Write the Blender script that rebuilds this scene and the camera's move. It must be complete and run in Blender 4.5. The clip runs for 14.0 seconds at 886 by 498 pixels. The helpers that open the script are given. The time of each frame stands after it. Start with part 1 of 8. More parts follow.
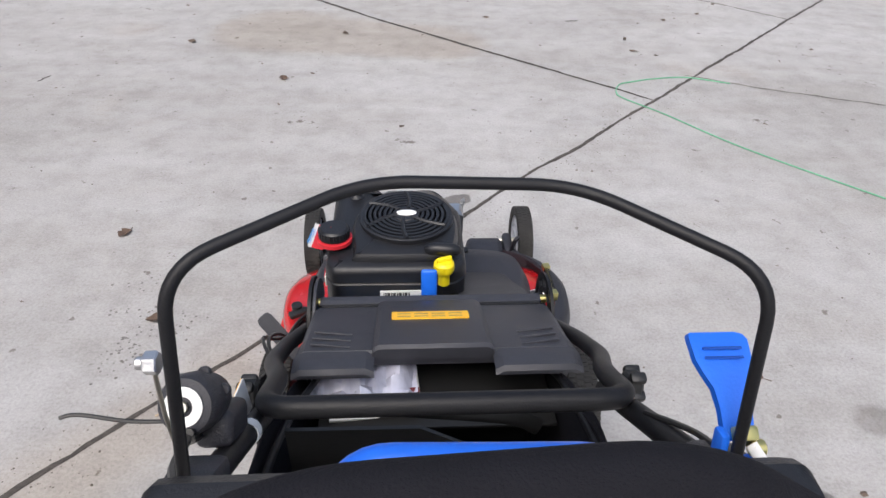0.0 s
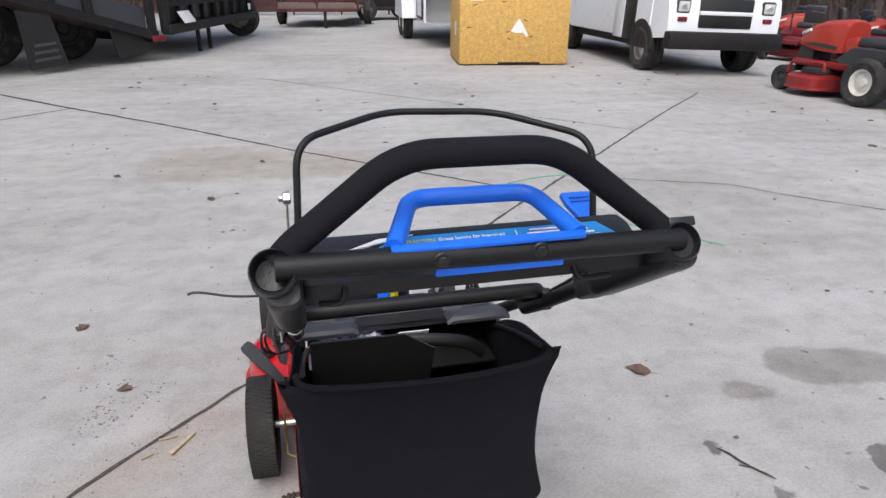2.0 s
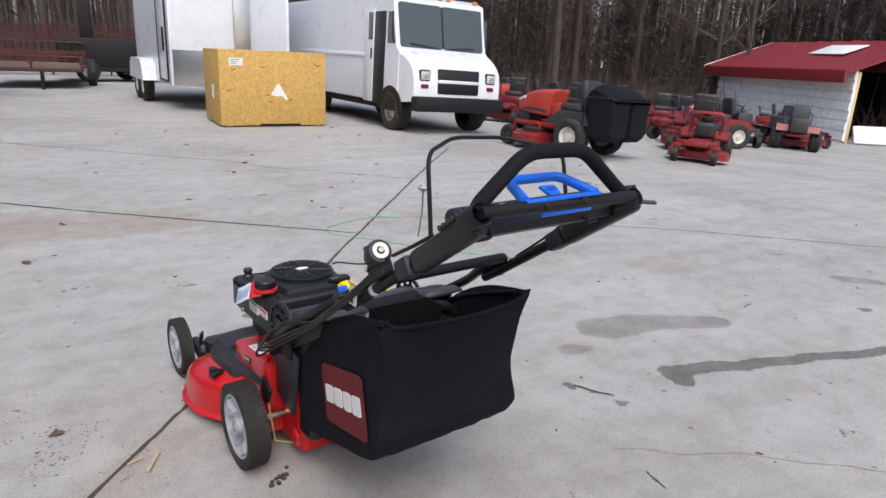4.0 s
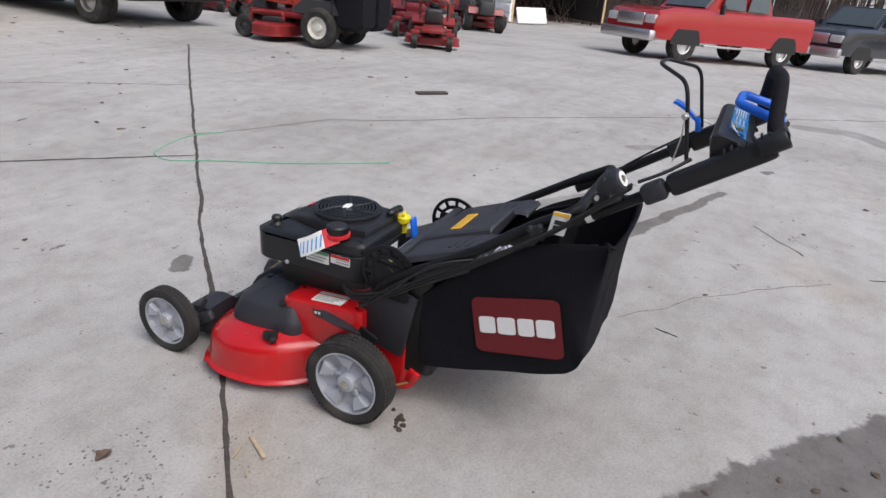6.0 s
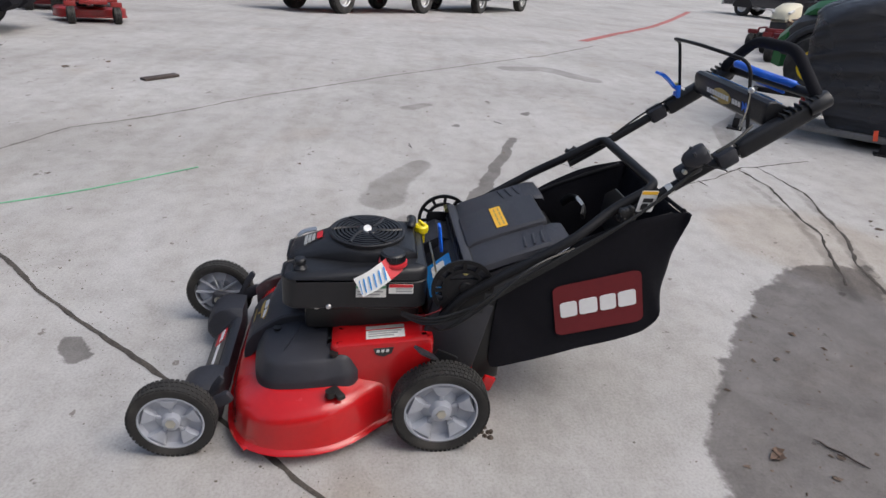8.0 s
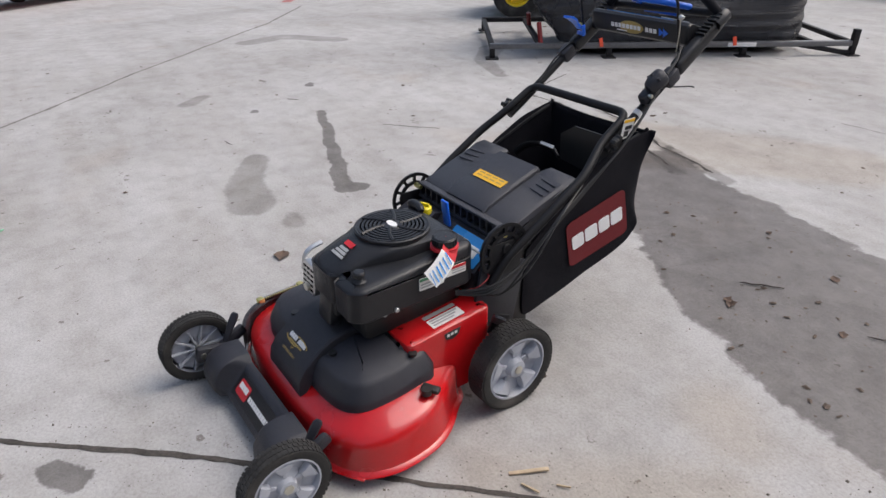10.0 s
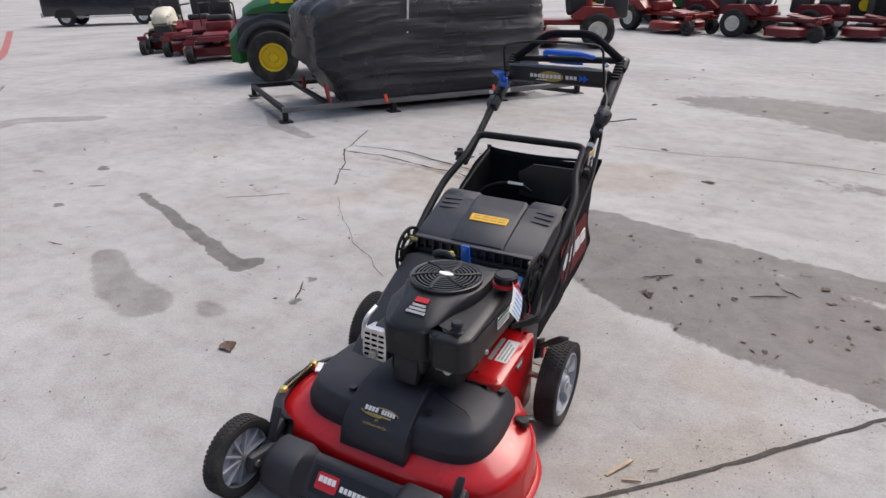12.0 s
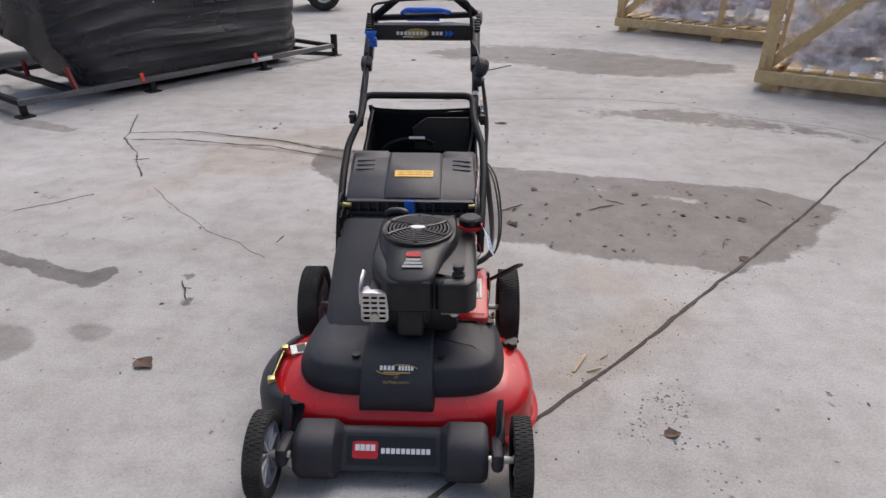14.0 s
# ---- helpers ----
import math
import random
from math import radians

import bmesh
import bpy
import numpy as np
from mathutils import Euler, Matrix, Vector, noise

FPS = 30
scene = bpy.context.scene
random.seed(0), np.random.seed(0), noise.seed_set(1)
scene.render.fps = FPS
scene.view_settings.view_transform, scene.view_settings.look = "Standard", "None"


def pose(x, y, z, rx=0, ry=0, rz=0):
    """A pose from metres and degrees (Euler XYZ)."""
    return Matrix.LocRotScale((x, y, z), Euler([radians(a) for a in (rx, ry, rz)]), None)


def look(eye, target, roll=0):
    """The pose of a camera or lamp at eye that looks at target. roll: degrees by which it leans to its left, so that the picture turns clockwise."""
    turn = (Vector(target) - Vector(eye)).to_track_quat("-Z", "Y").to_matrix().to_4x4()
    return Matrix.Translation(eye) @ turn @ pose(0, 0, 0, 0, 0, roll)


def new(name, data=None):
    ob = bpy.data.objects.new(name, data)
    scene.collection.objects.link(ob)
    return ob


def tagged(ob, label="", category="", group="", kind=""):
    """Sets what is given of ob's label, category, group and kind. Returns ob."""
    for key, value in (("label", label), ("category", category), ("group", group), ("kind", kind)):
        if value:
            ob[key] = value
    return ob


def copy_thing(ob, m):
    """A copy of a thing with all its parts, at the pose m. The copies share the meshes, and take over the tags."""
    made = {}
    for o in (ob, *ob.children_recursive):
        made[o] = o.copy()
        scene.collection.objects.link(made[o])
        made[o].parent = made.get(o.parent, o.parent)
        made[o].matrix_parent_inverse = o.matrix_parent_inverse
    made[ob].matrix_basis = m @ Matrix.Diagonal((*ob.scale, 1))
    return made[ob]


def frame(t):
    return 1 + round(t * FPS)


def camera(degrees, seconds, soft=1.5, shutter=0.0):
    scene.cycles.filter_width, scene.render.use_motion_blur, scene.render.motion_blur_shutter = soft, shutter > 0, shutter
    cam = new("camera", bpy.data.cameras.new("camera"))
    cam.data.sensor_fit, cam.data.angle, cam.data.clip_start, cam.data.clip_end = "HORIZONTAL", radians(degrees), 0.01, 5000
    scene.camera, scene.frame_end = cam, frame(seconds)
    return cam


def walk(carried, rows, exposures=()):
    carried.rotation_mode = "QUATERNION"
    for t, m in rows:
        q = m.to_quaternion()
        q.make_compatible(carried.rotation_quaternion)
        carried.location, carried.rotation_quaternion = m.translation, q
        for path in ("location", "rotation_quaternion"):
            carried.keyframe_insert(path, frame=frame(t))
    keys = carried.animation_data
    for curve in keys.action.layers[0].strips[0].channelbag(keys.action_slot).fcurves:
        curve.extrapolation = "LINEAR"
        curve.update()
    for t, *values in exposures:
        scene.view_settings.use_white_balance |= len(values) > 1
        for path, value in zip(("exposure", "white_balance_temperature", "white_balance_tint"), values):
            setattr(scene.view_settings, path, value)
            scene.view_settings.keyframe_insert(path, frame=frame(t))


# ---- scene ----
cam = camera(68.7, 14.0, soft=1.5)
PATH = [
    (0, (0.075, -0.017, 1.226), (0.113, 1.62, 0.078), 1.4),
    (0.5, (0.058, -0.061, 1.23), (0.152, 1.692, 0.273), 2.3),
    (1, (0.023, -0.174, 1.219), (0.217, 1.596, 0.308), 1.8),
    (1.5, (-0.001, -0.296, 1.19), (0.266, 1.477, 0.303), 1.0),
    (2, (-0.046, -0.458, 1.175), (0.295, 1.355, 0.402), 0.1),
    (2.5, (-0.137, -0.629, 1.166), (0.301, 1.21, 0.513), 1.2),
    (3, (-0.292, -0.76, 1.193), (0.283, 1.071, 0.633), 4.1),
    (3.5, (-0.539, -0.797, 1.191), (0.343, 0.917, 0.659), 1.6),
    (4, (-0.725, -0.729, 1.185), (0.362, 0.846, 0.604), 2.5),
    (4.2, (-0.822, -0.664, 1.185), (0.34, 0.85, 0.589), 3.3),
    (6.3, (-1.516, 0.273, 1.224), (0.143, 0.944, 0.331), 3.4),
    (6.5, (-1.552, 0.382, 1.234), (0.115, 0.981, 0.304), 2.5),
    (7, (-1.588, 0.629, 1.236), (0.111, 1.009, 0.252), 4.3),
    (7.5, (-1.571, 0.872, 1.23), (0.18, 0.978, 0.27), 4.6),
    (8, (-1.554, 1.11, 1.231), (0.23, 0.92, 0.345), 4.6),
    (8.2, (-1.56, 1.231, 1.241), (0.206, 0.9, 0.362), 3.0),
    (10.3, (-1.265, 1.957, 1.263), (0.163, 0.921, 0.323), 1.3),
    (10.5, (-1.23, 2.03, 1.275), (0.175, 0.923, 0.381), 2.8),
    (11, (-1.084, 2.172, 1.256), (0.229, 0.925, 0.408), 1.1),
    (11.5, (-0.91, 2.336, 1.265), (0.251, 0.937, 0.433), 2.8),
    (12, (-0.758, 2.497, 1.265), (0.167, 0.92, 0.454), 0.1),
    (12.5, (-0.621, 2.598, 1.263), (0.082, 0.907, 0.46), -0.2),
    (13, (-0.459, 2.62, 1.245), (0.095, 0.888, 0.413), -0.0),
    (13.5, (-0.295, 2.644, 1.255), (0.058, 0.898, 0.346), 0.1),
    (14, (-0.178, 2.781, 1.261), (-0.036, 1.001, 0.361), -0.0),
]
walk(cam, [(t, look(eye, target, roll)) for t, eye, target, roll in PATH], exposures=[(0, 0.70, 6480, 10.5), (0.6, 0.70, 6470, 10.5), (1.3, 0.59, 6450, 11), (2.5, 0.57, 6380, 10), (4.2, 0.47, 6380, 10), (6.5, 0.44, 6480, 10.5), (8, 0.41, 6490, 10), (11, 0.53, 6560, 11.5), (12.5, 0.51, 6580, 12.5), (14, 0.38, 6610, 13)])

# ---- light: an overcast winter sky ----
world = bpy.data.worlds.new("overcast_sky")
scene.world = world
world.use_nodes = True
wn = world.node_tree
sky = wn.nodes.new("ShaderNodeTexSky")
sky.sky_type = "NISHITA"
sky.sun_disc = False
sky.sun_elevation, sky.sun_rotation = radians(50), radians(200)
sky.air_density, sky.dust_density, sky.ozone_density = 1.0, 4.0, 1.0
grey = wn.nodes.new("ShaderNodeHueSaturation")
grey.inputs["Saturation"].default_value = 0.8
wn.links.new(sky.outputs[0], grey.inputs["Color"])
wn.links.new(grey.outputs[0], wn.nodes["Background"].inputs["Color"])
wn.nodes["Background"].inputs["Strength"].default_value = 0.14
sun_data = bpy.data.lights.new("sun", "SUN")
sun_data.energy, sun_data.angle, sun_data.color = 1.0, radians(40), (1.0, 0.98, 0.96)
sun = new("sun", sun_data)
sun.matrix_world = look((0, 0, 30), (5, 14, 0))

# ---- materials ----
MATS = {}


def mat(name, col, rough=0.6, metal=0.0, vary=0.25, fine=60.0, coarse=4.0, bump=0.1, bump_scale=200.0, spec=0.5, dirt=None, dirt_amt=0.0, coat=0.0):
    """Principled surface with two scales of variation, fine relief and an optional dirt tone."""
    if name in MATS:
        return MATS[name]
    m = bpy.data.materials.new(name)
    m.use_nodes = True
    nt = m.node_tree
    p = nt.nodes["Principled BSDF"]
    tc = nt.nodes.new("ShaderNodeTexCoord")
    n1 = nt.nodes.new("ShaderNodeTexNoise")
    n1.inputs["Scale"].default_value, n1.inputs["Detail"].default_value = fine, 6
    n2 = nt.nodes.new("ShaderNodeTexNoise")
    n2.inputs["Scale"].default_value, n2.inputs["Detail"].default_value = coarse, 5
    for n in (n1, n2):
        nt.links.new(tc.outputs["Object"], n.inputs["Vector"])
    mix = nt.nodes.new("ShaderNodeMix")
    mix.data_type = "FLOAT"
    mix.inputs[0].default_value = 0.5
    nt.links.new(n1.outputs["Fac"], mix.inputs[2])
    nt.links.new(n2.outputs["Fac"], mix.inputs[3])
    ramp = nt.nodes.new("ShaderNodeValToRGB")
    lo = [c * (1 - vary) for c in col]
    hi = [min(1, c * (1 + vary)) for c in col]
    ramp.color_ramp.elements[0].position, ramp.color_ramp.elements[0].color = 0.3, (*lo, 1)
    ramp.color_ramp.elements[1].position, ramp.color_ramp.elements[1].color = 0.7, (*hi, 1)
    nt.links.new(mix.outputs[0], ramp.inputs[0])
    out = ramp.outputs[0]
    if dirt:
        n3 = nt.nodes.new("ShaderNodeTexNoise")
        n3.inputs["Scale"].default_value, n3.inputs["Detail"].default_value = coarse * 2.3, 8
        nt.links.new(tc.outputs["Object"], n3.inputs["Vector"])
        r3 = nt.nodes.new("ShaderNodeMapRange")
        r3.inputs[1].default_value, r3.inputs[2].default_value = 0.5, 0.72
        r3.inputs[4].default_value = dirt_amt
        nt.links.new(n3.outputs["Fac"], r3.inputs[0])
        mc = nt.nodes.new("ShaderNodeMix")
        mc.data_type = "RGBA"
        mc.inputs["B"].default_value = (*dirt, 1)
        nt.links.new(r3.outputs[0], mc.inputs[0])
        nt.links.new(out, mc.inputs["A"])
        out = mc.outputs["Result"]
    nt.links.new(out, p.inputs["Base Color"])
    rr = nt.nodes.new("ShaderNodeMapRange")
    rr.inputs[3].default_value, rr.inputs[4].default_value = max(0.02, rough - 0.08), min(1, rough + 0.08)
    nt.links.new(n2.outputs["Fac"], rr.inputs[0])
    nt.links.new(rr.outputs[0], p.inputs["Roughness"])
    p.inputs["Metallic"].default_value = metal
    p.inputs["Specular IOR Level"].default_value = spec
    p.inputs["Coat Weight"].default_value = coat
    p.inputs["Coat Roughness"].default_value = 0.08
    if bump:
        n4 = nt.nodes.new("ShaderNodeTexNoise")
        n4.inputs["Scale"].default_value, n4.inputs["Detail"].default_value = bump_scale, 3
        nt.links.new(tc.outputs["Object"], n4.inputs["Vector"])
        b = nt.nodes.new("ShaderNodeBump")
        b.inputs["Strength"].default_value, b.inputs["Distance"].default_value = bump, 0.003
        nt.links.new(n4.outputs["Fac"], b.inputs["Height"])
        nt.links.new(b.outputs[0], p.inputs["Normal"])
    MATS[name] = m
    return m


RED = mat("red_paint", (0.48, 0.008, 0.011), 0.26, vary=0.08, bump=0.03, spec=0.38, coat=0.5, dirt=(0.35, 0.05, 0.04), dirt_amt=0.12)
BLACK = mat("black_plastic", (0.0255, 0.0262, 0.0335), 0.48, vary=0.2, spec=0.45, bump=0.35, bump_scale=500, dirt=(0.035, 0.035, 0.035), dirt_amt=0.22)
SHROUD = mat("black_engine_plastic", (0.013, 0.0135, 0.016), 0.36, spec=0.42, vary=0.2, bump=0.2, bump_scale=450, dirt=(0.02, 0.02, 0.02), dirt_amt=0.2)
TUBE = mat("black_powder_coat", (0.009, 0.009, 0.0105), 0.48, vary=0.2, spec=0.3, bump=0.15, bump_scale=400)
FOAM = mat("black_foam_grip", (0.007, 0.007, 0.010), 0.85, vary=0.15, spec=0.22, bump=0.35, bump_scale=700)
HOODP = mat("black_hood_plastic", (0.036, 0.037, 0.045), 0.44, vary=0.2, spec=0.48, bump=0.35, bump_scale=500, dirt=(0.05, 0.05, 0.05), dirt_amt=0.2)
RUBBER = mat("tyre_rubber", (0.022, 0.021, 0.020), 0.85, vary=0.3, bump=0.4, bump_scale=300, dirt=(0.11, 0.10, 0.09), dirt_amt=0.45)
RIM = mat("grey_wheel_plastic", (0.40, 0.42, 0.47), 0.48, vary=0.08, bump=0.05, dirt=(0.22, 0.21, 0.2), dirt_amt=0.4)
BLUE = mat("blue_plastic", (0.012, 0.14, 0.72), 0.38, vary=0.08, bump=0.1, bump_scale=400)
BLUELABEL = mat("blue_label", (0.03, 0.27, 0.68), 0.28, vary=0.06, bump=0.0)
YELLOW = mat("yellow_plastic", (0.85, 0.68, 0.01), 0.4, vary=0.08, bump=0.05)
YLABEL = mat("yellow_label", (0.85, 0.48, 0.03), 0.4, vary=0.08, bump=0.0)
WHITEP = mat("white_print", (0.8, 0.8, 0.8), 0.45, vary=0.05, bump=0.0)
REDP = mat("red_print", (0.55, 0.02, 0.03), 0.5, vary=0.08, bump=0.0)
MAROON = mat("maroon_print", (0.145, 0.007, 0.011), 0.75, vary=0.12, bump=0.3, bump_scale=600)
GOLDP = mat("gold_print", (0.42, 0.30, 0.09), 0.45, vary=0.1, bump=0.0)
DARKP = mat("dark_print", (0.03, 0.03, 0.03), 0.5, vary=0.1, bump=0.0)
GREYP = mat("grey_print", (0.35, 0.36, 0.36), 0.5, vary=0.1, bump=0.0)
GREENP = mat("green_print", (0.10, 0.30, 0.16), 0.5, vary=0.1, bump=0.0)
ALU = mat("cast_aluminium", (0.62, 0.62, 0.62), 0.35, 1.0, vary=0.12, bump=0.2, bump_scale=150)
ZINC = mat("zinc_plated_steel", (0.62, 0.60, 0.52), 0.32, 1.0, vary=0.12, bump=0.08)
BRASS = mat("yellow_zinc", (0.62, 0.55, 0.22), 0.35, 1.0, vary=0.12, bump=0.05)
FABRIC = mat("black_bag_fabric", (0.0078, 0.0076, 0.0112), 0.88, vary=0.25, bump=0.6, bump_scale=900, spec=0.20)
CABLE = mat("black_cable", (0.012, 0.012, 0.012), 0.45, vary=0.2, bump=0.05)
# near-black that paints the shade inside recesses and slots
VOID = mat("painted_recess_shade", (0.004, 0.004, 0.005), 0.9, vary=0.2, bump=0.0, spec=0.1)
PLASTICBAG = mat("clear_polythene", (0.52, 0.53, 0.63), 0.18, vary=0.2, bump=0.6, bump_scale=40)
PAPER = mat("paper", (0.74, 0.74, 0.72), 0.8, vary=0.06, bump=0.1)

# ---- mesh helpers ----


def part(name, bm, material, parent=None, label="", sharp=35):
    me = bpy.data.meshes.new(name)
    bmesh.ops.recalc_face_normals(bm, faces=bm.faces)
    for f in bm.faces:
        f.smooth = True
    bm.to_mesh(me)
    bm.free()
    me.set_sharp_from_angle(angle=radians(sharp))
    me.materials.append(material)
    ob = new(name, me)
    if parent is not None:
        ob.parent = parent
    if label:
        ob["label"] = label
    return ob


def thing(name, m, label, category, group="", kind=""):
    ob = new(name)
    ob.empty_display_size = 0.1
    ob.matrix_world = m
    return tagged(ob, label, category, group, kind)


def B():
    return bmesh.new()


def merge(bm, tmp, m=None):
    idx = {}
    for v in tmp.verts:
        idx[v] = bm.verts.new(m @ v.co if m is not None else v.co)
    for f in tmp.faces:
        bm.faces.new([idx[v] for v in f.verts])
    tmp.free()
    return bm


def box(c, s, rot=(0, 0, 0), bev=0.0, seg=2, bm=None):
    t = bmesh.new()
    bmesh.ops.create_cube(t, size=1)
    bmesh.ops.scale(t, vec=s, verts=t.verts)
    if bev:
        bmesh.ops.bevel(t, geom=list(t.edges), offset=bev, segments=seg, profile=0.5, affect="EDGES")
    return merge(bm or bmesh.new(), t, pose(*c, *rot))


def fillet(pts, r, n=5):
    """Rounds the corners of a line."""
    pts = [Vector(p) for p in pts]
    out = [pts[0]]
    for a, b, c in zip(pts, pts[1:], pts[2:]):
        u, v = (a - b), (c - b)
        k = min(r, u.length * 0.49, v.length * 0.49)
        p, q = b + u.normalized() * k, b + v.normalized() * k
        for i in range(n + 1):
            t = i / n
            out.append((1 - t) ** 2 * p + 2 * t * (1 - t) * b + t * t * q)
    out.append(pts[-1])
    return out


def smooth_line(pts, n=6, closed=False):
    """Catmull-Rom through the points."""
    P = [Vector(p) for p in pts]
    k = len(P)
    out = []
    for i in range(k if closed else k - 1):
        a, b = P[(i - 1) % k] if closed or i else P[0], P[i]
        c, d = P[(i + 1) % k], P[(i + 2) % k] if closed or i + 2 < k else P[-1]
        for j in range(n):
            t = j / n
            out.append(0.5 * (2 * b + (c - a) * t + (2 * a - 5 * b + 4 * c - d) * t * t + (3 * b - a - 3 * c + d) * t ** 3))
    if not closed:
        out.append(P[-1])
    return out


def tube(pts, r, seg=10, bm=None, cap=True, flat=1.0):
    """A round bar along a line; r may be a list."""
    bm = bm or bmesh.new()
    pts = [Vector(p) for p in pts]
    k = len(pts)
    rr = r if isinstance(r, (list, tuple)) else [r] * k
    up = None
    rings = []
    for i, p in enumerate(pts):
        d = (pts[min(i + 1, k - 1)] - pts[max(i - 1, 0)]).normalized()
        if up is None:
            up = d.orthogonal().normalized()
        up = (up - d * up.dot(d)).normalized()
        side = d.cross(up)
        rings.append([bm.verts.new(p + rr[i] * (math.cos(a) * up + flat * math.sin(a) * side)) for a in [2 * math.pi * j / seg for j in range(seg)]])
    for a, b in zip(rings, rings[1:]):
        for j in range(seg):
            bm.faces.new((a[j], a[(j + 1) % seg], b[(j + 1) % seg], b[j]))
    if cap:
        bm.faces.new(rings[0][::-1])
        bm.faces.new(rings[-1])
    return bm


AXES = {"x": Matrix(((0, 0, 1), (1, 0, 0), (0, 1, 0))), "y": Matrix(((1, 0, 0), (0, 0, 1), (0, -1, 0))).transposed(), "z": Matrix.Identity(3)}


def lathe(prof, c=(0, 0, 0), axis="z", seg=32, bm=None, start=0.0):
    """Turns (radius, height) round an axis."""
    bm = bm or bmesh.new()
    m = AXES[axis] if isinstance(axis, str) else axis
    rings = []
    for r, h in prof:
        if r < 1e-6:
            rings.append([bm.verts.new(Vector(c) + m @ Vector((0, 0, h)))])
        else:
            rings.append([bm.verts.new(Vector(c) + m @ Vector((r * math.cos(start + 2 * math.pi * j / seg), r * math.sin(start + 2 * math.pi * j / seg), h))) for j in range(seg)])
    for a, b in zip(rings, rings[1:]):
        for j in range(seg):
            k = (j + 1) % seg
            if len(a) == 1 and len(b) > 1:
                bm.faces.new((a[0], b[j], b[k]))
            elif len(b) == 1 and len(a) > 1:
                bm.faces.new((a[j], a[k], b[0]))
            elif len(a) > 1:
                bm.faces.new((a[j], a[k], b[k], b[j]))
    return bm


def disc(c, r, h, axis="z", seg=24, bev=0.0, bm=None):
    if bev:
        return lathe([(0, -h / 2), (r - bev, -h / 2), (r, -h / 2 + bev), (r, h / 2 - bev), (r - bev, h / 2), (0, h / 2)], c, axis, seg, bm)
    return lathe([(0, -h / 2), (r, -h / 2), (r, h / 2), (0, h / 2)], c, axis, seg, bm)


def loft(rings, bm=None, caps=True, closed=True):
    bm = bm or bmesh.new()
    R = [[bm.verts.new(p) for p in ring] for ring in rings]
    n = len(R[0])
    for a, b in zip(R, R[1:]):
        for j in range(n if closed else n - 1):
            k = (j + 1) % n
            bm.faces.new((a[j], a[k], b[k], b[j]))
    if caps:
        bm.faces.new(R[0][::-1])
        bm.faces.new(R[-1])
    return bm


def outline_offset(pts, d):
    """Moves a closed counter-clockwise 2D outline outwards."""
    out = []
    k = len(pts)
    for i in range(k):
        a, b, c = Vector(pts[i - 1]), Vector(pts[i]), Vector(pts[(i + 1) % k])
        t = (c - a).normalized()
        out.append((b.x + t.y * d, b.y - t.x * d))
    return out


def slab(outline, levels, bm=None):
    """A body from one closed outline: (height, outward offset) by level."""
    return loft([[(x, y, z) for x, y in outline_offset(outline, d)] for z, d in levels], bm)


def rounded_rect(x0, y0, x1, y1, r, n=5):
    out = []
    for cx, cy, a in ((x1 - r, y0 + r, -90), (x1 - r, y1 - r, 0), (x0 + r, y1 - r, 90), (x0 + r, y0 + r, 180)):
        out += [(cx + r * math.cos(radians(a + 90 * i / n)), cy + r * math.sin(radians(a + 90 * i / n))) for i in range(n + 1)]
    return out


def plate(origin, u, v, outline, thick=0.001, bm=None):
    """A thin printed patch: outline in (u, v) metres on a plane at origin."""
    o, u, v = Vector(origin), Vector(u).normalized(), Vector(v).normalized()
    n = u.cross(v)
    return loft([[o + u * a + v * b + n * h for a, b in outline] for h in (-thick, thick)], bm)


def rect(x0, y0, x1, y1):
    return [(x0, y0), (x1, y0), (x1, y1), (x0, y1)]


def letters(name, text, size, m, material, parent, align="LEFT"):
    """Readable words as a flat mesh."""
    c = bpy.data.curves.new(name, "FONT")
    c.body, c.size, c.align_x, c.extrude = text, size, align, 0.0003
    tmp = bpy.data.objects.new(name, c)
    scene.collection.objects.link(tmp)
    me = bpy.data.meshes.new_from_object(tmp.evaluated_get(bpy.context.evaluated_depsgraph_get()))
    bpy.data.objects.remove(tmp)
    bpy.data.curves.remove(c)
    me.transform(m)
    me.materials.clear()
    me.materials.append(material)
    ob = new(name, me)
    ob.parent = parent
    return ob


def ground_z(x, y):
    """The yard is level round the mower and falls gently towards +x."""
    u = np.maximum(0.0, x - 2.5)
    return -1.6 * u * u / (u * u + 220)


def stand(x, y, yaw=0.0, lift=0.0):
    """A pose on the ground that leans with its slope; yaw in degrees, 0 faces +y."""
    e = 0.6
    n = Vector((ground_z(x - e, y) - ground_z(x + e, y), ground_z(x, y - e) - ground_z(x, y + e), 2 * e)).normalized()
    f = Vector((-math.sin(radians(yaw)), math.cos(radians(yaw)), 0))
    f = (f - n * f.dot(n)).normalized()
    r = f.cross(n)
    m = Matrix((r, f, n)).transposed().to_4x4()
    return Matrix.Translation((x, y, ground_z(x, y) + lift)) @ m


# ---- ground ----


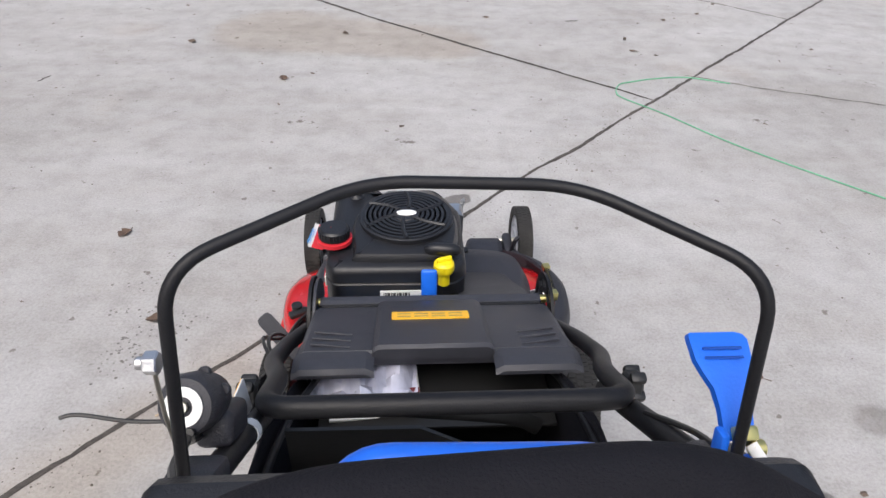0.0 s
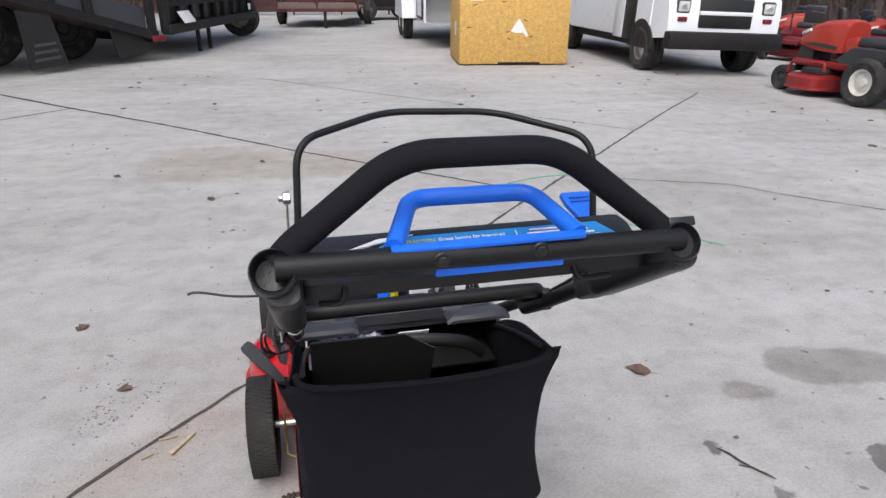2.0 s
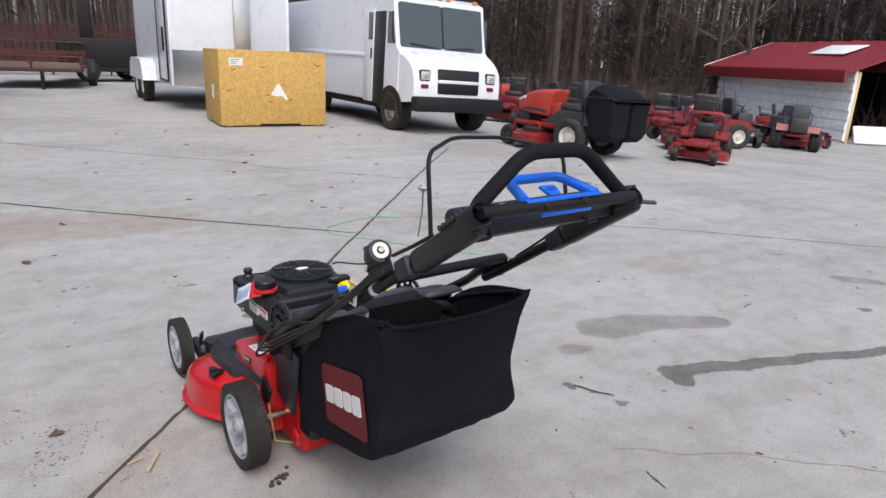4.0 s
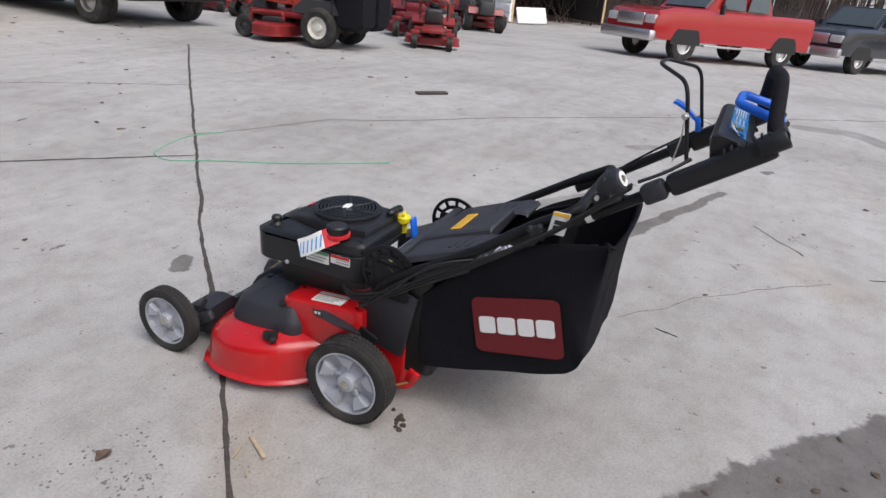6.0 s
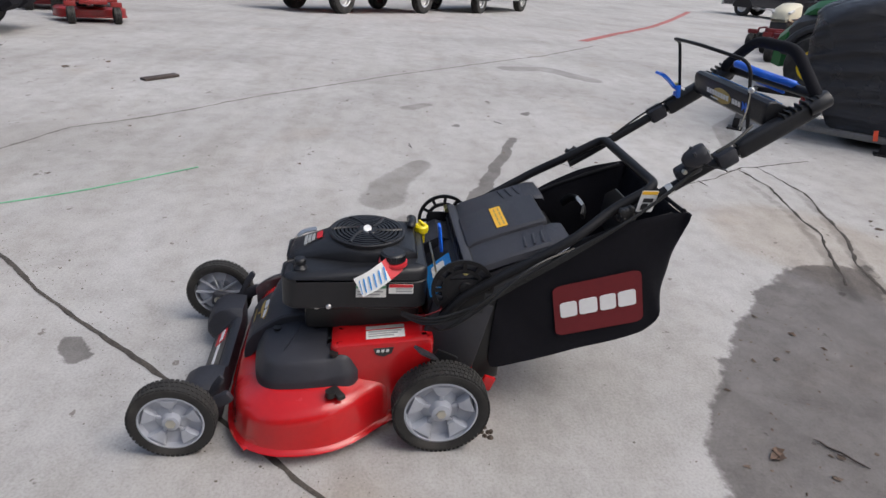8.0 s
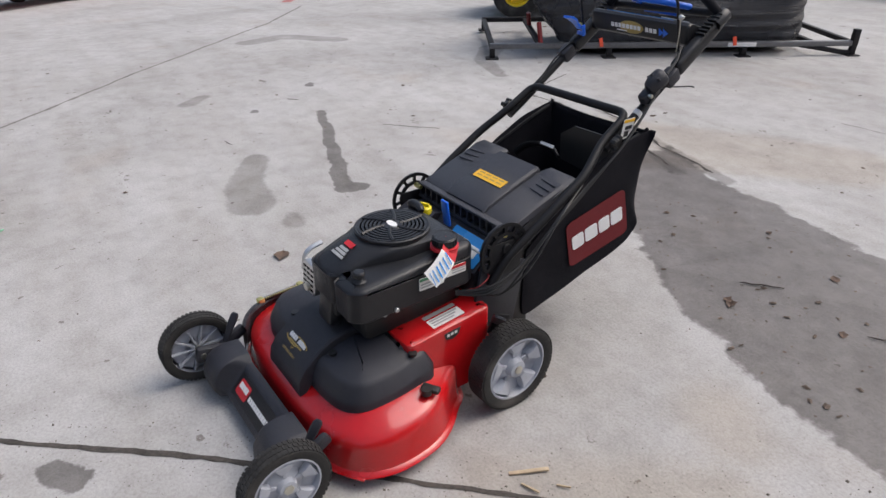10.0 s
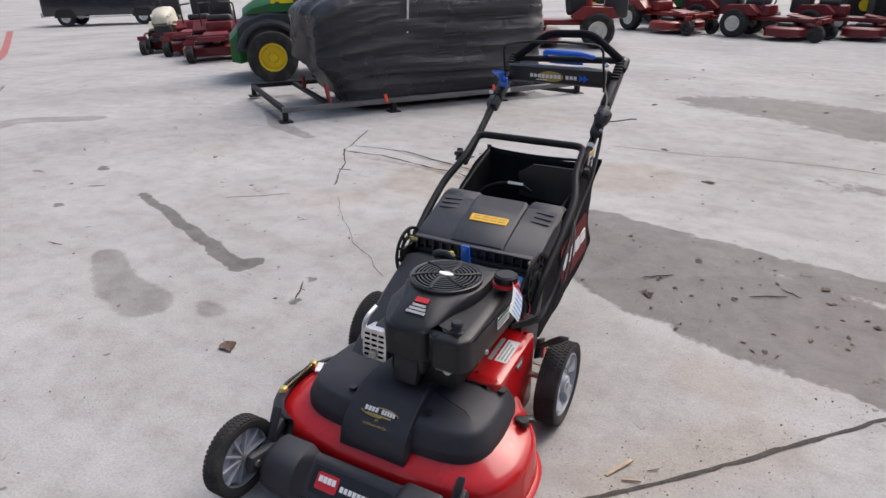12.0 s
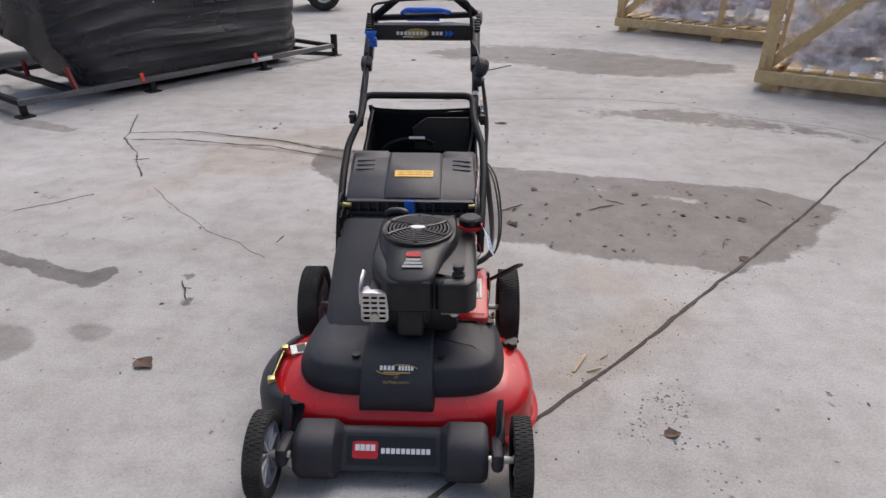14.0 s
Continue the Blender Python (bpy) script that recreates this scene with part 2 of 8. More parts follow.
def concrete():
    m = bpy.data.materials.new("worn_concrete")
    m.use_nodes = True
    nt = m.node_tree
    p = nt.nodes["Principled BSDF"]
    L = nt.links.new
    tc = nt.nodes.new("ShaderNodeTexCoord")

    def noise_node(scale, detail=6, rough=0.55, stretch=None):
        n = nt.nodes.new("ShaderNodeTexNoise")
        n.inputs["Scale"].default_value, n.inputs["Detail"].default_value, n.inputs["Roughness"].default_value = scale, detail, rough
        if stretch:
            mp = nt.nodes.new("ShaderNodeMapping")
            mp.inputs["Scale"].default_value = stretch
            mp.inputs["Rotation"].default_value = (0, 0, radians(42))
            L(tc.outputs["Object"], mp.inputs[0])
            L(mp.outputs[0], n.inputs["Vector"])
        else:
            L(tc.outputs["Object"], n.inputs["Vector"])
        return n.outputs["Fac"]

    def ramp(fac, stops):
        r = nt.nodes.new("ShaderNodeValToRGB")
        e = r.color_ramp.elements
        while len(e) < len(stops):
            e.new(0.5)
        for el, (pos, c) in zip(e, stops):
            el.position, el.color = pos, (*c, 1)
        L(fac, r.inputs[0])
        return r.outputs[0]

    def mul(a, b, kind="MULTIPLY", fac=1.0):
        x = nt.nodes.new("ShaderNodeMix")
        x.data_type, x.blend_type = "RGBA", kind
        x.inputs[0].default_value = fac
        L(a, x.inputs["A"])
        L(b, x.inputs["B"])
        return x.outputs["Result"]

    base = ramp(noise_node(0.55, 8, 0.6), [(0.3, (0.34, 0.33, 0.318)), (0.5, (0.428, 0.42, 0.41)), (0.72, (0.485, 0.48, 0.472))])
    base = mul(base, ramp(noise_node(7, 9, 0.72), [(0.3, (0.80, 0.79, 0.775)), (0.55, (1, 1, 1)), (0.75, (1.06, 1.06, 1.06))]))
    base = mul(base, ramp(noise_node(120, 4, 0.7), [(0.3, (0.78, 0.775, 0.77)), (0.56, (1, 1, 1)), (0.75, (1.05, 1.05, 1.05))]))
    base = mul(base, ramp(noise_node(2.2, 6, 0.6, (0.35, 2.2, 1)), [(0.33, (0.90, 0.885, 0.865)), (0.6, (1, 1, 1))]))
    # dark specks and small spots
    v = nt.nodes.new("ShaderNodeTexVoronoi")
    v.inputs["Scale"].default_value, v.inputs["Randomness"].default_value = 9, 1
    L(tc.outputs["Object"], v.inputs["Vector"])
    spot = nt.nodes.new("ShaderNodeMath")
    spot.operation = "ADD"
    L(v.outputs["Distance"], spot.inputs[0])
    L(noise_node(40, 4), spot.inputs[1])
    base = mul(base, ramp(spot.outputs[0], [(0.48, (0.52, 0.49, 0.46)), (0.54, (1, 1, 1))]))
    # sparse larger smudges
    v2 = nt.nodes.new("ShaderNodeTexVoronoi")
    v2.inputs["Scale"].default_value, v2.inputs["Randomness"].default_value = 2.6, 1
    mp2 = nt.nodes.new("ShaderNodeMapping")
    mp2.inputs["Scale"].default_value, mp2.inputs["Rotation"].default_value = (0.55, 1.25, 1), (0, 0, radians(24))
    L(tc.outputs["Object"], mp2.inputs[0])
    L(mp2.outputs[0], v2.inputs["Vector"])
    smudge = nt.nodes.new("ShaderNodeMath")
    smudge.operation = "ADD"
    L(v2.outputs["Distance"], smudge.inputs[0])
    L(noise_node(26, 6, 0.7), smudge.inputs[1])
    base = mul(base, ramp(smudge.outputs[0], [(0.485, (0.44, 0.41, 0.38)), (0.53, (1, 1, 1))]))
    # rusty blush
    base = mul(base, ramp(noise_node(0.9, 5, 0.5), [(0.62, (1, 1, 1)), (0.8, (0.94, 0.86, 0.78))]))
    # wet and oily marks from the mesh attribute, edges broken by noise
    at = nt.nodes.new("ShaderNodeAttribute")
    at.attribute_name = "stain"
    sep = nt.nodes.new("ShaderNodeSeparateColor")
    L(at.outputs["Color"], sep.inputs[0])

    def mask(channel, scale, amount, width):
        a = nt.nodes.new("ShaderNodeMath")
        a.operation = "MULTIPLY_ADD"
        L(noise_node(scale, 8, 0.65), a.inputs[0])
        a.inputs[1].default_value = amount
        L(at.outputs["Alpha"] if channel == 3 else sep.outputs[channel], a.inputs[2])
        r = nt.nodes.new("ShaderNodeMapRange")
        r.interpolation_type = "SMOOTHSTEP"
        r.inputs[1].default_value, r.inputs[2].default_value = 0.5 + amount * 0.5 - width, 0.5 + amount * 0.5 + width
        L(a.outputs[0], r.inputs[0])
        return r.outputs[0]

    wet, oil, rust, spill = mask(0, 9, 0.55, 0.05), mask(1, 12, 0.6, 0.12), mask(2, 5, 0.35, 0.25), mask(3, 22, 0.5, 0.05)
    wetcol = ramp(noise_node(5.5, 10, 0.75), [(0.3, (0.24, 0.222, 0.215)), (0.6, (0.41, 0.388, 0.378)), (0.75, (0.58, 0.555, 0.535))])
    oilcol = ramp(noise_node(5, 6), [(0.3, (0.58, 0.57, 0.56)), (0.7, (0.78, 0.77, 0.76))])
    spillcol = ramp(noise_node(9, 6), [(0.3, (0.36, 0.35, 0.345)), (0.7, (0.50, 0.485, 0.475))])
    for fac, c in ((wet, wetcol), (oil, oilcol), (spill, spillcol)):
        x = nt.nodes.new("ShaderNodeMix")
        x.data_type, x.blend_type = "RGBA", "MULTIPLY"
        L(fac, x.inputs[0])
        L(base, x.inputs["A"])
        L(c, x.inputs["B"])
        base = x.outputs["Result"]
    x = nt.nodes.new("ShaderNodeMix")
    x.data_type, x.blend_type = "RGBA", "MULTIPLY"
    L(rust, x.inputs[0])
    L(base, x.inputs["A"])
    x.inputs["B"].default_value = (0.92, 0.87, 0.81, 1)
    base = x.outputs["Result"]
    L(base, p.inputs["Base Color"])
    r = nt.nodes.new("ShaderNodeMapRange")
    r.inputs[3].default_value, r.inputs[4].default_value = 0.85, 0.5
    L(wet, r.inputs[0])
    L(r.outputs[0], p.inputs["Roughness"])
    p.inputs["Specular IOR Level"].default_value = 0.35
    b = nt.nodes.new("ShaderNodeBump")
    b.inputs["Strength"].default_value, b.inputs["Distance"].default_value = 0.5, 0.005
    L(noise_node(60, 8, 0.75), b.inputs["Height"])
    L(b.outputs[0], p.inputs["Normal"])
    return m


CONCRETE = concrete()
JOINT = mat("dirt_filled_joint", (0.062, 0.054, 0.047), 0.95, vary=0.6, fine=80, coarse=12, bump=0.8, bump_scale=150)
JOINT_PALE = mat("faint_crack", (0.17, 0.16, 0.145), 0.95, vary=0.5, fine=60, coarse=6, bump=0.3)


def seg_dist(p, a, b):
    ax, ay = a
    bx, by = b
    t = ((p[0] - ax) * (bx - ax) + (p[1] - ay) * (by - ay)) / max(1e-9, (bx - ax) ** 2 + (by - ay) ** 2)
    t = min(1, max(0, t))
    return math.hypot(p[0] - ax - t * (bx - ax), p[1] - ay - t * (by - ay)), t


def poly_signed(p, poly):
    inside, best = False, 9.0
    for a, b in zip(poly, poly[1:] + poly[:1]):
        best = min(best, seg_dist(p, a, b)[0])
        if (a[1] > p[1]) != (b[1] > p[1]) and p[0] < (b[0] - a[0]) * (p[1] - a[1]) / (b[1] - a[1]) + a[0]:
            inside = not inside
    return best if inside else -best


# wet patch behind the machine, its lobe, and the runnel further back
WET = [
    [(0.62, -0.42), (0.44, -0.25), (0.21, -0.10), (0.0, 0.06), (-0.15, 0.15), (-0.30, 0.19), (-0.42, 0.22), (-0.5, 0.28), (-0.64, 0.32), (-0.75, 0.33), (-0.88, 0.35), (-1.0, 0.37), (-1.16, 0.40), (-1.39, 0.28), (-1.55, 0.16), (-1.68, -0.03), (-1.90, -0.31), (-1.81, -0.41), (-1.61, -0.55), (-1.19, -0.62), (-0.58, -0.70), (-0.24, -0.78), (0.0, -0.83), (0.17, -0.87), (0.49, -0.88), (0.89, -1.11), (0.87, -0.68)],
    [(-1.57, -2.25), (-1.93, -2.04), (-2.49, -1.69), (-2.7, -1.30), (-2.16, -1.60), (-1.64, -1.72), (-1.0, -1.9), (-0.7, -2.1)],
    [(0.69, -4.55), (-0.23, -5.0), (-1.05, -4.85), (-1.9, -4.40), (-2.6, -3.98), (-2.47, -3.55), (-1.70, -3.30), (-1.02, -3.35), (-0.33, -3.85), (0.36, -4.03)],
]
# a drier tongue inside the wet patch
DRY = [([(-0.30, -0.58), (-0.66, -0.50), (-1.0, -0.40), (-1.22, -0.34)], 0.025, 0.05)]
# (polyline, half width at start, half width at end): faint damp ovals and runs
OIL = [
    ([(1.45, 1.12), (1.72, 1.06), (2.02, 0.90)], 0.115, 0.065),
    ([(5.42, -0.2), (5.55, -0.6), (4.95, -0.95)], 0.15, 0.12),
    ([(2.0, -1.06), (1.5, -1.06), (1.09, -0.98), (0.6, -0.82)], 0.015, 0.035),
    ([(1.9, -1.32), (1.32, -1.2), (0.9, -1.06), (0.4, -0.92)], 0.018, 0.045),
    ([(1.16, 1.02), (1.24, 1.0)], 0.05, 0.03),
    ([(3.3, 0.95), (3.45, 0.8)], 0.06, 0.05),
    ([(3.6, -1.9), (3.2, -1.5), (2.7, -1.3)], 0.12, 0.05),
]
# dark crisp spills: the long dribble with its pool, the blot by the front wheel, single drops
SPILL = [
    ([(1.41, 0.66), (1.59, 0.62), (1.68, 0.56), (1.80, 0.54), (1.93, 0.48), (2.05, 0.46), (2.17, 0.40), (2.30, 0.35), (2.42, 0.33), (2.63, 0.25)], 0.046, 0.028),
    ([(1.36, 0.60), (1.38, 0.67)], 0.05, 0.06),
    ([(0.12, 2.01), (0.19, 2.06)], 0.042, 0.034),
    ([(0.936, 0.805), (0.934, 0.785)], 0.024, 0.02),
    ([(1.02, 0.60), (1.0, 0.62)], 0.024, 0.02),
    ([(1.26, 0.70), (1.27, 0.71)], 0.014, 0.014),
    ([(2.86, 0.62), (2.90, 0.60)], 0.03, 0.02),
    ([(3.3, 0.05), (3.38, 0.0)], 0.035, 0.02),
    ([(0.62, 0.42), (0.64, 0.42)], 0.012, 0.012),
]
RUST = [([(-0.60, 0.50), (-0.70, 0.55)], 0.11, 0.1), ([(-0.45, 1.15), (-0.8, 0.75)], 0.09, 0.12), ([(-0.9, 4.1), (0.1, 3.9)], 0.4, 0.3), ([(0.2, -1.6), (1.2, -0.9)], 0.3, 0.4)]


def axis_lines(lo, hi, step, far):
    out = list(np.arange(lo, hi + 1e-6, step))
    d, a, b = step, lo, hi
    while b < far:
        d *= 1.22
        a, b = a - d, b + d
        out = [a] + out + [b]
    return out


def build_ground():
    xs, ys = axis_lines(-4.0, 6.2, 0.035, 900), axis_lines(-3.7, 3.2, 0.035, 900)
    nx, ny = len(xs), len(ys)
    X, Y = np.meshgrid(np.array(xs), np.array(ys))
    Z = ground_z(X, Y)
    co = np.stack([X, Y, Z], -1).reshape(-1, 3)
    faces = [(j * nx + i, j * nx + i + 1, (j + 1) * nx + i + 1, (j + 1) * nx + i) for j in range(ny - 1) for i in range(nx - 1)]
    me = bpy.data.meshes.new("ground")
    me.from_pydata([tuple(c) for c in co], [], faces)
    P = np.stack([X, Y], -1).reshape(-1, 2)

    def dist_line(pts, r0, r1):
        best = np.full(len(P), -9.0)
        k = len(pts) - 1
        for i, (a, b) in enumerate(zip(pts, pts[1:])):
            a, b = np.array(a), np.array(b)
            t = np.clip(((P - a) @ (b - a)) / max(1e-9, (b - a) @ (b - a)), 0, 1)
            w = r0 + (r1 - r0) * (i + t) / k
            best = np.maximum(best, w - np.linalg.norm(P - a - t[:, None] * (b - a), axis=1))
        return best

    wet = np.full(len(P), -9.0)
    for k, poly in enumerate(WET):
        lo, hi = np.min(poly, 0) - 0.5, np.max(poly, 0) + 0.5
        soft = 0.30 if k == 0 else 1.1
        for i in np.nonzero(((P > lo) & (P < hi)).all(1))[0]:
            wet[i] = max(wet[i], poly_signed(P[i], poly) / soft - (0 if k == 0 else 0.06))
    wet = np.minimum(wet, np.min([-dist_line(*o) for o in DRY], 0) / 0.30 + 0.12)
    oil = np.max([dist_line(*o) for o in OIL], 0)
    spill = np.max([dist_line(*o) for o in SPILL], 0)
    rust = np.max([dist_line(*o) for o in RUST], 0)
    col = np.zeros((len(P), 4), np.float32)
    col[:, 0] = np.clip(0.5 + wet, 0, 1)
    col[:, 1] = np.clip(0.5 + oil / 0.12, 0, 1)
    col[:, 2] = np.clip(0.5 + rust / 0.3, 0, 1)
    col[:, 3] = np.clip(0.5 + spill / 0.1, 0, 1)
    at = me.color_attributes.new("stain", "FLOAT_COLOR", "POINT")
    at.data.foreach_set("color", col.ravel())
    me.polygons.foreach_set("use_smooth", np.ones(len(faces), bool))
    me.materials.append(CONCRETE)
    return tagged(new("ground", me), "worn pale grey concrete yard with damp stains", "ground", kind="structure")


build_ground()


def joint(name, pts, w0, w1, material, label, rough=0.5, seed=1, lift=0.0015):
    """A ribbon of dirt in a concrete joint, with ragged edges."""
    rnd = random.Random(seed)
    line = []
    for a, b in zip(pts, pts[1:]):
        a, b = Vector((*a, 0)), Vector((*b, 0))
        k = max(2, int((b - a).length / 0.035))
        line += [a.lerp(b, i / k) for i in range(k)]
    line.append(Vector((*pts[-1], 0)))
    bm = B()
    rows = []
    drift = 0.0
    for i, p in enumerate(line):
        t = (line[min(i + 1, len(line) - 1)] - line[max(i - 1, 0)]).normalized()
        n = Vector((-t.y, t.x, 0))
        drift = 0.85 * drift + rnd.gauss(0, 0.004) * rough
        w = (w0 + (w1 - w0) * i / len(line)) * (1 + rough * rnd.uniform(-0.6, 0.7)) / 2
        q = p + n * drift
        row = []
        for k in (-1, 0, 1):
            e = q + n * k * w
            row.append(bm.verts.new((e.x, e.y, ground_z(e.x, e.y) + lift + (0.0012 if k == 0 else 0))))
        rows.append(row)
    for a, b in zip(rows, rows[1:]):
        for k in (0, 1):
            bm.faces.new((a[k], a[k + 1], b[k + 1], b[k]))
    ob = part(name, bm, material)
    return tagged(ob, label, "joint", kind="structure")


joint("ground_joint", [(-9, -8.9), (-5.2, -4.45), (-2.67, -1.42), (-2.08, -0.71), (-1.57, -0.08), (-1.20, 0.36), (-0.82, 0.80), (-0.60, 1.05), (-0.34, 1.33), (0.02, 1.73), (0.21, 1.96), (0.50, 2.31), (0.71, 2.50), (0.96, 2.80), (1.18, 3.04), (2.52, 4.53), (4.14, 6.30)], 0.006, 0.020, JOINT, "dark dirt-filled expansion joint across concrete", 0.45, 1)
joint("ground_joint", [(1.18, 3.04), (0.89, 3.30), (0.29, 3.83), (-0.24, 4.33), (-0.50, 4.58), (-1.38, 5.45), (-2.41, 6.40), (-3.5, 7.45), (-4.28, 8.10), (-10, 13.3)], 0.017, 0.075, JOINT, "thin dark joint between concrete slabs", 0.5, 2)
joint("ground_joint", [(-2.41, 6.40), (-2.9, 5.85), (-3.3, 5.48), (-4.9, 3.9)], 0.026, 0.026, JOINT, "thin dark joint between concrete slabs", 0.5, 3)
joint("ground_joint", [(1.45, 3.40), (1.80, 3.22), (2.40, 2.99), (2.62, 2.72), (2.95, 2.42), (3.2, 2.24), (3.87, 1.67), (4.61, 1.03), (5.3, 0.4), (6.8, -0.9), (8.5, -2.0)], 0.014, 0.034, JOINT_PALE, "thin grey crack in concrete", 0.8, 4)
joint("ground_joint", [(2.52, 4.53), (2.04, 5.07), (1.46, 5.62), (1.25, 6.05), (0.2, 7.15), (-0.80, 8.2)], 0.016, 0.03, JOINT_PALE, "thin grey crack in concrete", 0.8, 5)
joint("ground_joint", [(2.43, -1.73), (2.26, -1.27), (2.24, -1.16), (2.00, -0.87), (1.88, -0.65), (1.76, -0.46)], 0.009, 0.007, JOINT, "thin wandering crack in concrete", 1.0, 6)
joint("ground_joint", [(1.60, -0.31), (1.35, -0.02), (1.12, 0.20), (0.93, 0.30), (0.76, 0.44)], 0.004, 0.0015, JOINT_PALE, "hairline crack in concrete", 1.0, 12)
joint("ground_joint", [(2.26, -1.27), (1.82, -1.34), (1.49, -1.25), (1.26, -1.20), (0.9, -1.06), (0.5, -0.95)], 0.011, 0.016, JOINT, "thin wandering crack in concrete", 1.0, 7)
joint("ground_joint", [(2.17, -1.11), (1.89, -1.15), (1.57, -1.09), (1.21, -1.06), (0.7, -0.85)], 0.012, 0.014, JOINT, "thin wandering crack in concrete", 1.0, 8)
joint("ground_joint", [(0.56, -2.26), (-0.11, -2.32), (-0.32, -2.41), (-1.01, -2.48), (-1.59, -2.34), (-1.93, -2.04), (-2.51, -1.75), (-2.71, -1.45)], 0.008, 0.012, JOINT_PALE, "thin grey crack in concrete", 0.9, 9)
joint("ground_joint", [(2.15, 0.04), (1.98, -0.11), (1.87, -0.19)], 0.005, 0.007, JOINT, "short crack in concrete", 1.0, 11)
# ---- the lawn mower ----
MOWER = thing("lawn_mower", pose(0.075, 0.941, 0, 0, 0, 2.5), "red walk-behind lawn mower with black engine on concrete", "lawn mower")


def mower_wheel(side, x, y, r, w, lugs):
    """side: -1 left, 1 right; x is the middle of the tyre."""
    wheel = new("wheel")
    wheel.parent = MOWER
    wheel.location = (x, y, r)
    h = w / 2
    ri = r * 0.74
    bm = lathe([(ri, -h * 0.8), (r * 0.86, -h), (r * 0.95, -h * 0.94), (r * 0.985, -h * 0.72), (r * 0.985, h * 0.72), (r * 0.95, h * 0.94), (r * 0.86, h), (ri, h * 0.8)], axis="x", seg=48)
    rows = 4 if lugs > 60 else 3
    for k in range(rows):
        xc = (k - (rows - 1) / 2) * w / rows * 0.95
        for i in range(lugs):
            a = 2 * math.pi * (i + 0.5 * (k % 2)) / lugs
            box((xc, r * 0.985 * math.cos(a), r * 0.985 * math.sin(a)), (w / rows * 0.78, r * 2 * math.pi / lugs * 0.66, r * 0.030), (math.degrees(a) + 90, 0, 0), bm=bm)
    part("tyre", bm, RUBBER, wheel, "black rubber treaded tyre")
    o = side
    bm = lathe([(ri, -h * 0.75), (ri * 1.03, o * h * 0.82), (ri * 0.97, o * h * 0.86), (ri * 0.93, o * h * 0.15), (ri * 0.55, -o * h * 0.10), (ri * 0.32, o * h * 0.30), (ri * 0.26, o * h * 0.85), (ri * 0.12, o * h * 0.9), (0, o * h * 0.9)], axis="x", seg=40)
    for i in range(5):
        a = 2 * math.pi * i / 5 + 0.3
        # raised trapezoid pads between the hub and the rim
        pad = []
        for hh, k in ((-0.1, 1.0), (0.66, 0.94), (0.78, 0.84)):
            ring = []
            for rr, da in ((0.50, -0.20), (0.72, -0.30), (0.95, -0.36), (0.95, 0.36), (0.72, 0.30), (0.50, 0.20)):
                rr = 0.70 + (rr - 0.70) * (k if hh > 0.1 else 1.08)
                hx = hh - (0.25 if rr < 0.6 and hh > 0.1 else 0)
                ring.append((o * h * hx, ri * rr * math.cos(a + da * k), ri * rr * math.sin(a + da * k)))
            pad.append(ring)
        loft([r for r in pad], bm)
        # web from the hub to the pad
        box((o * h * 0.22, ri * 0.42 * math.cos(a), ri * 0.42 * math.sin(a)), (h * 0.30, ri * 0.34, ri * 0.13), (math.degrees(a), 0, 0), 0.002, bm=bm)
    for i in range(10):
        a = 2 * math.pi * i / 10
        box((-o * h * 0.35, ri * 0.55 * math.cos(a), ri * 0.55 * math.sin(a)), (h * 0.5, ri * 0.85, ri * 0.05), (math.degrees(a), 0, 0), bm=bm)
    part("rim", bm, RIM, wheel, "light grey plastic rim with raised pads")
    bm = lathe([(0.013, o * h * 0.85), (0.013, o * h * 1.0), (0.009, o * h * 1.06), (0, o * h * 1.06)], axis="x", seg=6)
    part("axle_nut", bm, ZINC, wheel, "zinc axle nut")
    return wheel


for sd in (-1, 1):
    mower_wheel(sd, -0.318 if sd < 0 else 0.306, 0.680, 0.105, 0.046, 54)
    mower_wheel(sd, sd * 0.318, 0.018, 0.126, 0.066, 66)

# deck: round two-blade shell with a rolled lip
DECK = [(-0.19, 0.13), (-0.29, 0.20), (-0.355, 0.29), (-0.372, 0.39), (-0.360, 0.46), (-0.325, 0.512), (-0.25, 0.548), (-0.10, 0.563), (0.10, 0.563), (0.24, 0.548), (0.315, 0.512), (0.350, 0.46), (0.365, 0.39), (0.345, 0.29), (0.28, 0.20), (0.19, 0.13)]
deck_line = [(p.x, p.y) for p in smooth_line([(x, y, 0) for x, y in DECK[::-1]], 5, True)]


def rake(bm, z0):
    """The shell falls a little towards the front."""
    for v in bm.verts:
        if v.co.z > z0:
            v.co.z -= max(0.0, v.co.y - 0.28) * 0.10
    return bm


bm = rake(slab(deck_line, [(0.036, 0.010), (0.032, 0.013), (0.036, 0.017), (0.042, 0.013), (0.046, 0.004), (0.062, 0.0), (0.122, -0.002), (0.138, -0.007), (0.149, -0.016), (0.156, -0.03), (0.168, -0.06), (0.182, -0.10)]), 0.1)
part("deck", bm, RED, MOWER, "glossy red steel cutting deck")
# rear tunnel of the deck
tun = rounded_rect(-0.195, -0.10, 0.195, 0.30, 0.03)
bm = slab(tun, [(0.05, 0.0), (0.245, 0.0), (0.262, -0.006), (0.268, -0.02), (0.27, -0.05)])
part("deck_tunnel", bm, RED, MOWER, "red raised rear section of the deck")
bm = slab(rounded_rect(-0.247, 0.035, -0.10, 0.30, 0.02), [(0.06, 0.0), (0.252, 0.0), (0.261, -0.003), (0.265, -0.010), (0.267, -0.03)])
for v in bm.verts:
    if v.co.z > 0.2:
        v.co.z += max(0.0, 0.265 - v.co.y) * 0.10
part("deck_tunnel", bm, RED, MOWER, "red raised rear shoulder of the deck")
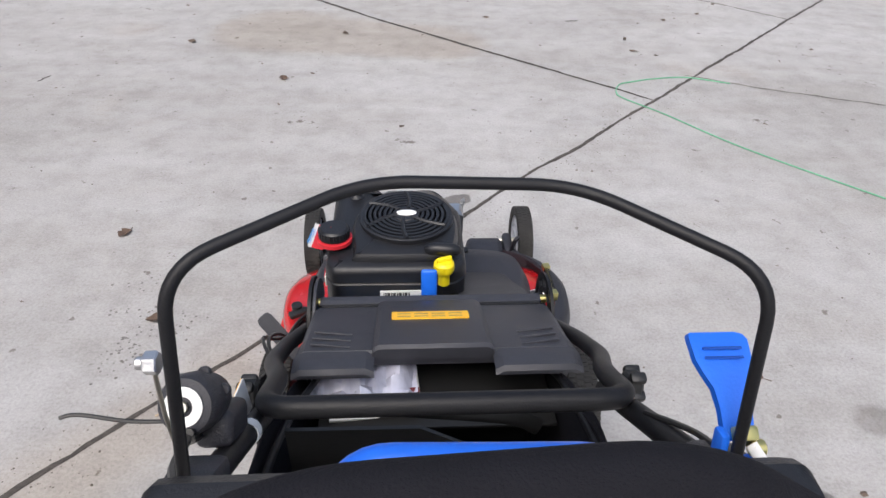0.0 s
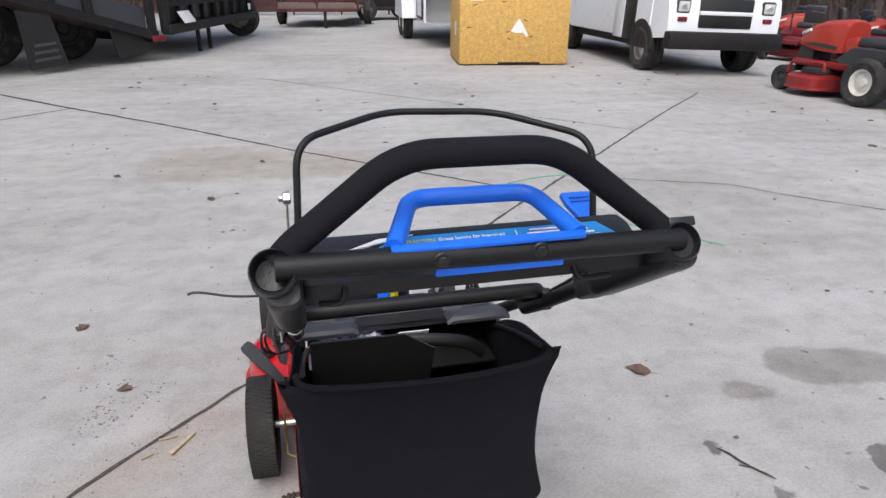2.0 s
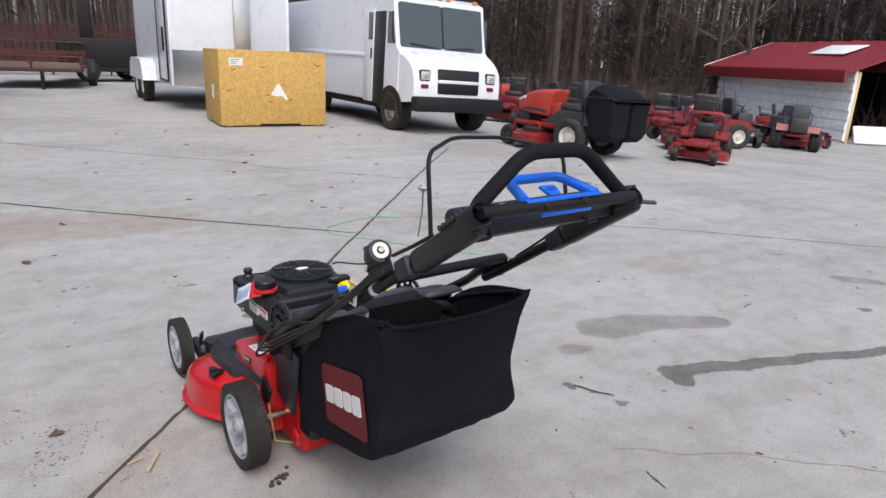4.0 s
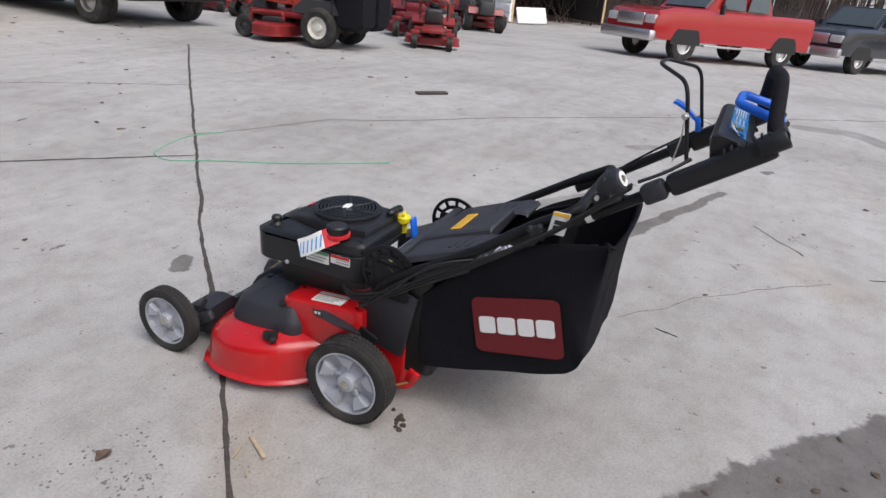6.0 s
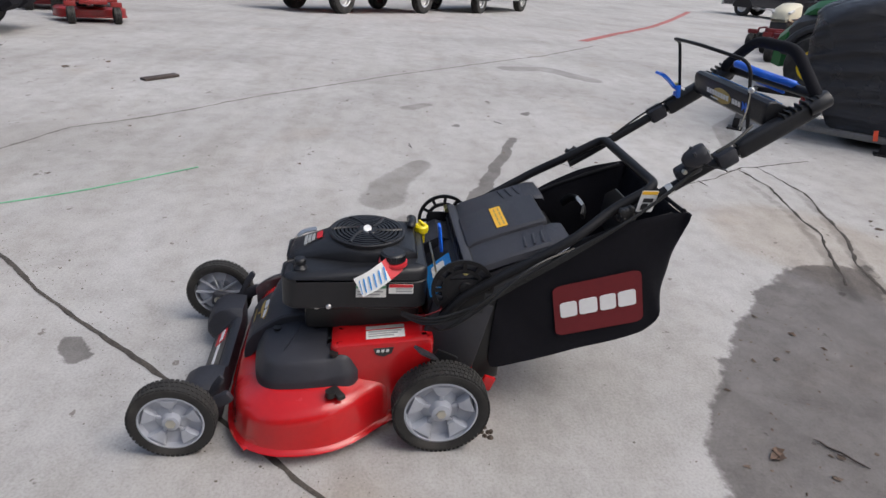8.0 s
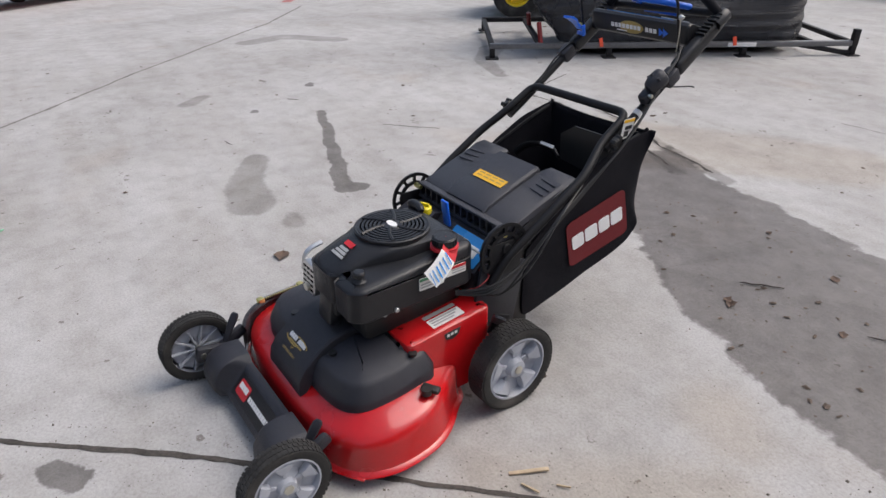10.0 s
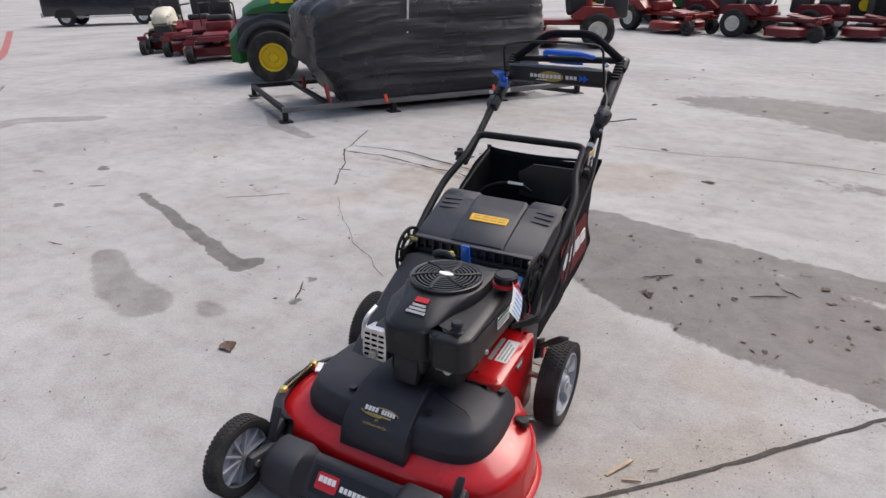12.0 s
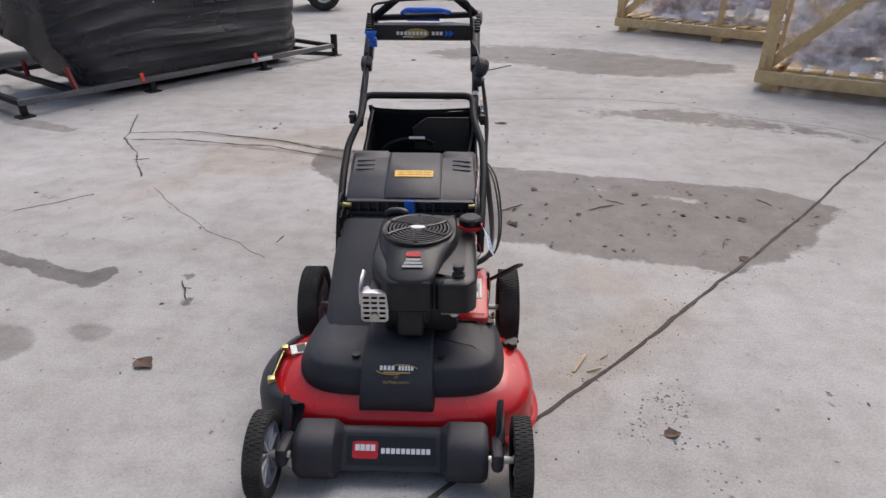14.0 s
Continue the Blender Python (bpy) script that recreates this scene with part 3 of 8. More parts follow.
# front left tab of the lip
part("deck_tab", box((-0.335, 0.515, 0.036), (0.05, 0.02, 0.006), (0, 0, 35), 0.002), RED, MOWER)

# belt cover: two rounded lobes
COV = [(-0.255, 0.23), (-0.285, 0.30), (-0.290, 0.39), (-0.274, 0.455), (-0.22, 0.492), (-0.11, 0.505), (0.09, 0.505), (0.20, 0.492), (0.255, 0.455), (0.275, 0.39), (0.268, 0.30), (0.235, 0.23), (0.1, 0.215), (-0.1, 0.215)]
cov_line = [(p.x, p.y) for p in smooth_line([(x, y, 0) for x, y in COV[::-1]], 5, True)]
bm = rake(slab(cov_line, [(0.14, 0.0), (0.192, -0.002), (0.199, -0.005), (0.229, -0.021), (0.236, -0.026), (0.240, -0.033), (0.247, -0.058), (0.255, -0.088)]), 0.0)
part("belt_cover", bm, BLACK, MOWER, "black moulded plastic belt cover")
# near-black discs on the surface paint the shade inside screw holes
for x, y, z in ((-0.116, 0.446, 0.2352), (0.109, 0.446, 0.2352), (-0.251, 0.291, 0.2465)):
    part("screw_hole_shade", disc((x, y, z), 0.011, 0.006, seg=16), CABLE, MOWER)
# badge panel over the cover
bm = B()
rings = []
for y, z in ((0.26, 0.270), (0.40, 0.266), (0.438, 0.258), (0.474, 0.237), (0.516, 0.204), (0.535, 0.176), (0.541, 0.144)):
    w = 0.088 + 0.02 * (y - 0.26)
    rings.append([(-0.004 - w - 0.006, y - 0.004, z - 0.055), (-0.004 - w, y, z - 0.005), (-0.004 - w + 0.005, y, z), (-0.004 + w - 0.005, y, z), (-0.004 + w, y, z - 0.005), (-0.004 + w + 0.006, y - 0.004, z - 0.055)])
loft(rings, bm)
part("badge_panel", bm, BLACK, MOWER, "black sloping badge panel")
bu, bv, bo = (-1, 0, 0), (0, -0.042, 0.033), (-0.004, 0.4960, 0.2215)
bm = B()
for u0, u1, v0, v1 in ((-0.045, -0.004, 0.002, 0.014), (0.004, 0.045, 0.002, 0.014)):
    n = 4 if u0 < 0 else 5
    for i in range(n):
        a = u0 + (u1 - u0) * i / n
        plate(bo, bu, bv, rect(a, v0, a + (u1 - u0) / n * 0.72, v1), bm=bm)
part("badge_lettering", bm, WHITEP, MOWER, "white lettering bars")
bm = plate(bo, bu, bv, rect(-0.035, -0.006, 0.035, -0.002))
for s in (1, -1):
    tube([(-0.004 - s * (0.012 + 0.042 * math.cos(a)), 0.4960 - 0.79 * (0.003 + s * 0.013 * math.sin(a)), 0.2225 + 0.61 * (0.003 + s * 0.013 * math.sin(a))) for a in [0.2 + 1.9 * i / 12 for i in range(13)]], 0.0016, 5, bm)
bn = Vector(bu).cross(Vector(bv).normalized())
for w, size, b in (('30"', 0.010, -0.020), ("CUTTING WIDTH", 0.0085, -0.033)):
    letters("badge_line", w, size, Matrix.Translation(Vector(bo) + Vector(bv).normalized() * b + bn * 0.0012) @ Matrix((Vector(bu), Vector(bv).normalized(), bn)).transposed().to_4x4(), GOLDP, MOWER, "CENTER")
part("badge_swoosh", bm, GOLDP, MOWER, "gold swoosh and small gold lettering bars")

# front bumper over the axle


LOBE = [(0.575, 0.030), (0.640, 0.020), (0.672, 0.030), (0.685, 0.058), (0.682, 0.092), (0.666, 0.125), (0.646, 0.140), (0.612, 0.147), (0.572, 0.143)]
MIDB = [(0.575, 0.035), (0.630, 0.030), (0.650, 0.036), (0.657, 0.046), (0.650, 0.056), (0.597, 0.116), (0.588, 0.122), (0.580, 0.124), (0.572, 0.122)]


def bumper_ring(x, f, g):
    """f runs from an end lobe (0) to the recessed middle (1); g shrinks the end."""
    prof = [(a + (c - a) * f, b + (d - b) * f) for (a, b), (c, d) in zip(LOBE, MIDB)]
    return [(x, 0.635 + (y - 0.625) * (1 - g), 0.080 + (z - 0.085) * (1 - g) * 0.93) for y, z in prof]


rings = [bumper_ring(x, f, g) for x, f, g in ((-0.242, 0, 0.4), (-0.240, 0, 0.16), (-0.230, 0, 0.02), (-0.222, 0, 0.0), (-0.150, 0, 0.0), (-0.140, 0.12, 0.0), (-0.126, 0.9, 0.0), (-0.120, 1, 0), (0.120, 1, 0), (0.126, 0.9, 0), (0.140, 0.12, 0), (0.150, 0, 0), (0.222, 0, 0.0), (0.230, 0, 0.02), (0.240, 0, 0.16), (0.242, 0, 0.4))]
part("front_bumper", loft(rings), BLACK, MOWER, "black plastic front axle cover")
fu, fv = (-1, 0, 0), (0, -0.053, 0.056)
fn = Vector(fu).normalized().cross(Vector(fv).normalized())
fo = Vector((0, 0.6340, 0.0815))
part("bumper_plate", plate(fo - fn * 0.002, fu, fv, rounded_rect(-0.112, -0.033, 0.112, 0.033, 0.006), 0.003), SHROUD, MOWER, "smooth black name plate")
part("bumper_logo", plate(fo + fn * 0.0015, fu, fv, rounded_rect(-0.098, -0.021, -0.034, 0.021, 0.007), 0.001), REDP, MOWER, "red logo patch")
bm = B()
for i in range(4):
    plate(fo + fn * 0.003, fu, fv, rect(-0.091 + i * 0.0130, -0.002, -0.080 + i * 0.0130, 0.013), 0.0008, bm)
for i in range(10):
    plate(fo + fn * 0.002, fu, fv, rect(-0.026 + i * 0.0126, -0.008, -0.0165 + i * 0.0126, 0.005), 0.0008, bm)
part("bumper_lettering", bm, WHITEP, MOWER, "white lettering bars")
# front axle arms, springs and height levers
for s in (-1, 1):
    bm = box((s * 0.262, 0.650, 0.095), (0.03, 0.10, 0.05), (12, 0, 0), 0.012)
    box((s * 0.272, 0.585, 0.115), (0.022, 0.09, 0.035), (-30, 0, 0), 0.01, bm=bm)
    part("wheel_arm", bm, BLACK, MOWER)
    part("axle", tube([(s * 0.24, 0.680, 0.105), (s * 0.30, 0.680, 0.105)], 0.009), ZINC, MOWER)
    bm = tube(smooth_line([(s * 0.266, 0.608, 0.115), (s * 0.268, 0.588, 0.155), (s * 0.271, 0.564, 0.193)], 4), [0.009, 0.010, 0.010, 0.010, 0.011, 0.012, 0.012, 0.012, 0.008], 8, flat=0.5)
    part("height_lever", bm, BLACK, MOWER, "black height adjusting lever")
    bm = box((s * 0.30, 0.03, 0.17), (0.018, 0.15, 0.045), (-8, 0, 0), 0.012)
    part("rear_wheel_arm", bm, BLACK, MOWER)
la, lb = Vector((-0.256, 0.030, 0.235)), Vector((-0.348, 0.090, 0.326))
ld = (lb - la).normalized()
ln = ld.cross(Vector((0.15, -0.55, 0.8))).normalized()
lw = ld.cross(ln)
rings = []
for t, w, h in ((0.0, 0.008, 0.0030), (0.18, 0.012, 0.0035), (0.55, 0.0165, 0.0035), (0.92, 0.0165, 0.0035), (0.985, 0.013, 0.0035), (1.0, 0.008, 0.0025)):
    c = la.lerp(lb, t)
    rings.append([c + ln * a * w + lw * b * h for a, b in ((-1, -0.6), (-0.9, -1), (0.9, -1), (1, -0.6), (1, 0.6), (0.9, 1), (-0.9, 1), (-1, 0.6))])
part("height_lever", loft(rings), BLACK, MOWER, "flat black rear height lever")
part("lever_bracket", box((-0.252, 0.012, 0.220), (0.010, 0.060, 0.060), (25, 0, 0), 0.004), TUBE, MOWER, "black steel lever bracket")
part("rear_axle", tube([(-0.30, 0.018, 0.126), (0.30, 0.018, 0.126)], 0.009), ZINC, MOWER)
# rear linkage on the left side, seen from behind
part("linkage_rod", tube([(-0.262, -0.03, 0.20), (-0.262, -0.07, 0.10), (-0.20, -0.10, 0.085)], 0.003, 8), BRASS, MOWER, "yellow zinc linkage rod")
part("rear_bracket", box((-0.222, -0.122, 0.125), (0.012, 0.035, 0.045), (20, 0, 0), 0.004), RED, MOWER, "red steel rear bracket")
part("rear_bracket", box((0.222, -0.122, 0.125), (0.012, 0.035, 0.045), (20, 0, 0), 0.004), RED, MOWER, "red steel rear bracket")

# washout port and deck fittings
bm = box((-0.312, 0.280, 0.170), (0.05, 0.022, 0.014), (0, 0, 30), 0.005)
disc((-0.318, 0.297, 0.174), 0.013, 0.016, bm=bm)
part("washout_port", bm, CABLE, MOWER, "black hose washout port")
tu, tv = Vector((0, -1, 0.10)).normalized(), Vector((-1, 0, 0))
to = Vector((-0.206, 0.160, 0.2790))
part("deck_sticker", plate(to, tu, tv, rect(-0.050, -0.014, 0.050, 0.022), 0.001), PAPER, MOWER, "white specification sticker")
bm = B()
for i in range(3):
    plate(to + Vector((0, 0, 0.0012)), tu, tv, rect(-0.044, -0.009 + i * 0.010, 0.042 - 0.01 * i, -0.004 + i * 0.010), bm=bm)
part("sticker_print", bm, GREYP, MOWER)
part("deck_sticker", plate(to + Vector((0.028, 0.0, 0.0)), tu, tv, rect(-0.050, -0.006, 0.050, 0.006), 0.001), GREYP, MOWER, "grey strip sticker")
part("deck_sticker", plate((-0.2478, 0.165, 0.251), (0, -1, 0.1), (0, 0, 1), [(-0.026, 0.010), (0.026, 0.010), (0.020, -0.008), (0.0, -0.016), (-0.020, -0.008)][::-1], 0.0015), DARKP, MOWER, "small black warning sticker")
bm = B()
for i in range(3):
    plate((-0.2497, 0.165, 0.251), (0, -1, 0.1), (0, 0, 1), rect(-0.018 + 0.012 * i, -0.002, -0.010 + 0.012 * i, 0.006), 0.0005, bm)
part("sticker_print", bm, PAPER, MOWER)
part("deck_sticker", plate((0.288, 0.334, 0.1705), (-0.9, -0.35, 0.0), (0.35, -0.9, 0.08), rect(-0.03, -0.02, 0.03, 0.02), 0.002), PAPER, MOWER, "white danger sticker")
part("sticker_print", plate((0.288, 0.334, 0.172), (-0.9, -0.35, 0.0), (0.35, -0.9, 0.08), rect(-0.012, -0.016, 0.012, 0.016), 0.002), DARKP, MOWER)

# side discharge door on the right
arc = [Vector((x, y, 0)) for x, y in outline_offset(deck_line, 0.012) if x > 0.26 and 0.24 < y < 0.56]
arc.sort(key=lambda p: p.y)
rows = [[(p.x + dx, p.y, z) for p in arc] for z, dx in ((0.05, 0.012), (0.055, 0.018), (0.105, 0.016), (0.138, 0.006), (0.154, -0.012), (0.158, -0.030), (0.150, -0.035), (0.05, -0.002))]
part("discharge_door", loft(rows, closed=False, caps=False), BLACK, MOWER, "black plastic side discharge door")
bm = tube([(0.335, 0.33, 0.172), (0.340, 0.47, 0.160)], 0.0035, 8)
box((0.335, 0.335, 0.165), (0.02, 0.02, 0.03), (0, 0, 12), 0.003, bm=bm)
box((0.340, 0.465, 0.154), (0.02, 0.02, 0.03), (0, 0, 12), 0.003, bm=bm)
part("hinge_rod", bm, BRASS, MOWER, "yellow zinc door hinge rod")
bm = tube([(0.336 + 0.007 * math.cos(i * 1.1) + 0.00004 * i, 0.35 + i * 0.00115, 0.170 - 0.0001 * i + 0.007 * math.sin(i * 1.1)) for i in range(90)], 0.0014, 5)
part("hinge_spring", bm, CABLE, MOWER)

# engine
ENG = [(-0.205, 0.085), (-0.19, 0.058), (0.05, 0.055), (0.075, 0.08), (0.078, 0.30), (0.055, 0.36), (0.035, 0.40), (0.02, 0.418), (-0.085, 0.418), (-0.096, 0.400), (-0.100, 0.400), (-0.111, 0.422), (-0.185, 0.422), (-0.208, 0.395)]
eng_line = [(p.x, p.y) for p in fillet([(x, y, 0) for x, y in ENG + ENG[:1]], 0.012, 3)][:-1]
bm = slab(eng_line, [(0.350, -0.006), (0.356, 0.0), (0.428, 0.0), (0.4315, -0.004), (0.435, 0.001), (0.454, 0.0), (0.462, -0.003), (0.4665, -0.009), (0.469, -0.03)])
for v in bm.verts:
    if v.co.z > 0.44:
        v.co.z -= max(0.0, v.co.y - 0.15) * 0.11
part("engine_shroud", bm, SHROUD, MOWER, "black plastic engine shroud with fuel tank")
# raised middle over the fan that slopes down towards the front
top_pts = [(-0.145, 0.10), (-0.13, 0.085), (0.03, 0.085), (0.052, 0.12), (0.060, 0.22), (0.03, 0.32), (0.012, 0.405), (-0.085, 0.405), (-0.115, 0.32), (-0.15, 0.22)]
top_line = [(p.x, p.y) for p in smooth_line([(x, y, 0) for x, y in top_pts], 4, True)]


def eng_top(y, z):
    return z - 0.014 - max(0, y - 0.275) * 0.33


rings = [[(x, y, eng_top(y, z)) for x, y in outline_offset(top_line, d)] for z, d in ((0.46, 0.006), (0.488, 0.004), (0.497, -0.002), (0.5, -0.010))]
FAN = Vector((-0.043, 0.209, 0.487))
for r, z in ((0.100, 0.488), (0.091, 0.4885), (0.089, 0.484), (0.088, 0.471), (0.01, 0.470)):
    ring = []
    for x, y in top_line:
        d = Vector((x - FAN.x, y - FAN.y)).normalized()
        ring.append((FAN.x + r * d.x, FAN.y + r * d.y, z))
    rings.append(ring)
bm = loft(rings)
part("blower_housing", bm, SHROUD, MOWER, "black blower housing")
part("fan_ring", lathe([(0.099, -0.002), (0.100, 0.010), (0.096, 0.012), (0.090, 0.010), (0.089, -0.004)], FAN, seg=56), SHROUD, MOWER, "raised ring round the fan")
# near-black disc: shade under the grille put into the colour
part("fan_recess_shade", disc(FAN + Vector((0, 0, -0.0145)), 0.087, 0.002, seg=48), VOID, MOWER, "near-black disc painted as shade below the fan grille")
bm = B()
for k in range(6):
    r = 0.0350 + k * 0.0105
    t = 0.014 - 0.0022 * (k / 5) ** 2
    lathe([(r - 0.0030, t - 0.004), (r - 0.0028, t), (r + 0.0028, t), (r + 0.0030, t - 0.004), (r - 0.0030, t - 0.004)], FAN, seg=56, bm=bm)
for s in range(6):
    a = s * math.pi / 3 + 0.25
    tube([FAN + Vector((r * math.cos(a + (r - 0.02) * 4), r * math.sin(a + (r - 0.02) * 4), 0.0135 - (r - 0.02) * 0.03)) for r in (0.02, 0.035, 0.05, 0.065, 0.08, 0.091)], 0.0046, 6, bm)
disc(FAN + Vector((0, 0, 0.0105)), 0.029, 0.008, bm=bm, bev=0.002)
part("fan_grille", bm, SHROUD, MOWER, "black fan grille of concentric slots")
part("fan_emblem", slab([(FAN.x + 0.022 * math.cos(a), FAN.y + 0.011 * math.sin(a)) for a in [math.pi * i / 10 for i in range(20)]], [(0.5010, 0), (0.5030, -0.001)]), PAPER, MOWER, "silver-white emblem")
# front face of the housing: red patch and small lettering
eo, eu, ev = (-0.040, 0.352, 0.4715), (-1, 0, 0), (0, -1, 0.46)
part("engine_logo", plate(eo, eu, ev, rounded_rect(-0.019, 0.012, 0.019, 0.028, 0.003)), REDP, MOWER, "small red logo patch")
bm = B()
for i in range(3):
    plate(eo, eu, ev, rect(-0.027 + 0.004 * i, -0.022 + 0.011 * i - 0.002, 0.027 - 0.004 * i, -0.016 + 0.011 * i), bm=bm)
part("engine_lettering", bm, GREYP, MOWER, "grey lettering bars")
# lower crankcase
bm = box((-0.06, 0.22, 0.315), (0.20, 0.30, 0.11), (0, 0, 0), 0.015)
box((-0.045, 0.385, 0.335), (0.08, 0.05, 0.05), (0, 0, 0), 0.008, bm=bm)
part("crankcase", bm, CABLE, MOWER, "dark engine block under the shroud")
# carburettor bits at the front left
for x, y, z, r in ((-0.15, 0.395, 0.345, 0.012), (-0.19, 0.335, 0.356, 0.008), (-0.198, 0.305, 0.36, 0.007), (-0.17, 0.38, 0.35, 0.01)):
    part("engine_bolt", disc((x, y, z), r, 0.03, "x" if r < 0.01 else "y", 12, 0.002), ALU, MOWER, "bare metal fitting")
part("carburettor", box((-0.14, 0.40, 0.352), (0.05, 0.02, 0.022), (0, 0, 0), 0.003), ALU, MOWER, "bare metal carburettor")
part("air_intake", box((-0.035, 0.402, 0.315), (0.07, 0.035, 0.075), (8, 0, 0), 0.008), SHROUD, MOWER, "black intake box under the shroud")
# muffler guard at the front right
part("muffler", box((0.056, 0.365, 0.362), (0.058, 0.075, 0.080), (0, 0, 0), 0.016, 3), CABLE, MOWER, "dark muffler behind the guard")
gu, gv = Vector((-1, 0, 0)), Vector((0, -0.12, 0.993))
gn = gu.cross(gv)
go = Vector((0.058, 0.4135, 0.362))
rings = [[go + gu * a * k + gv * b * k + gn * h for a, b in rounded_rect(-0.037, -0.043, 0.037, 0.043, 0.012)] for h, k in ((-0.045, 0.98), (-0.004, 1.0), (0.0, 0.97), (0.001, 0.90))]
guard = part("muffler_guard", loft(rings), ALU, MOWER, "silver slotted muffler guard")
# slots are near-black plates on the guard, painting the shade inside
bm = B()
for r in range(5):
    for c in range(3):
        if r == 0 and c == 1:
            continue
        plate(go + gn * 0.0008, gu, gv, rounded_rect(-0.030 + c * 0.021, -0.033 + r * 0.0145, -0.013 + c * 0.021, -0.0265 + r * 0.0145, 0.003, 3), 0.001, bm)
part("guard_slot_shade", bm, VOID, guard, "near-black plates painted as shaded slots, in rows")
part("guard_bolt", disc(go + gn * 0.004 - gv * 0.026, 0.012, 0.012, "y", 16, 0.002), ZINC, MOWER, "silver exhaust outlet")
bm = tube(fillet([(0.092, 0.412, 0.372), (0.093, 0.404, 0.414), (0.092, 0.385, 0.428), (0.090, 0.350, 0.437)], 0.012, 4), 0.0065, 8, flat=0.45)
part("heat_shield", bm, ALU, MOWER, "bright heat shield edge")
# fuel cap, tag and dipstick
bm = lathe([(0, 0.508), (0.026, 0.508), (0.030, 0.504), (0.030, 0.487), (0.024, 0.484), (0.024, 0.476)], (-0.19, 0.147, 0), seg=28)
for i in range(24):
    a = 2 * math.pi * i / 24
    box((-0.19 + 0.030 * math.cos(a), 0.147 + 0.030 * math.sin(a), 0.496), (0.004, 0.004, 0.016), (0, 0, math.degrees(a)), bm=bm)
part("fuel_cap", bm, SHROUD, MOWER, "black ribbed fuel cap")
part("fuel_cap_ring", lathe([(0.024, 0.476), (0.036, 0.476), (0.036, 0.484), (0.024, 0.486)], (-0.19, 0.147, 0), seg=28), REDP, MOWER, "red ring under the fuel cap")
tagm = [(-0.205, 0.135, 0.487), (-0.232, 0.165, 0.474), (-0.245, 0.20, 0.452), (-0.25, 0.232, 0.436)]
for k, (nm, mt, a0, a1) in enumerate((("tag", REDP, 0, 6), ("tag", PAPER, 6, 18))):
    line = smooth_line(tagm, 6)[a0:a1 + 1]
    bm = loft([[p + Vector((0.010 + dx, 0.012, 0.022)), p + Vector((-0.008 + dx, -0.012, -0.018)), p + Vector((-0.0075 + dx, -0.0125, -0.019)), p + Vector((0.0105 + dx, 0.0115, 0.021))] for p in line for dx in (0.0,)])
    part(nm, bm, mt, MOWER, "red and white paper tag hanging from the fuel cap")
bm = B()
line = smooth_line(tagm, 6)
for i in range(7, 18, 2):
    p, q = line[i], line[i] + (line[i + 1] - line[i]) * 0.55
    loft([[a + Vector((-0.001 + 0.007, 0.0, 0.017)), a + Vector((-0.009, -0.008, -0.012)), a + Vector((-0.0095, -0.008, -0.012)), a + Vector((0.0055, 0.0, 0.017))] for a in (p, q)], bm)
part("tag_print", bm, BLUELABEL, MOWER)
bm = lathe([(0.012, 0.43), (0.012, 0.458), (0.019, 0.462), (0.021, 0.468), (0.020, 0.479), (0.015, 0.484), (0, 0.485)], (0.029, 0.058, 0), seg=20)
box((0.029, 0.058, 0.487), (0.032, 0.008, 0.012), (0, 0, 20), 0.003, bm=bm)
part("dipstick_cap", bm, YELLOW, MOWER, "yellow oil dipstick cap")
bm = lathe([(0.018, 0.430), (0.018, 0.446), (0.014, 0.449), (0.011, 0.456), (0.015, 0.460), (0.015, 0.468), (0.012, 0.472), (0, 0.473)], (-0.160, 0.376, 0), seg=16)
part("primer_knob", bm, SHROUD, MOWER)
bm = tube(smooth_line([(-0.006, 0.092, 0.489), (0.015, 0.086, 0.494), (0.042, 0.084, 0.493), (0.062, 0.090, 0.486)], 4), [0.007, 0.010, 0.0115, 0.012, 0.012, 0.012, 0.012, 0.012, 0.0125, 0.0125, 0.012, 0.010, 0.007], 12)
part("starter_handle", bm, SHROUD, MOWER, "black rubbery starter grip")
# engine stickers
def sticker(o, u, v, w, h, base, bars, names="engine_sticker", lab="white printed engine sticker"):
    part(names, plate(o, u, v, rounded_rect(-w / 2, -h / 2, w / 2, h / 2, 0.002, 2), 0.0012), base, MOWER, lab)
    bm = B()
    n = Vector(u).normalized().cross(Vector(v).normalized()) * 0.0013
    for a in bars:
        plate(Vector(o) + n, u, v, rect(*[c * (w if i % 2 == 0 else h) for i, c in enumerate(a)]), 0.0008, bm)
    return bm


LU = (0, -1, 0.0)
bm = sticker((-0.2085, 0.20, 0.405), LU, (0, 0, 1), 0.075, 0.034, PAPER, [(-0.45, -0.05, 0.4, 0.05), (-0.45, -0.3, 0.3, -0.2)])
part("sticker_print", bm, GREYP, MOWER)
part("sticker_print", plate((-0.2101, 0.20, 0.4185), LU, (0, 0, 1), rect(-0.037, -0.004, 0.037, 0.003), 0.0008), GREENP, MOWER)
bm = sticker((-0.2085, 0.125, 0.412), LU, (0, 0, 1), 0.062, 0.026, PAPER, [(-0.2, -0.3, 0.45, -0.15), (-0.2, 0.0, 0.45, 0.1)])
part("sticker_print", bm, GREYP, MOWER)
part("sticker_print", plate((-0.2101, 0.125, 0.4225), LU, (0, 0, 1), rect(-0.03, -0.005, 0.03, 0.003), 0.0008), REDP, MOWER)
bm = sticker((-0.055, 0.0535, 0.405), (1, 0, 0), (0, 0, 1), 0.085, 0.022, PAPER, [(-0.42 + i * 0.045, -0.3, -0.42 + i * 0.045 + 0.02 + 0.012 * (i % 3), 0.3) for i in range(14)])
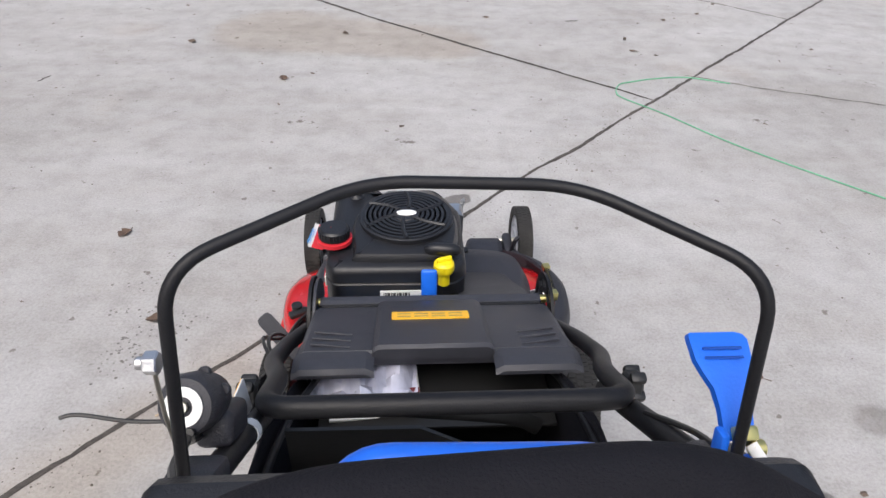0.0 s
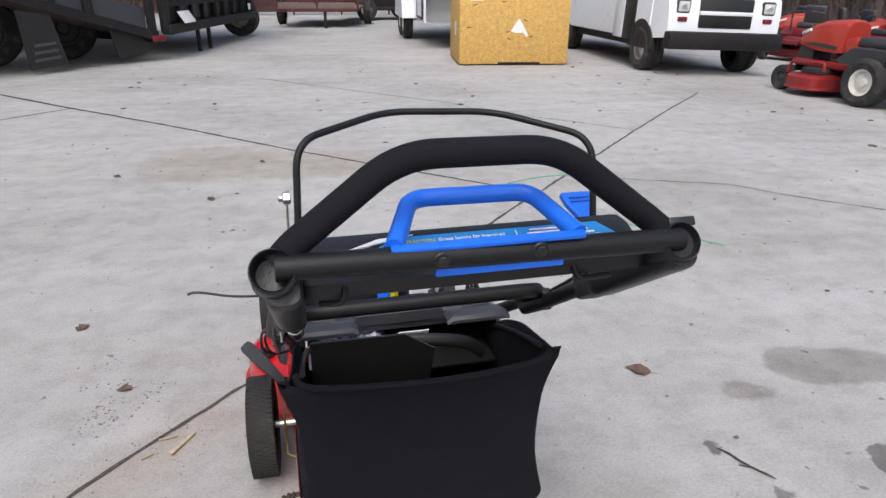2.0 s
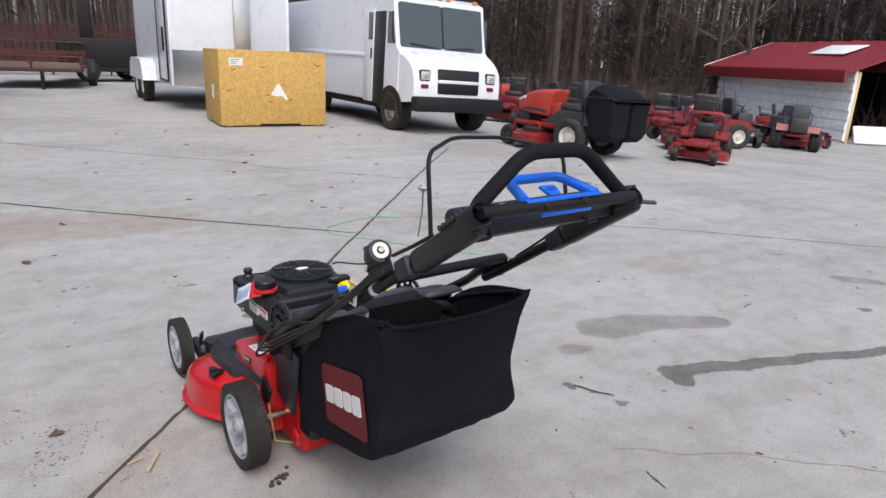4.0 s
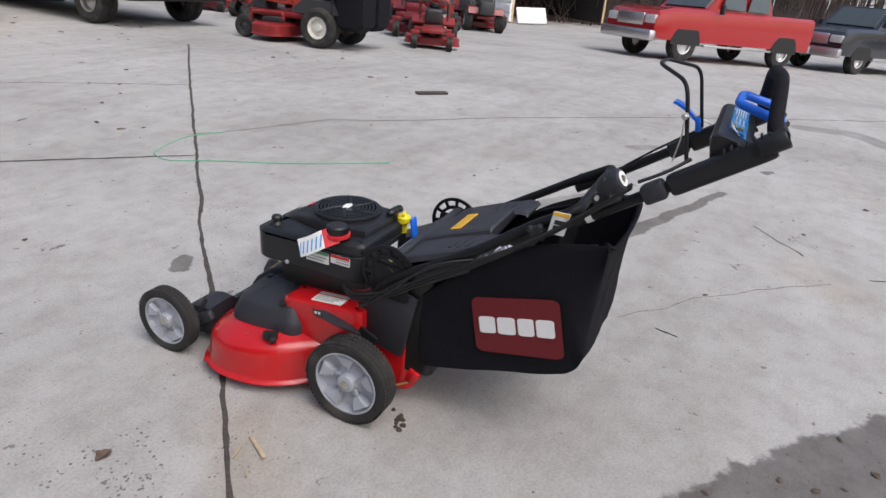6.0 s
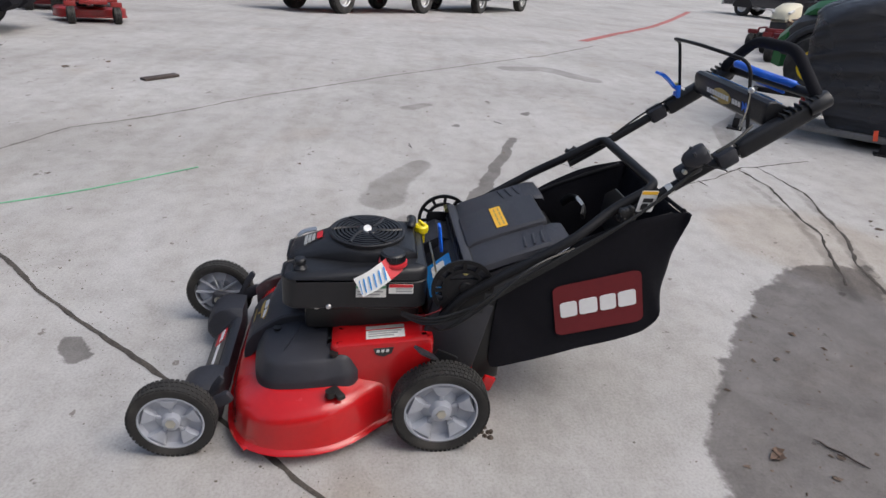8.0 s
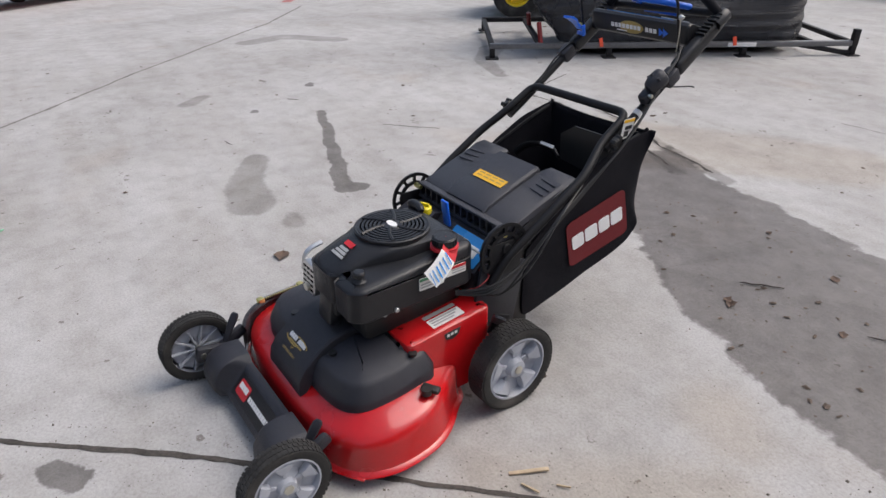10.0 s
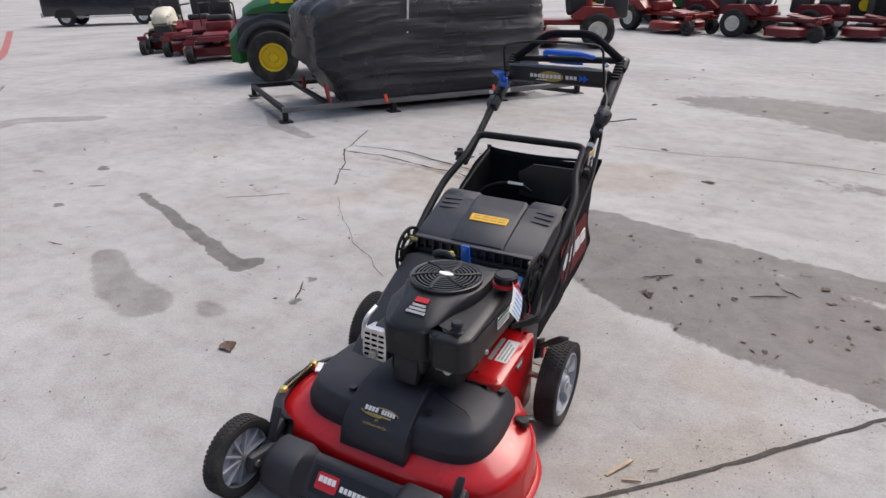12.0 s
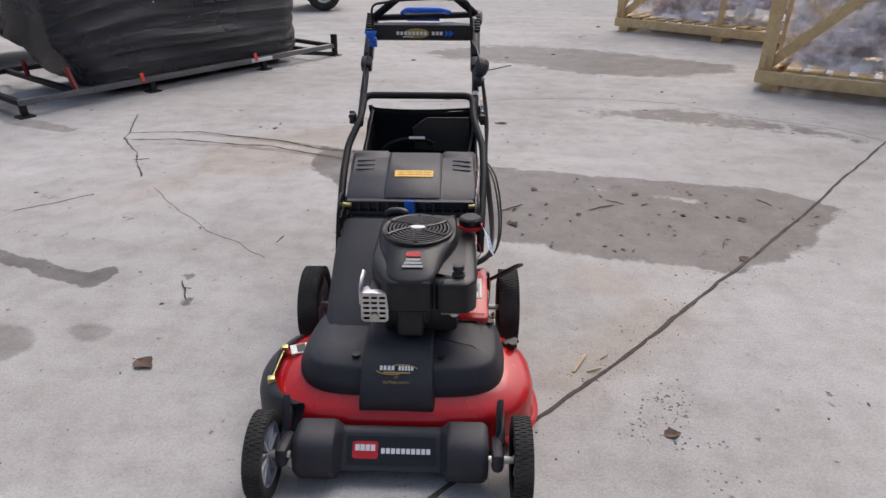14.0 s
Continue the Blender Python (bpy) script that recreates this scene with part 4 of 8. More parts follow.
part("sticker_print", bm, DARKP, MOWER)

# rear discharge hood
def hood_z(y):
    """Height of the hood's top along its length."""
    return float(np.interp(-y, (0.045, 0.058, 0.075, 0.15, 0.275, 0.32), (0.466, 0.474, 0.482, 0.512, 0.556, 0.554)))


def hood_panel(x0, x1, y0, y1, lift, skirt):
    a, b = (x0, y0), (x1, y1)
    rings = []
    for y in [y0] + [y for y in (-0.075, -0.11, -0.15, -0.21, -0.27) if y1 + 0.008 < y < y0 - 0.008] + [y1 + 0.006, y1]:
        e = lift - (0.006 if y in (y0, y1) else 0)
        z = hood_z(y) + e
        rings.append([(x0, y, z - skirt), (x0 + 0.004, y, z - 0.006), (x0 + 0.012, y, z), (x1 - 0.012, y, z), (x1 - 0.004, y, z - 0.006), (x1, y, z - skirt)])
    return loft(rings)


part("discharge_hood", hood_panel(-0.210, 0.212, -0.052, -0.256, 0.0, 0.022), HOODP, MOWER, "black plastic rear discharge hood")
part("hood_ridge", hood_panel(-0.098, 0.088, -0.056, -0.262, 0.014, 0.022), HOODP, MOWER, "raised middle of the hood")
for s in (-1, 1):
    x0, x1 = (-0.210, -0.092) if s < 0 else (0.083, 0.212)
    part("hood_wing", hood_panel(x0, x1, -0.205, -0.302, 0.0008, 0.007), HOODP, MOWER)
    bm = B()
    for i in range(3):
        box((s * 0.16, -0.19 - i * 0.022, hood_z(-0.19 - i * 0.022) + 0.0015), (0.06, 0.006, 0.004), (-21, 0, s * 8), 0.0015, bm=bm)
    part("hood_rib", bm, HOODP, MOWER)
    # flank of the hood down to the bag
    part("hood_flank", loft([[(s * 0.203, -0.055, 0.435), (s * 0.203, -0.27, 0.54), (s * 0.206, -0.25, 0.48), (s * 0.206, -0.05, 0.36)], [(s * 0.195, -0.055, 0.435), (s * 0.195, -0.27, 0.54), (s * 0.198, -0.25, 0.48), (s * 0.198, -0.05, 0.36)]]), HOODP, MOWER)
    # slotted half-round handle brackets
    bm = B()
    ring = []
    for i in range(25):
        a = radians(-40 + 230 * i / 24)
        ring.append((math.cos(a), math.sin(a)))
    for r0, r1 in ((0.044, 0.054), (0.070, 0.080)):
        loft([[(s * xx, -0.030 + r * c, 0.420 + r * sn) for c, sn in ring] for xx, r in ((0.213, r0), (0.213, r1), (0.219, r1), (0.219, r0), (0.213, r0))], bm, caps=False, closed=False)
    for i in range(8):
        a = radians(-38 + 226 * i / 7)
        box((s * 0.216, -0.030 + 0.062 * math.cos(a), 0.420 + 0.062 * math.sin(a)), (0.006, 0.022, 0.009), (math.degrees(a), 0, 0), bm=bm)
    box((s * 0.214, -0.035, 0.395), (0.008, 0.11, 0.10), (0, 0, 0), 0.004, bm=bm)
    disc((s * 0.219, -0.035, 0.425), 0.015, 0.01, "x", 16, 0.002, bm)
    if s < 0:
        part("bracket_plate", slab([(-0.030 + 0.076 * math.cos(a), 0.420 + 0.076 * math.sin(a)) for a in [math.pi * i / 14 for i in range(15)]], [(0.205, 0), (0.210, 0)]), HOODP, MOWER).matrix_local = Matrix(((0, 0, -1, 0), (1, 0, 0, 0), (0, 1, 0, 0), (0, 0, 0, 1)))
    part("handle_bracket", bm, TUBE, MOWER, "black slotted steel handle bracket")
    part("bracket_bolt", disc((s * 0.20, -0.035, 0.462), 0.008, 0.03, "x", 12, 0.002), BRASS, MOWER, "yellow zinc bolt")
part("hinge_channel", box((0, -0.058, 0.451), (0.392, 0.008, 0.046), (0, 0, 0), 0.001), CABLE, MOWER, "dark slotted channel")
for z, h in ((0.4725, 0.007), (0.432, 0.008)):
    part("hood_hinge", box((0, -0.046, z), (0.40, 0.022, h), (0, 0, 0), 0.0015), HOODP, MOWER, "black hinge rail")
for i in range(14):
    part("hinge_tooth", box((-0.192 + i * 0.0295, -0.046, 0.452), (0.0055, 0.02, 0.034)), HOODP, MOWER)
part("hinge_wire", tube([(-0.187, 0.027, 0.415), (0.181, 0.027, 0.411)], 0.0030, 8), ZINC, MOWER, "bright steel hinge wire")
ho, hu, hv = (-0.006, -0.150, hood_z(-0.150) + 0.0150), (1, 0, 0), (0, 1, -0.37)
part("hood_label", plate(ho, hu, hv, rounded_rect(-0.063, -0.0155, 0.063, 0.0155, 0.002, 2)), YLABEL, MOWER, "orange-yellow warning label")
bm = B()
for i in range(4):
    for r in range(2):
        plate(Vector(ho) + Vector((0, 0, 0.0012)), hu, hv, rect(-0.054 + i * 0.028, 0.003 - r * 0.012, -0.054 + i * 0.028 + 0.022, 0.007 - r * 0.012), 0.0006, bm)
part("label_print", bm, GOLDP, MOWER)
# blue mulch lever
bm = box((-0.002, 0.006, 0.458), (0.030, 0.010, 0.082), (-8, 0, 0), 0.005, 3)
part("mulch_lever", bm, BLUE, MOWER, "blue plastic mulching lever")
part("tunnel_ramp", loft([[(x, -0.06, 0.425), (x, -0.02, 0.422), (x, 0.05, 0.362), (x, 0.05, 0.20), (x, -0.06, 0.20)] for x in (-0.188, 0.188)]), BLACK, MOWER, "black sloping front of the discharge tunnel")
sv = Vector((0, -0.07, 0.06)).normalized()
sn = Vector((-1, 0, 0)).cross(sv)
for nm, o, mt in (("lever_sticker", rounded_rect(-0.078, -0.040, 0.078, 0.043, 0.006), BLUELABEL), ("lever_sticker_print", rounded_rect(-0.055, -0.020, 0.004, 0.022, 0.006), PAPER), ("lever_sticker_print", rounded_rect(0.012, -0.018, 0.055, 0.016, 0.006), WHITEP)):
    part(nm, plate(Vector((-0.10, 0.014, 0.3935)) + sn * (0.003 if "print" in nm else 0.0015), (-1, 0, 0), sv, o, 0.001), mt, MOWER, "blue instruction sticker" if mt is BLUELABEL else "")
# rear tunnel
bm = slab(rounded_rect(-0.192, -0.16, 0.192, -0.03, 0.02), [(0.11, -0.01), (0.12, 0), (0.40, 0.0), (0.44, -0.01)])
part("rear_tunnel", bm, CABLE, MOWER, "black rear discharge tunnel")
part("side_baffle", box((-0.205, -0.02, 0.28), (0.012, 0.16, 0.20), (12, 0, 0), 0.005), BLACK, MOWER)
part("side_baffle", box((0.205, -0.02, 0.28), (0.012, 0.16, 0.20), (12, 0, 0), 0.005), BLACK, MOWER)
rings = []
for y, z, w in ((-0.03, 0.425, 0.0), (0.0, 0.432, 0.004), (0.12, 0.370, 0.006), (0.24, 0.295, 0.006), (0.34, 0.245, 0.0), (0.36, 0.225, 0.0)):
    rings.append([(0.06, y, 0.22), (0.218 + w, y, 0.20), (0.216 + w, y, z - 0.03), (0.200 + w, y, z - 0.008), (0.175, y, z), (0.06, y, z)])
part("transmission_cover", loft(rings), BLACK, MOWER, "black sloping cover beside the engine")

# handle: lower tubes with cross bar
def mirror(pts, s):
    return [(s * x, y, z) for x, y, z in pts]


lower = [(0.223, 0.02, 0.33), (0.226, -0.03, 0.40), (0.235, -0.19, 0.505), (0.232, -0.30, 0.575), (0.200, -0.392, 0.640), (0.195, -0.493, 0.701)]
path = [(-x, y, z) for x, y, z in lower] + [(x, y, z) for x, y, z in lower[::-1]]
bm = tube(fillet(path, 0.035, 6), 0.0125, 14)
part("lower_handle", bm, TUBE, MOWER, "black tubular lower handle with cross bar")
for s in (-1, 1):
    up = [(0.205, -0.40, 0.617), (0.205, -0.46, 0.655), (0.205, -0.70, 0.820)]
    part("upper_tube", tube(mirror(up, s), 0.0125, 14), TUBE, MOWER, "black upper handle tube")
    sec = rounded_rect(-0.0175, -0.0235, 0.0175, 0.0235, 0.012, 4)
    rings = []
    for d, k in ((0.0, 0.80), (0.004, 0.95), (0.012, 1.0), (0.185, 1.0), (0.200, 0.97), (0.206, 0.86)):
        cy, cz = -0.672 - d * 0.822, 0.800 + d * 0.570
        rings.append([(s * 0.203 + a * k, cy + b * k * 0.570, cz + b * k * 0.822) for a, b in sec])
    part("handle_sleeve", loft(rings), SHROUD, MOWER, "thick black moulded handle sleeve")
    bm = lathe([(0.019, -0.03), (0.021, -0.01), (0.021, 0.020), (0.019, 0.023), (0.017, 0.018), (0.016, 0.0), (0, -0.004)], (0.200 if s > 0 else -0.210, -0.828 if s > 0 else -0.840, 0.913 if s > 0 else 0.926), Matrix.Rotation(radians(55), 3, "X"), 24)
    part("sleeve_cup", bm, SHROUD, MOWER, "black open end cup")
    bm = B()
    for i in range(7):
        t = i / 6
        box((s * 0.207, -0.757 - 0.070 * t, 0.8905 + 0.0485 * t), (0.030, 0.0045, 0.010), (-35, 0, 0), 0.001, bm=bm)
    part("sleeve_rib", bm, CABLE, MOWER)
    # fold knobs
    bm = disc((s * 0.230, -0.415, 0.640), 0.017, 0.022, "x", 8, 0.004)
    for i in range(4):
        a = i * math.pi / 2 + 0.4
        box((s * 0.233, -0.415 + 0.016 * math.cos(a), 0.640 + 0.016 * math.sin(a)), (0.02, 0.014, 0.014), (math.degrees(a), 0, 0), 0.004, bm=bm)
    part("fold_knob", bm, CABLE, MOWER, "black fold knob")
    part("tube_clamp", box((s * 0.206, -0.645, 0.783), (0.04, 0.05, 0.042), (-34, 0, 0), 0.008), BLACK, MOWER, "black plastic tube clamp")
part("rear_tube", tube([(-0.208, -0.850, 0.937), (0.202, -0.838, 0.924)], 0.0122, 16), TUBE, MOWER, "black rear cross tube")
for s in (-1, 1):
    bm = disc((s * 0.049 - 0.009, -0.859 + 0.002 * s, 0.934), 0.0055, 0.006, "y", 6, 0.001)
    disc((s * 0.049 - 0.009, -0.857 + 0.002 * s, 0.934), 0.008, 0.003, "y", 16, 0.001, bm)
    part("cross_tube_nut", bm, CABLE, MOWER, "dark hex nut")
arch = fillet([(-0.207, -0.838, 0.935), (-0.193, -0.832, 0.949), (-0.090, -0.826, 1.027), (0.068, -0.814, 1.022), (0.180, -0.812, 0.938), (0.196, -0.822, 0.924)], 0.036, 7)
part("hand_grip", tube(arch, 0.0140, 18), FOAM, MOWER, "padded black arched hand grip")
# blue traction assist loop
loop = fillet([(-0.100, -0.843, 0.944), (-0.070, -0.760, 0.963), (0.060, -0.764, 0.963), (0.084, -0.842, 0.942)], 0.02, 6)
part("assist_handle", tube(loop, 0.0095, 14), BLUE, MOWER, "blue plastic assist handle")
bm = box((-0.008, -0.848, 0.944), (0.192, 0.011, 0.006), (8, 0, 0), 0.002)
part("assist_base", bm, BLUE, MOWER)
part("assist_skirt", box((0.003, -0.846, 0.918), (0.13, 0.006, 0.012), (0, 0, 0), 0.002), BLUE, MOWER)
# control console between the tubes
prof = [(-0.806, 0.886), (-0.806, 0.902), (-0.792, 0.910), (-0.752, 0.923), (-0.736, 0.924), (-0.727, 0.918), (-0.724, 0.908), (-0.733, 0.866), (-0.740, 0.860), (-0.752, 0.862)]
rings = []
for x, k in ((-0.186, 0.90), (-0.182, 0.98), (-0.172, 1.0), (0.172, 1.0), (0.182, 0.98), (0.186, 0.90)):
    rings.append([(x, -0.765 + (y + 0.765) * k, 0.884 + (z - 0.89) * k) for y, z in prof])
part("control_console", loft(rings), SHROUD, MOWER, "black control console")
cu, cv = Vector((1, 0, 0)), Vector((0, 0.951, 0.309))
cn = cu.cross(cv)
co = Vector((0.0, -0.772, 0.9117))
part("console_label", plate(co, cu, cv, [(-0.150, -0.018), (0.172, -0.018), (0.146, 0.019), (-0.10, 0.019)], 0.0008), BLUELABEL, MOWER, "blue printed instruction label")


def label_pose(a, b):
    """A spot on the sloping label: a across, b up the slope."""
    return Matrix.Translation(co + cu * a + cv * b + cn * 0.0014) @ Matrix((cu, cv, cn)).transposed().to_4x4()


for i, w in enumerate(("TRACTION", "ASSIST", "HANDLE")):
    letters("label_line", w, 0.0066, label_pose(-0.0765, 0.0065 - i * 0.0085), YELLOW, MOWER)
for i, w in enumerate(("Grasp handle for improved", "control and less effort on", "slopes or uneven terrain.")):
    letters("label_line", w, 0.0068, label_pose(-0.040 + 0.001 * i, 0.0075 - i * 0.0085), WHITEP, MOWER)
lo = co + cn * 0.0014
bm = plate(lo, cu, cv, rect(0.0475, -0.012, 0.0485, 0.014), 0.0004)
for i in range(5):
    plate(lo, cu, cv, rect(0.064 - 0.004 * (i % 2), 0.0115 - i * 0.0055, 0.125 + 0.006 * i, 0.0140 - i * 0.0055), 0.0004, bm)
part("label_print", bm, WHITEP, MOWER)
part("console_slot", tube([co + cu * a + cv * b + cn * 0.001 for a, b in ((-0.128, -0.012), (-0.112, 0.004), (-0.096, 0.012), (-0.088, -0.010))], 0.0035, 8, flat=0.4), CABLE, MOWER)
# white plate paints the bright reflection along the label's left end
part("console_sheen", plate(co + cn * 0.003, cu, cv, [(-0.150, -0.004), (-0.085, 0.014), (-0.066, 0.019), (-0.105, 0.015)], 0.001), WHITEP, MOWER, "painted white sheen on the console label")
# console front: lettering bars
po, pu, pv = (0.0, -0.7270, 0.882), (-1, 0, 0), (0, 0.21, 1)
part("console_badge", plate(po, pu, pv, [(0.048 * math.cos(a) - 0.02, 0.019 * math.sin(a)) for a in [2 * math.pi * i / 20 for i in range(20)]], 0.0008), GOLDP, MOWER, "dull gold oval")
bm = B()
for i in range(12):
    if i == 8:
        continue
    plate((0, -0.7255, 0.882), pu, pv, rect(-0.098 + i * 0.0150, -0.006, -0.098 + i * 0.0150 + 0.011, 0.007), 0.0008, bm)
plate((0, -0.7255, 0.882), pu, pv, rect(-0.075, -0.015, -0.035, -0.012), 0.0008, bm)
part("console_lettering", bm, WHITEP, MOWER, "white lettering bars")
bm = plate((0, -0.7255, 0.882), pu, pv, [(0.088, -0.012), (0.104, 0.0), (0.088, 0.012)], 0.0008)
plate((0, -0.7255, 0.882), pu, pv, [(0.103, -0.013), (0.121, 0.0), (0.103, 0.013)], 0.0008, bm)
part("console_arrow", bm, BLUE, MOWER, "blue arrow print")
part("console_wire", tube(fillet([(0.10, -0.80, 0.893), (0.10, -0.815, 0.878), (0.145, -0.80, 0.872)], 0.012, 4), 0.0035, 8), TUBE, MOWER, "dark bent wire hook")
part("console_wire", tube(fillet([(-0.145, -0.80, 0.895), (-0.145, -0.815, 0.878), (-0.17, -0.80, 0.872)], 0.012, 4), 0.0035, 8), TUBE, MOWER, "dark bent wire hook")

# blade-stop bail
bail = fillet([(-0.189, -0.692, 0.850), (-0.180, -0.660, 1.006), (-0.068, -0.588, 1.021), (0.072, -0.585, 1.015), (0.181, -0.657, 0.992), (0.180, -0.690, 0.850)], 0.032, 8)
part("bail_bar", tube(bail, 0.0043, 12), TUBE, MOWER, "thin black blade control bail")
bm = disc((-0.1955, -0.670, 0.944), 0.0075, 0.009, "x", 6, 0.001)
disc((-0.200, -0.670, 0.944), 0.0042, 0.010, "x", 12, 0.001, bm)
part("bail_nut", bm, ALU, MOWER, "silver hex nut")
bm = tube([(-0.1955, -0.670, 0.942), (-0.197, -0.672, 0.90), (-0.20, -0.665, 0.85)], 0.0016, 8)
part("bail_link", bm, ZINC, MOWER)
# blue presence lever on the right, leaning forward
rings = []
for t, w, dx in ((0, 0.0105, 0.0), (0.25, 0.0115, 0.0), (0.42, 0.0130, -0.001), (0.55, 0.0175, -0.002), (0.68, 0.0205, -0.003), (0.90, 0.0215, -0.003), (0.97, 0.0200, -0.004), (1.0, 0.0165, -0.006)):
    xc, y, z = 0.186 + dx, -0.676 + 0.064 * t, 0.862 + 0.058 * t - 0.016 * t * t * t
    rings.append([(xc - w, y + 0.002, z - 0.003), (xc + w, y + 0.002, z - 0.003), (xc + w, y - 0.002, z + 0.003), (xc - w, y - 0.002, z + 0.003)])
part("blade_lever", loft(rings), BLUE, MOWER, "blue plastic blade engagement lever")
bm = B()
for t in (0.70, 0.80):
    tube([(0.183 + a * 0.014, -0.679 + 0.064 * t, 0.866 + 0.058 * t - 0.016 * t * t * t) for a in (-1, 0, 1)], 0.0011, 5, bm)
box((0.184, -0.640, 0.894), (0.009, 0.004, 0.003), (40, 0, 0), 0.001, bm=bm)
part("lever_rib", bm, mat("dark_blue_plastic", (0.008, 0.07, 0.40), 0.4, vary=0.1, bump=0.05), MOWER, "darker ribs on the lever")
bm = box((0.172, -0.680, 0.856), (0.007, 0.014, 0.036), (-12, 0, 0), 0.003)
box((0.186, -0.684, 0.846), (0.030, 0.010, 0.014), (0, 0, 0), 0.003, bm=bm)
part("blade_lever_base", bm, BLUE, MOWER)
bm = box((0.187, -0.678, 0.872), (0.015, 0.010, 0.012), (35, 0, 0), 0.002)
disc((0.195, -0.684, 0.864), 0.006, 0.010, "x", 14, 0.001, bm)
part("lever_clip", bm, BRASS, MOWER, "yellow zinc clip")
part("lever_strap", tube(smooth_line([(0.190, -0.684, 0.868), (0.196, -0.700, 0.862), (0.205, -0.726, 0.852), (0.207, -0.745, 0.850)], 4), 0.0042, 8, flat=0.4), PAPER, MOWER, "pale plastic strap")

# blade control housing on the left tube
ring_m = Matrix.Rotation(radians(-10), 3, "Z") @ Matrix.Rotation(radians(54), 3, "X")
hb = Vector((-0.2275, -0.5665, 0.794))
bm = lathe([(0, -0.044), (0.012, -0.042), (0.020, -0.034), (0.025, -0.018), (0.0265, 0.0), (0.0255, 0.012), (0.0235, 0.0155), (0.019, 0.0165), (0, 0.0165)], hb, ring_m, 28)
for a in (-0.9, 0.1, 1.1):
    disc(hb + ring_m @ Vector((0.024 * math.sin(a), 0.024 * math.cos(a), -0.012)), 0.006, 0.006, ring_m, 12, 0.001, bm)
box((-0.213, -0.552, 0.752), (0.034, 0.062, 0.034), (-34, 0, 0), 0.009, 3, bm=bm)
part("control_housing", bm, BLACK, MOWER, "round black control housing")
part("housing_bolt", disc((-0.232, -0.535, 0.752), 0.006, 0.012, "x", 6, 0.001), ZINC, MOWER, "zinc clamp bolt")
hc = hb + ring_m @ Vector((0, 0, 0.0168))
part("housing_ring", lathe([(0.0085, 0), (0.0165, 0), (0.017, 0.0015), (0.0085, 0.002)], hc, ring_m, 28), PAPER, MOWER, "white ring sticker")
part("housing_hub", lathe([(0, 0.002), (0.005, 0.002), (0.005, 0.005), (0, 0.005)], hc, ring_m, 16), ZINC, MOWER)
part("cable_tie", tube(smooth_line([(-0.235, -0.57, 0.775), (-0.28, -0.575, 0.782), (-0.32, -0.575, 0.792), (-0.335, -0.578, 0.792)], 4), 0.0018, 6), CABLE, MOWER, "loose black cable tie end")
# tag, sticker and tape on the left tube
part("tube_tag", plate((-0.226, -0.462, 0.672), (-0.1, -1, 0.05), (0, -0.15, 1), rounded_rect(-0.02, -0.028, 0.02, 0.028, 0.003, 2), 0.0008), PAPER, MOWER, "white warning tag with orange stripe")
part("tag_print", plate((-0.2275, -0.465, 0.694), (-0.1, -1, 0.05), (0, -0.15, 1), rect(-0.019, -0.004, 0.019, 0.004), 0.0006), YLABEL, MOWER)
bm = plate((-0.2275, -0.462, 0.668), (-0.1, -1, 0.05), (0, -0.15, 1), rect(-0.012, -0.018, 0.003, -0.002), 0.0006)
plate((-0.2275, -0.462, 0.668), (-0.1, -1, 0.05), (0, -0.15, 1), rect(-0.012, 0.002, 0.012, 0.012), 0.0006, bm)
part("tag_print", bm, DARKP, MOWER)
part("tube_tape", tube([(-0.205, -0.515, 0.693), (-0.205, -0.528, 0.702)], 0.0135, 14), PAPER, MOWER, "white tape on the tube")

# control cables down the left side
for k in range(3):
    o = 0.0045 * (k - 1)
    pts = [(-0.222, -0.60, 0.79 + o), (-0.235 - 0.003 * k, -0.50, 0.695 + o), (-0.242 - 0.004 * k, -0.40, 0.615 + o), (-0.246, -0.28, 0.53 + o * 1.5), (-0.25 - 0.004 * k, -0.16, 0.455 + 2 * o), (-0.258 - 0.004 * k, -0.05, 0.385 + 2 * o), (-0.255, 0.05, 0.345 + 2 * o), (-0.20, 0.12, 0.335 + o)]
    part("control_cable", tube(smooth_line(pts, 7), 0.0036, 7), CABLE, MOWER, "black control cable")
for k in range(2):
    pts = [(-0.225, -0.30, 0.54), (-0.266 - 0.008 * k, -0.18, 0.50 + 0.008 * k), (-0.284 - 0.008 * k, -0.06, 0.41 - 0.012 * k), (-0.27, 0.02, 0.33), (-0.21, 0.06, 0.32)]
    part("control_cable", tube(smooth_line(pts, 8), 0.003, 6), CABLE, MOWER, "black looped cable")
part("control_cable", tube(smooth_line([(-0.22, -0.61, 0.80), (-0.21, -0.66, 0.83), (-0.19, -0.70, 0.86)], 6), 0.004, 7), CABLE, MOWER)
part("control_cable", tube(smooth_line([(0.20, -0.52, 0.71), (0.208, -0.60, 0.775), (0.19, -0.69, 0.845)], 6), 0.003, 7), CABLE, MOWER)
part("spark_lead", tube(smooth_line([(-0.20, 0.09, 0.33), (-0.225, 0.06, 0.345), (-0.215, 0.02, 0.36), (-0.18, 0.04, 0.37)], 6), 0.0018, 7), MAROON, MOWER, "thin red lead")

# ---- grass bag ----
BAG = thing("grass_bag", pose(0.075, 0.941, 0, 0, 0, 2.5), "black fabric rear grass bag hanging open on the mower", "grass bag")
side_path = smooth_line([(0, -0.575, 0.632), (0, -0.566, 0.52), (0, -0.560, 0.42), (0, -0.562, 0.345), (0, -0.546, 0.300), (0, -0.49, 0.267), (0, -0.32, 0.214), (0, -0.16, 0.164), (0, -0.128, 0.175), (0, -0.125, 0.26), (0, -0.13, 0.38)], 5)
NP = len(side_path)


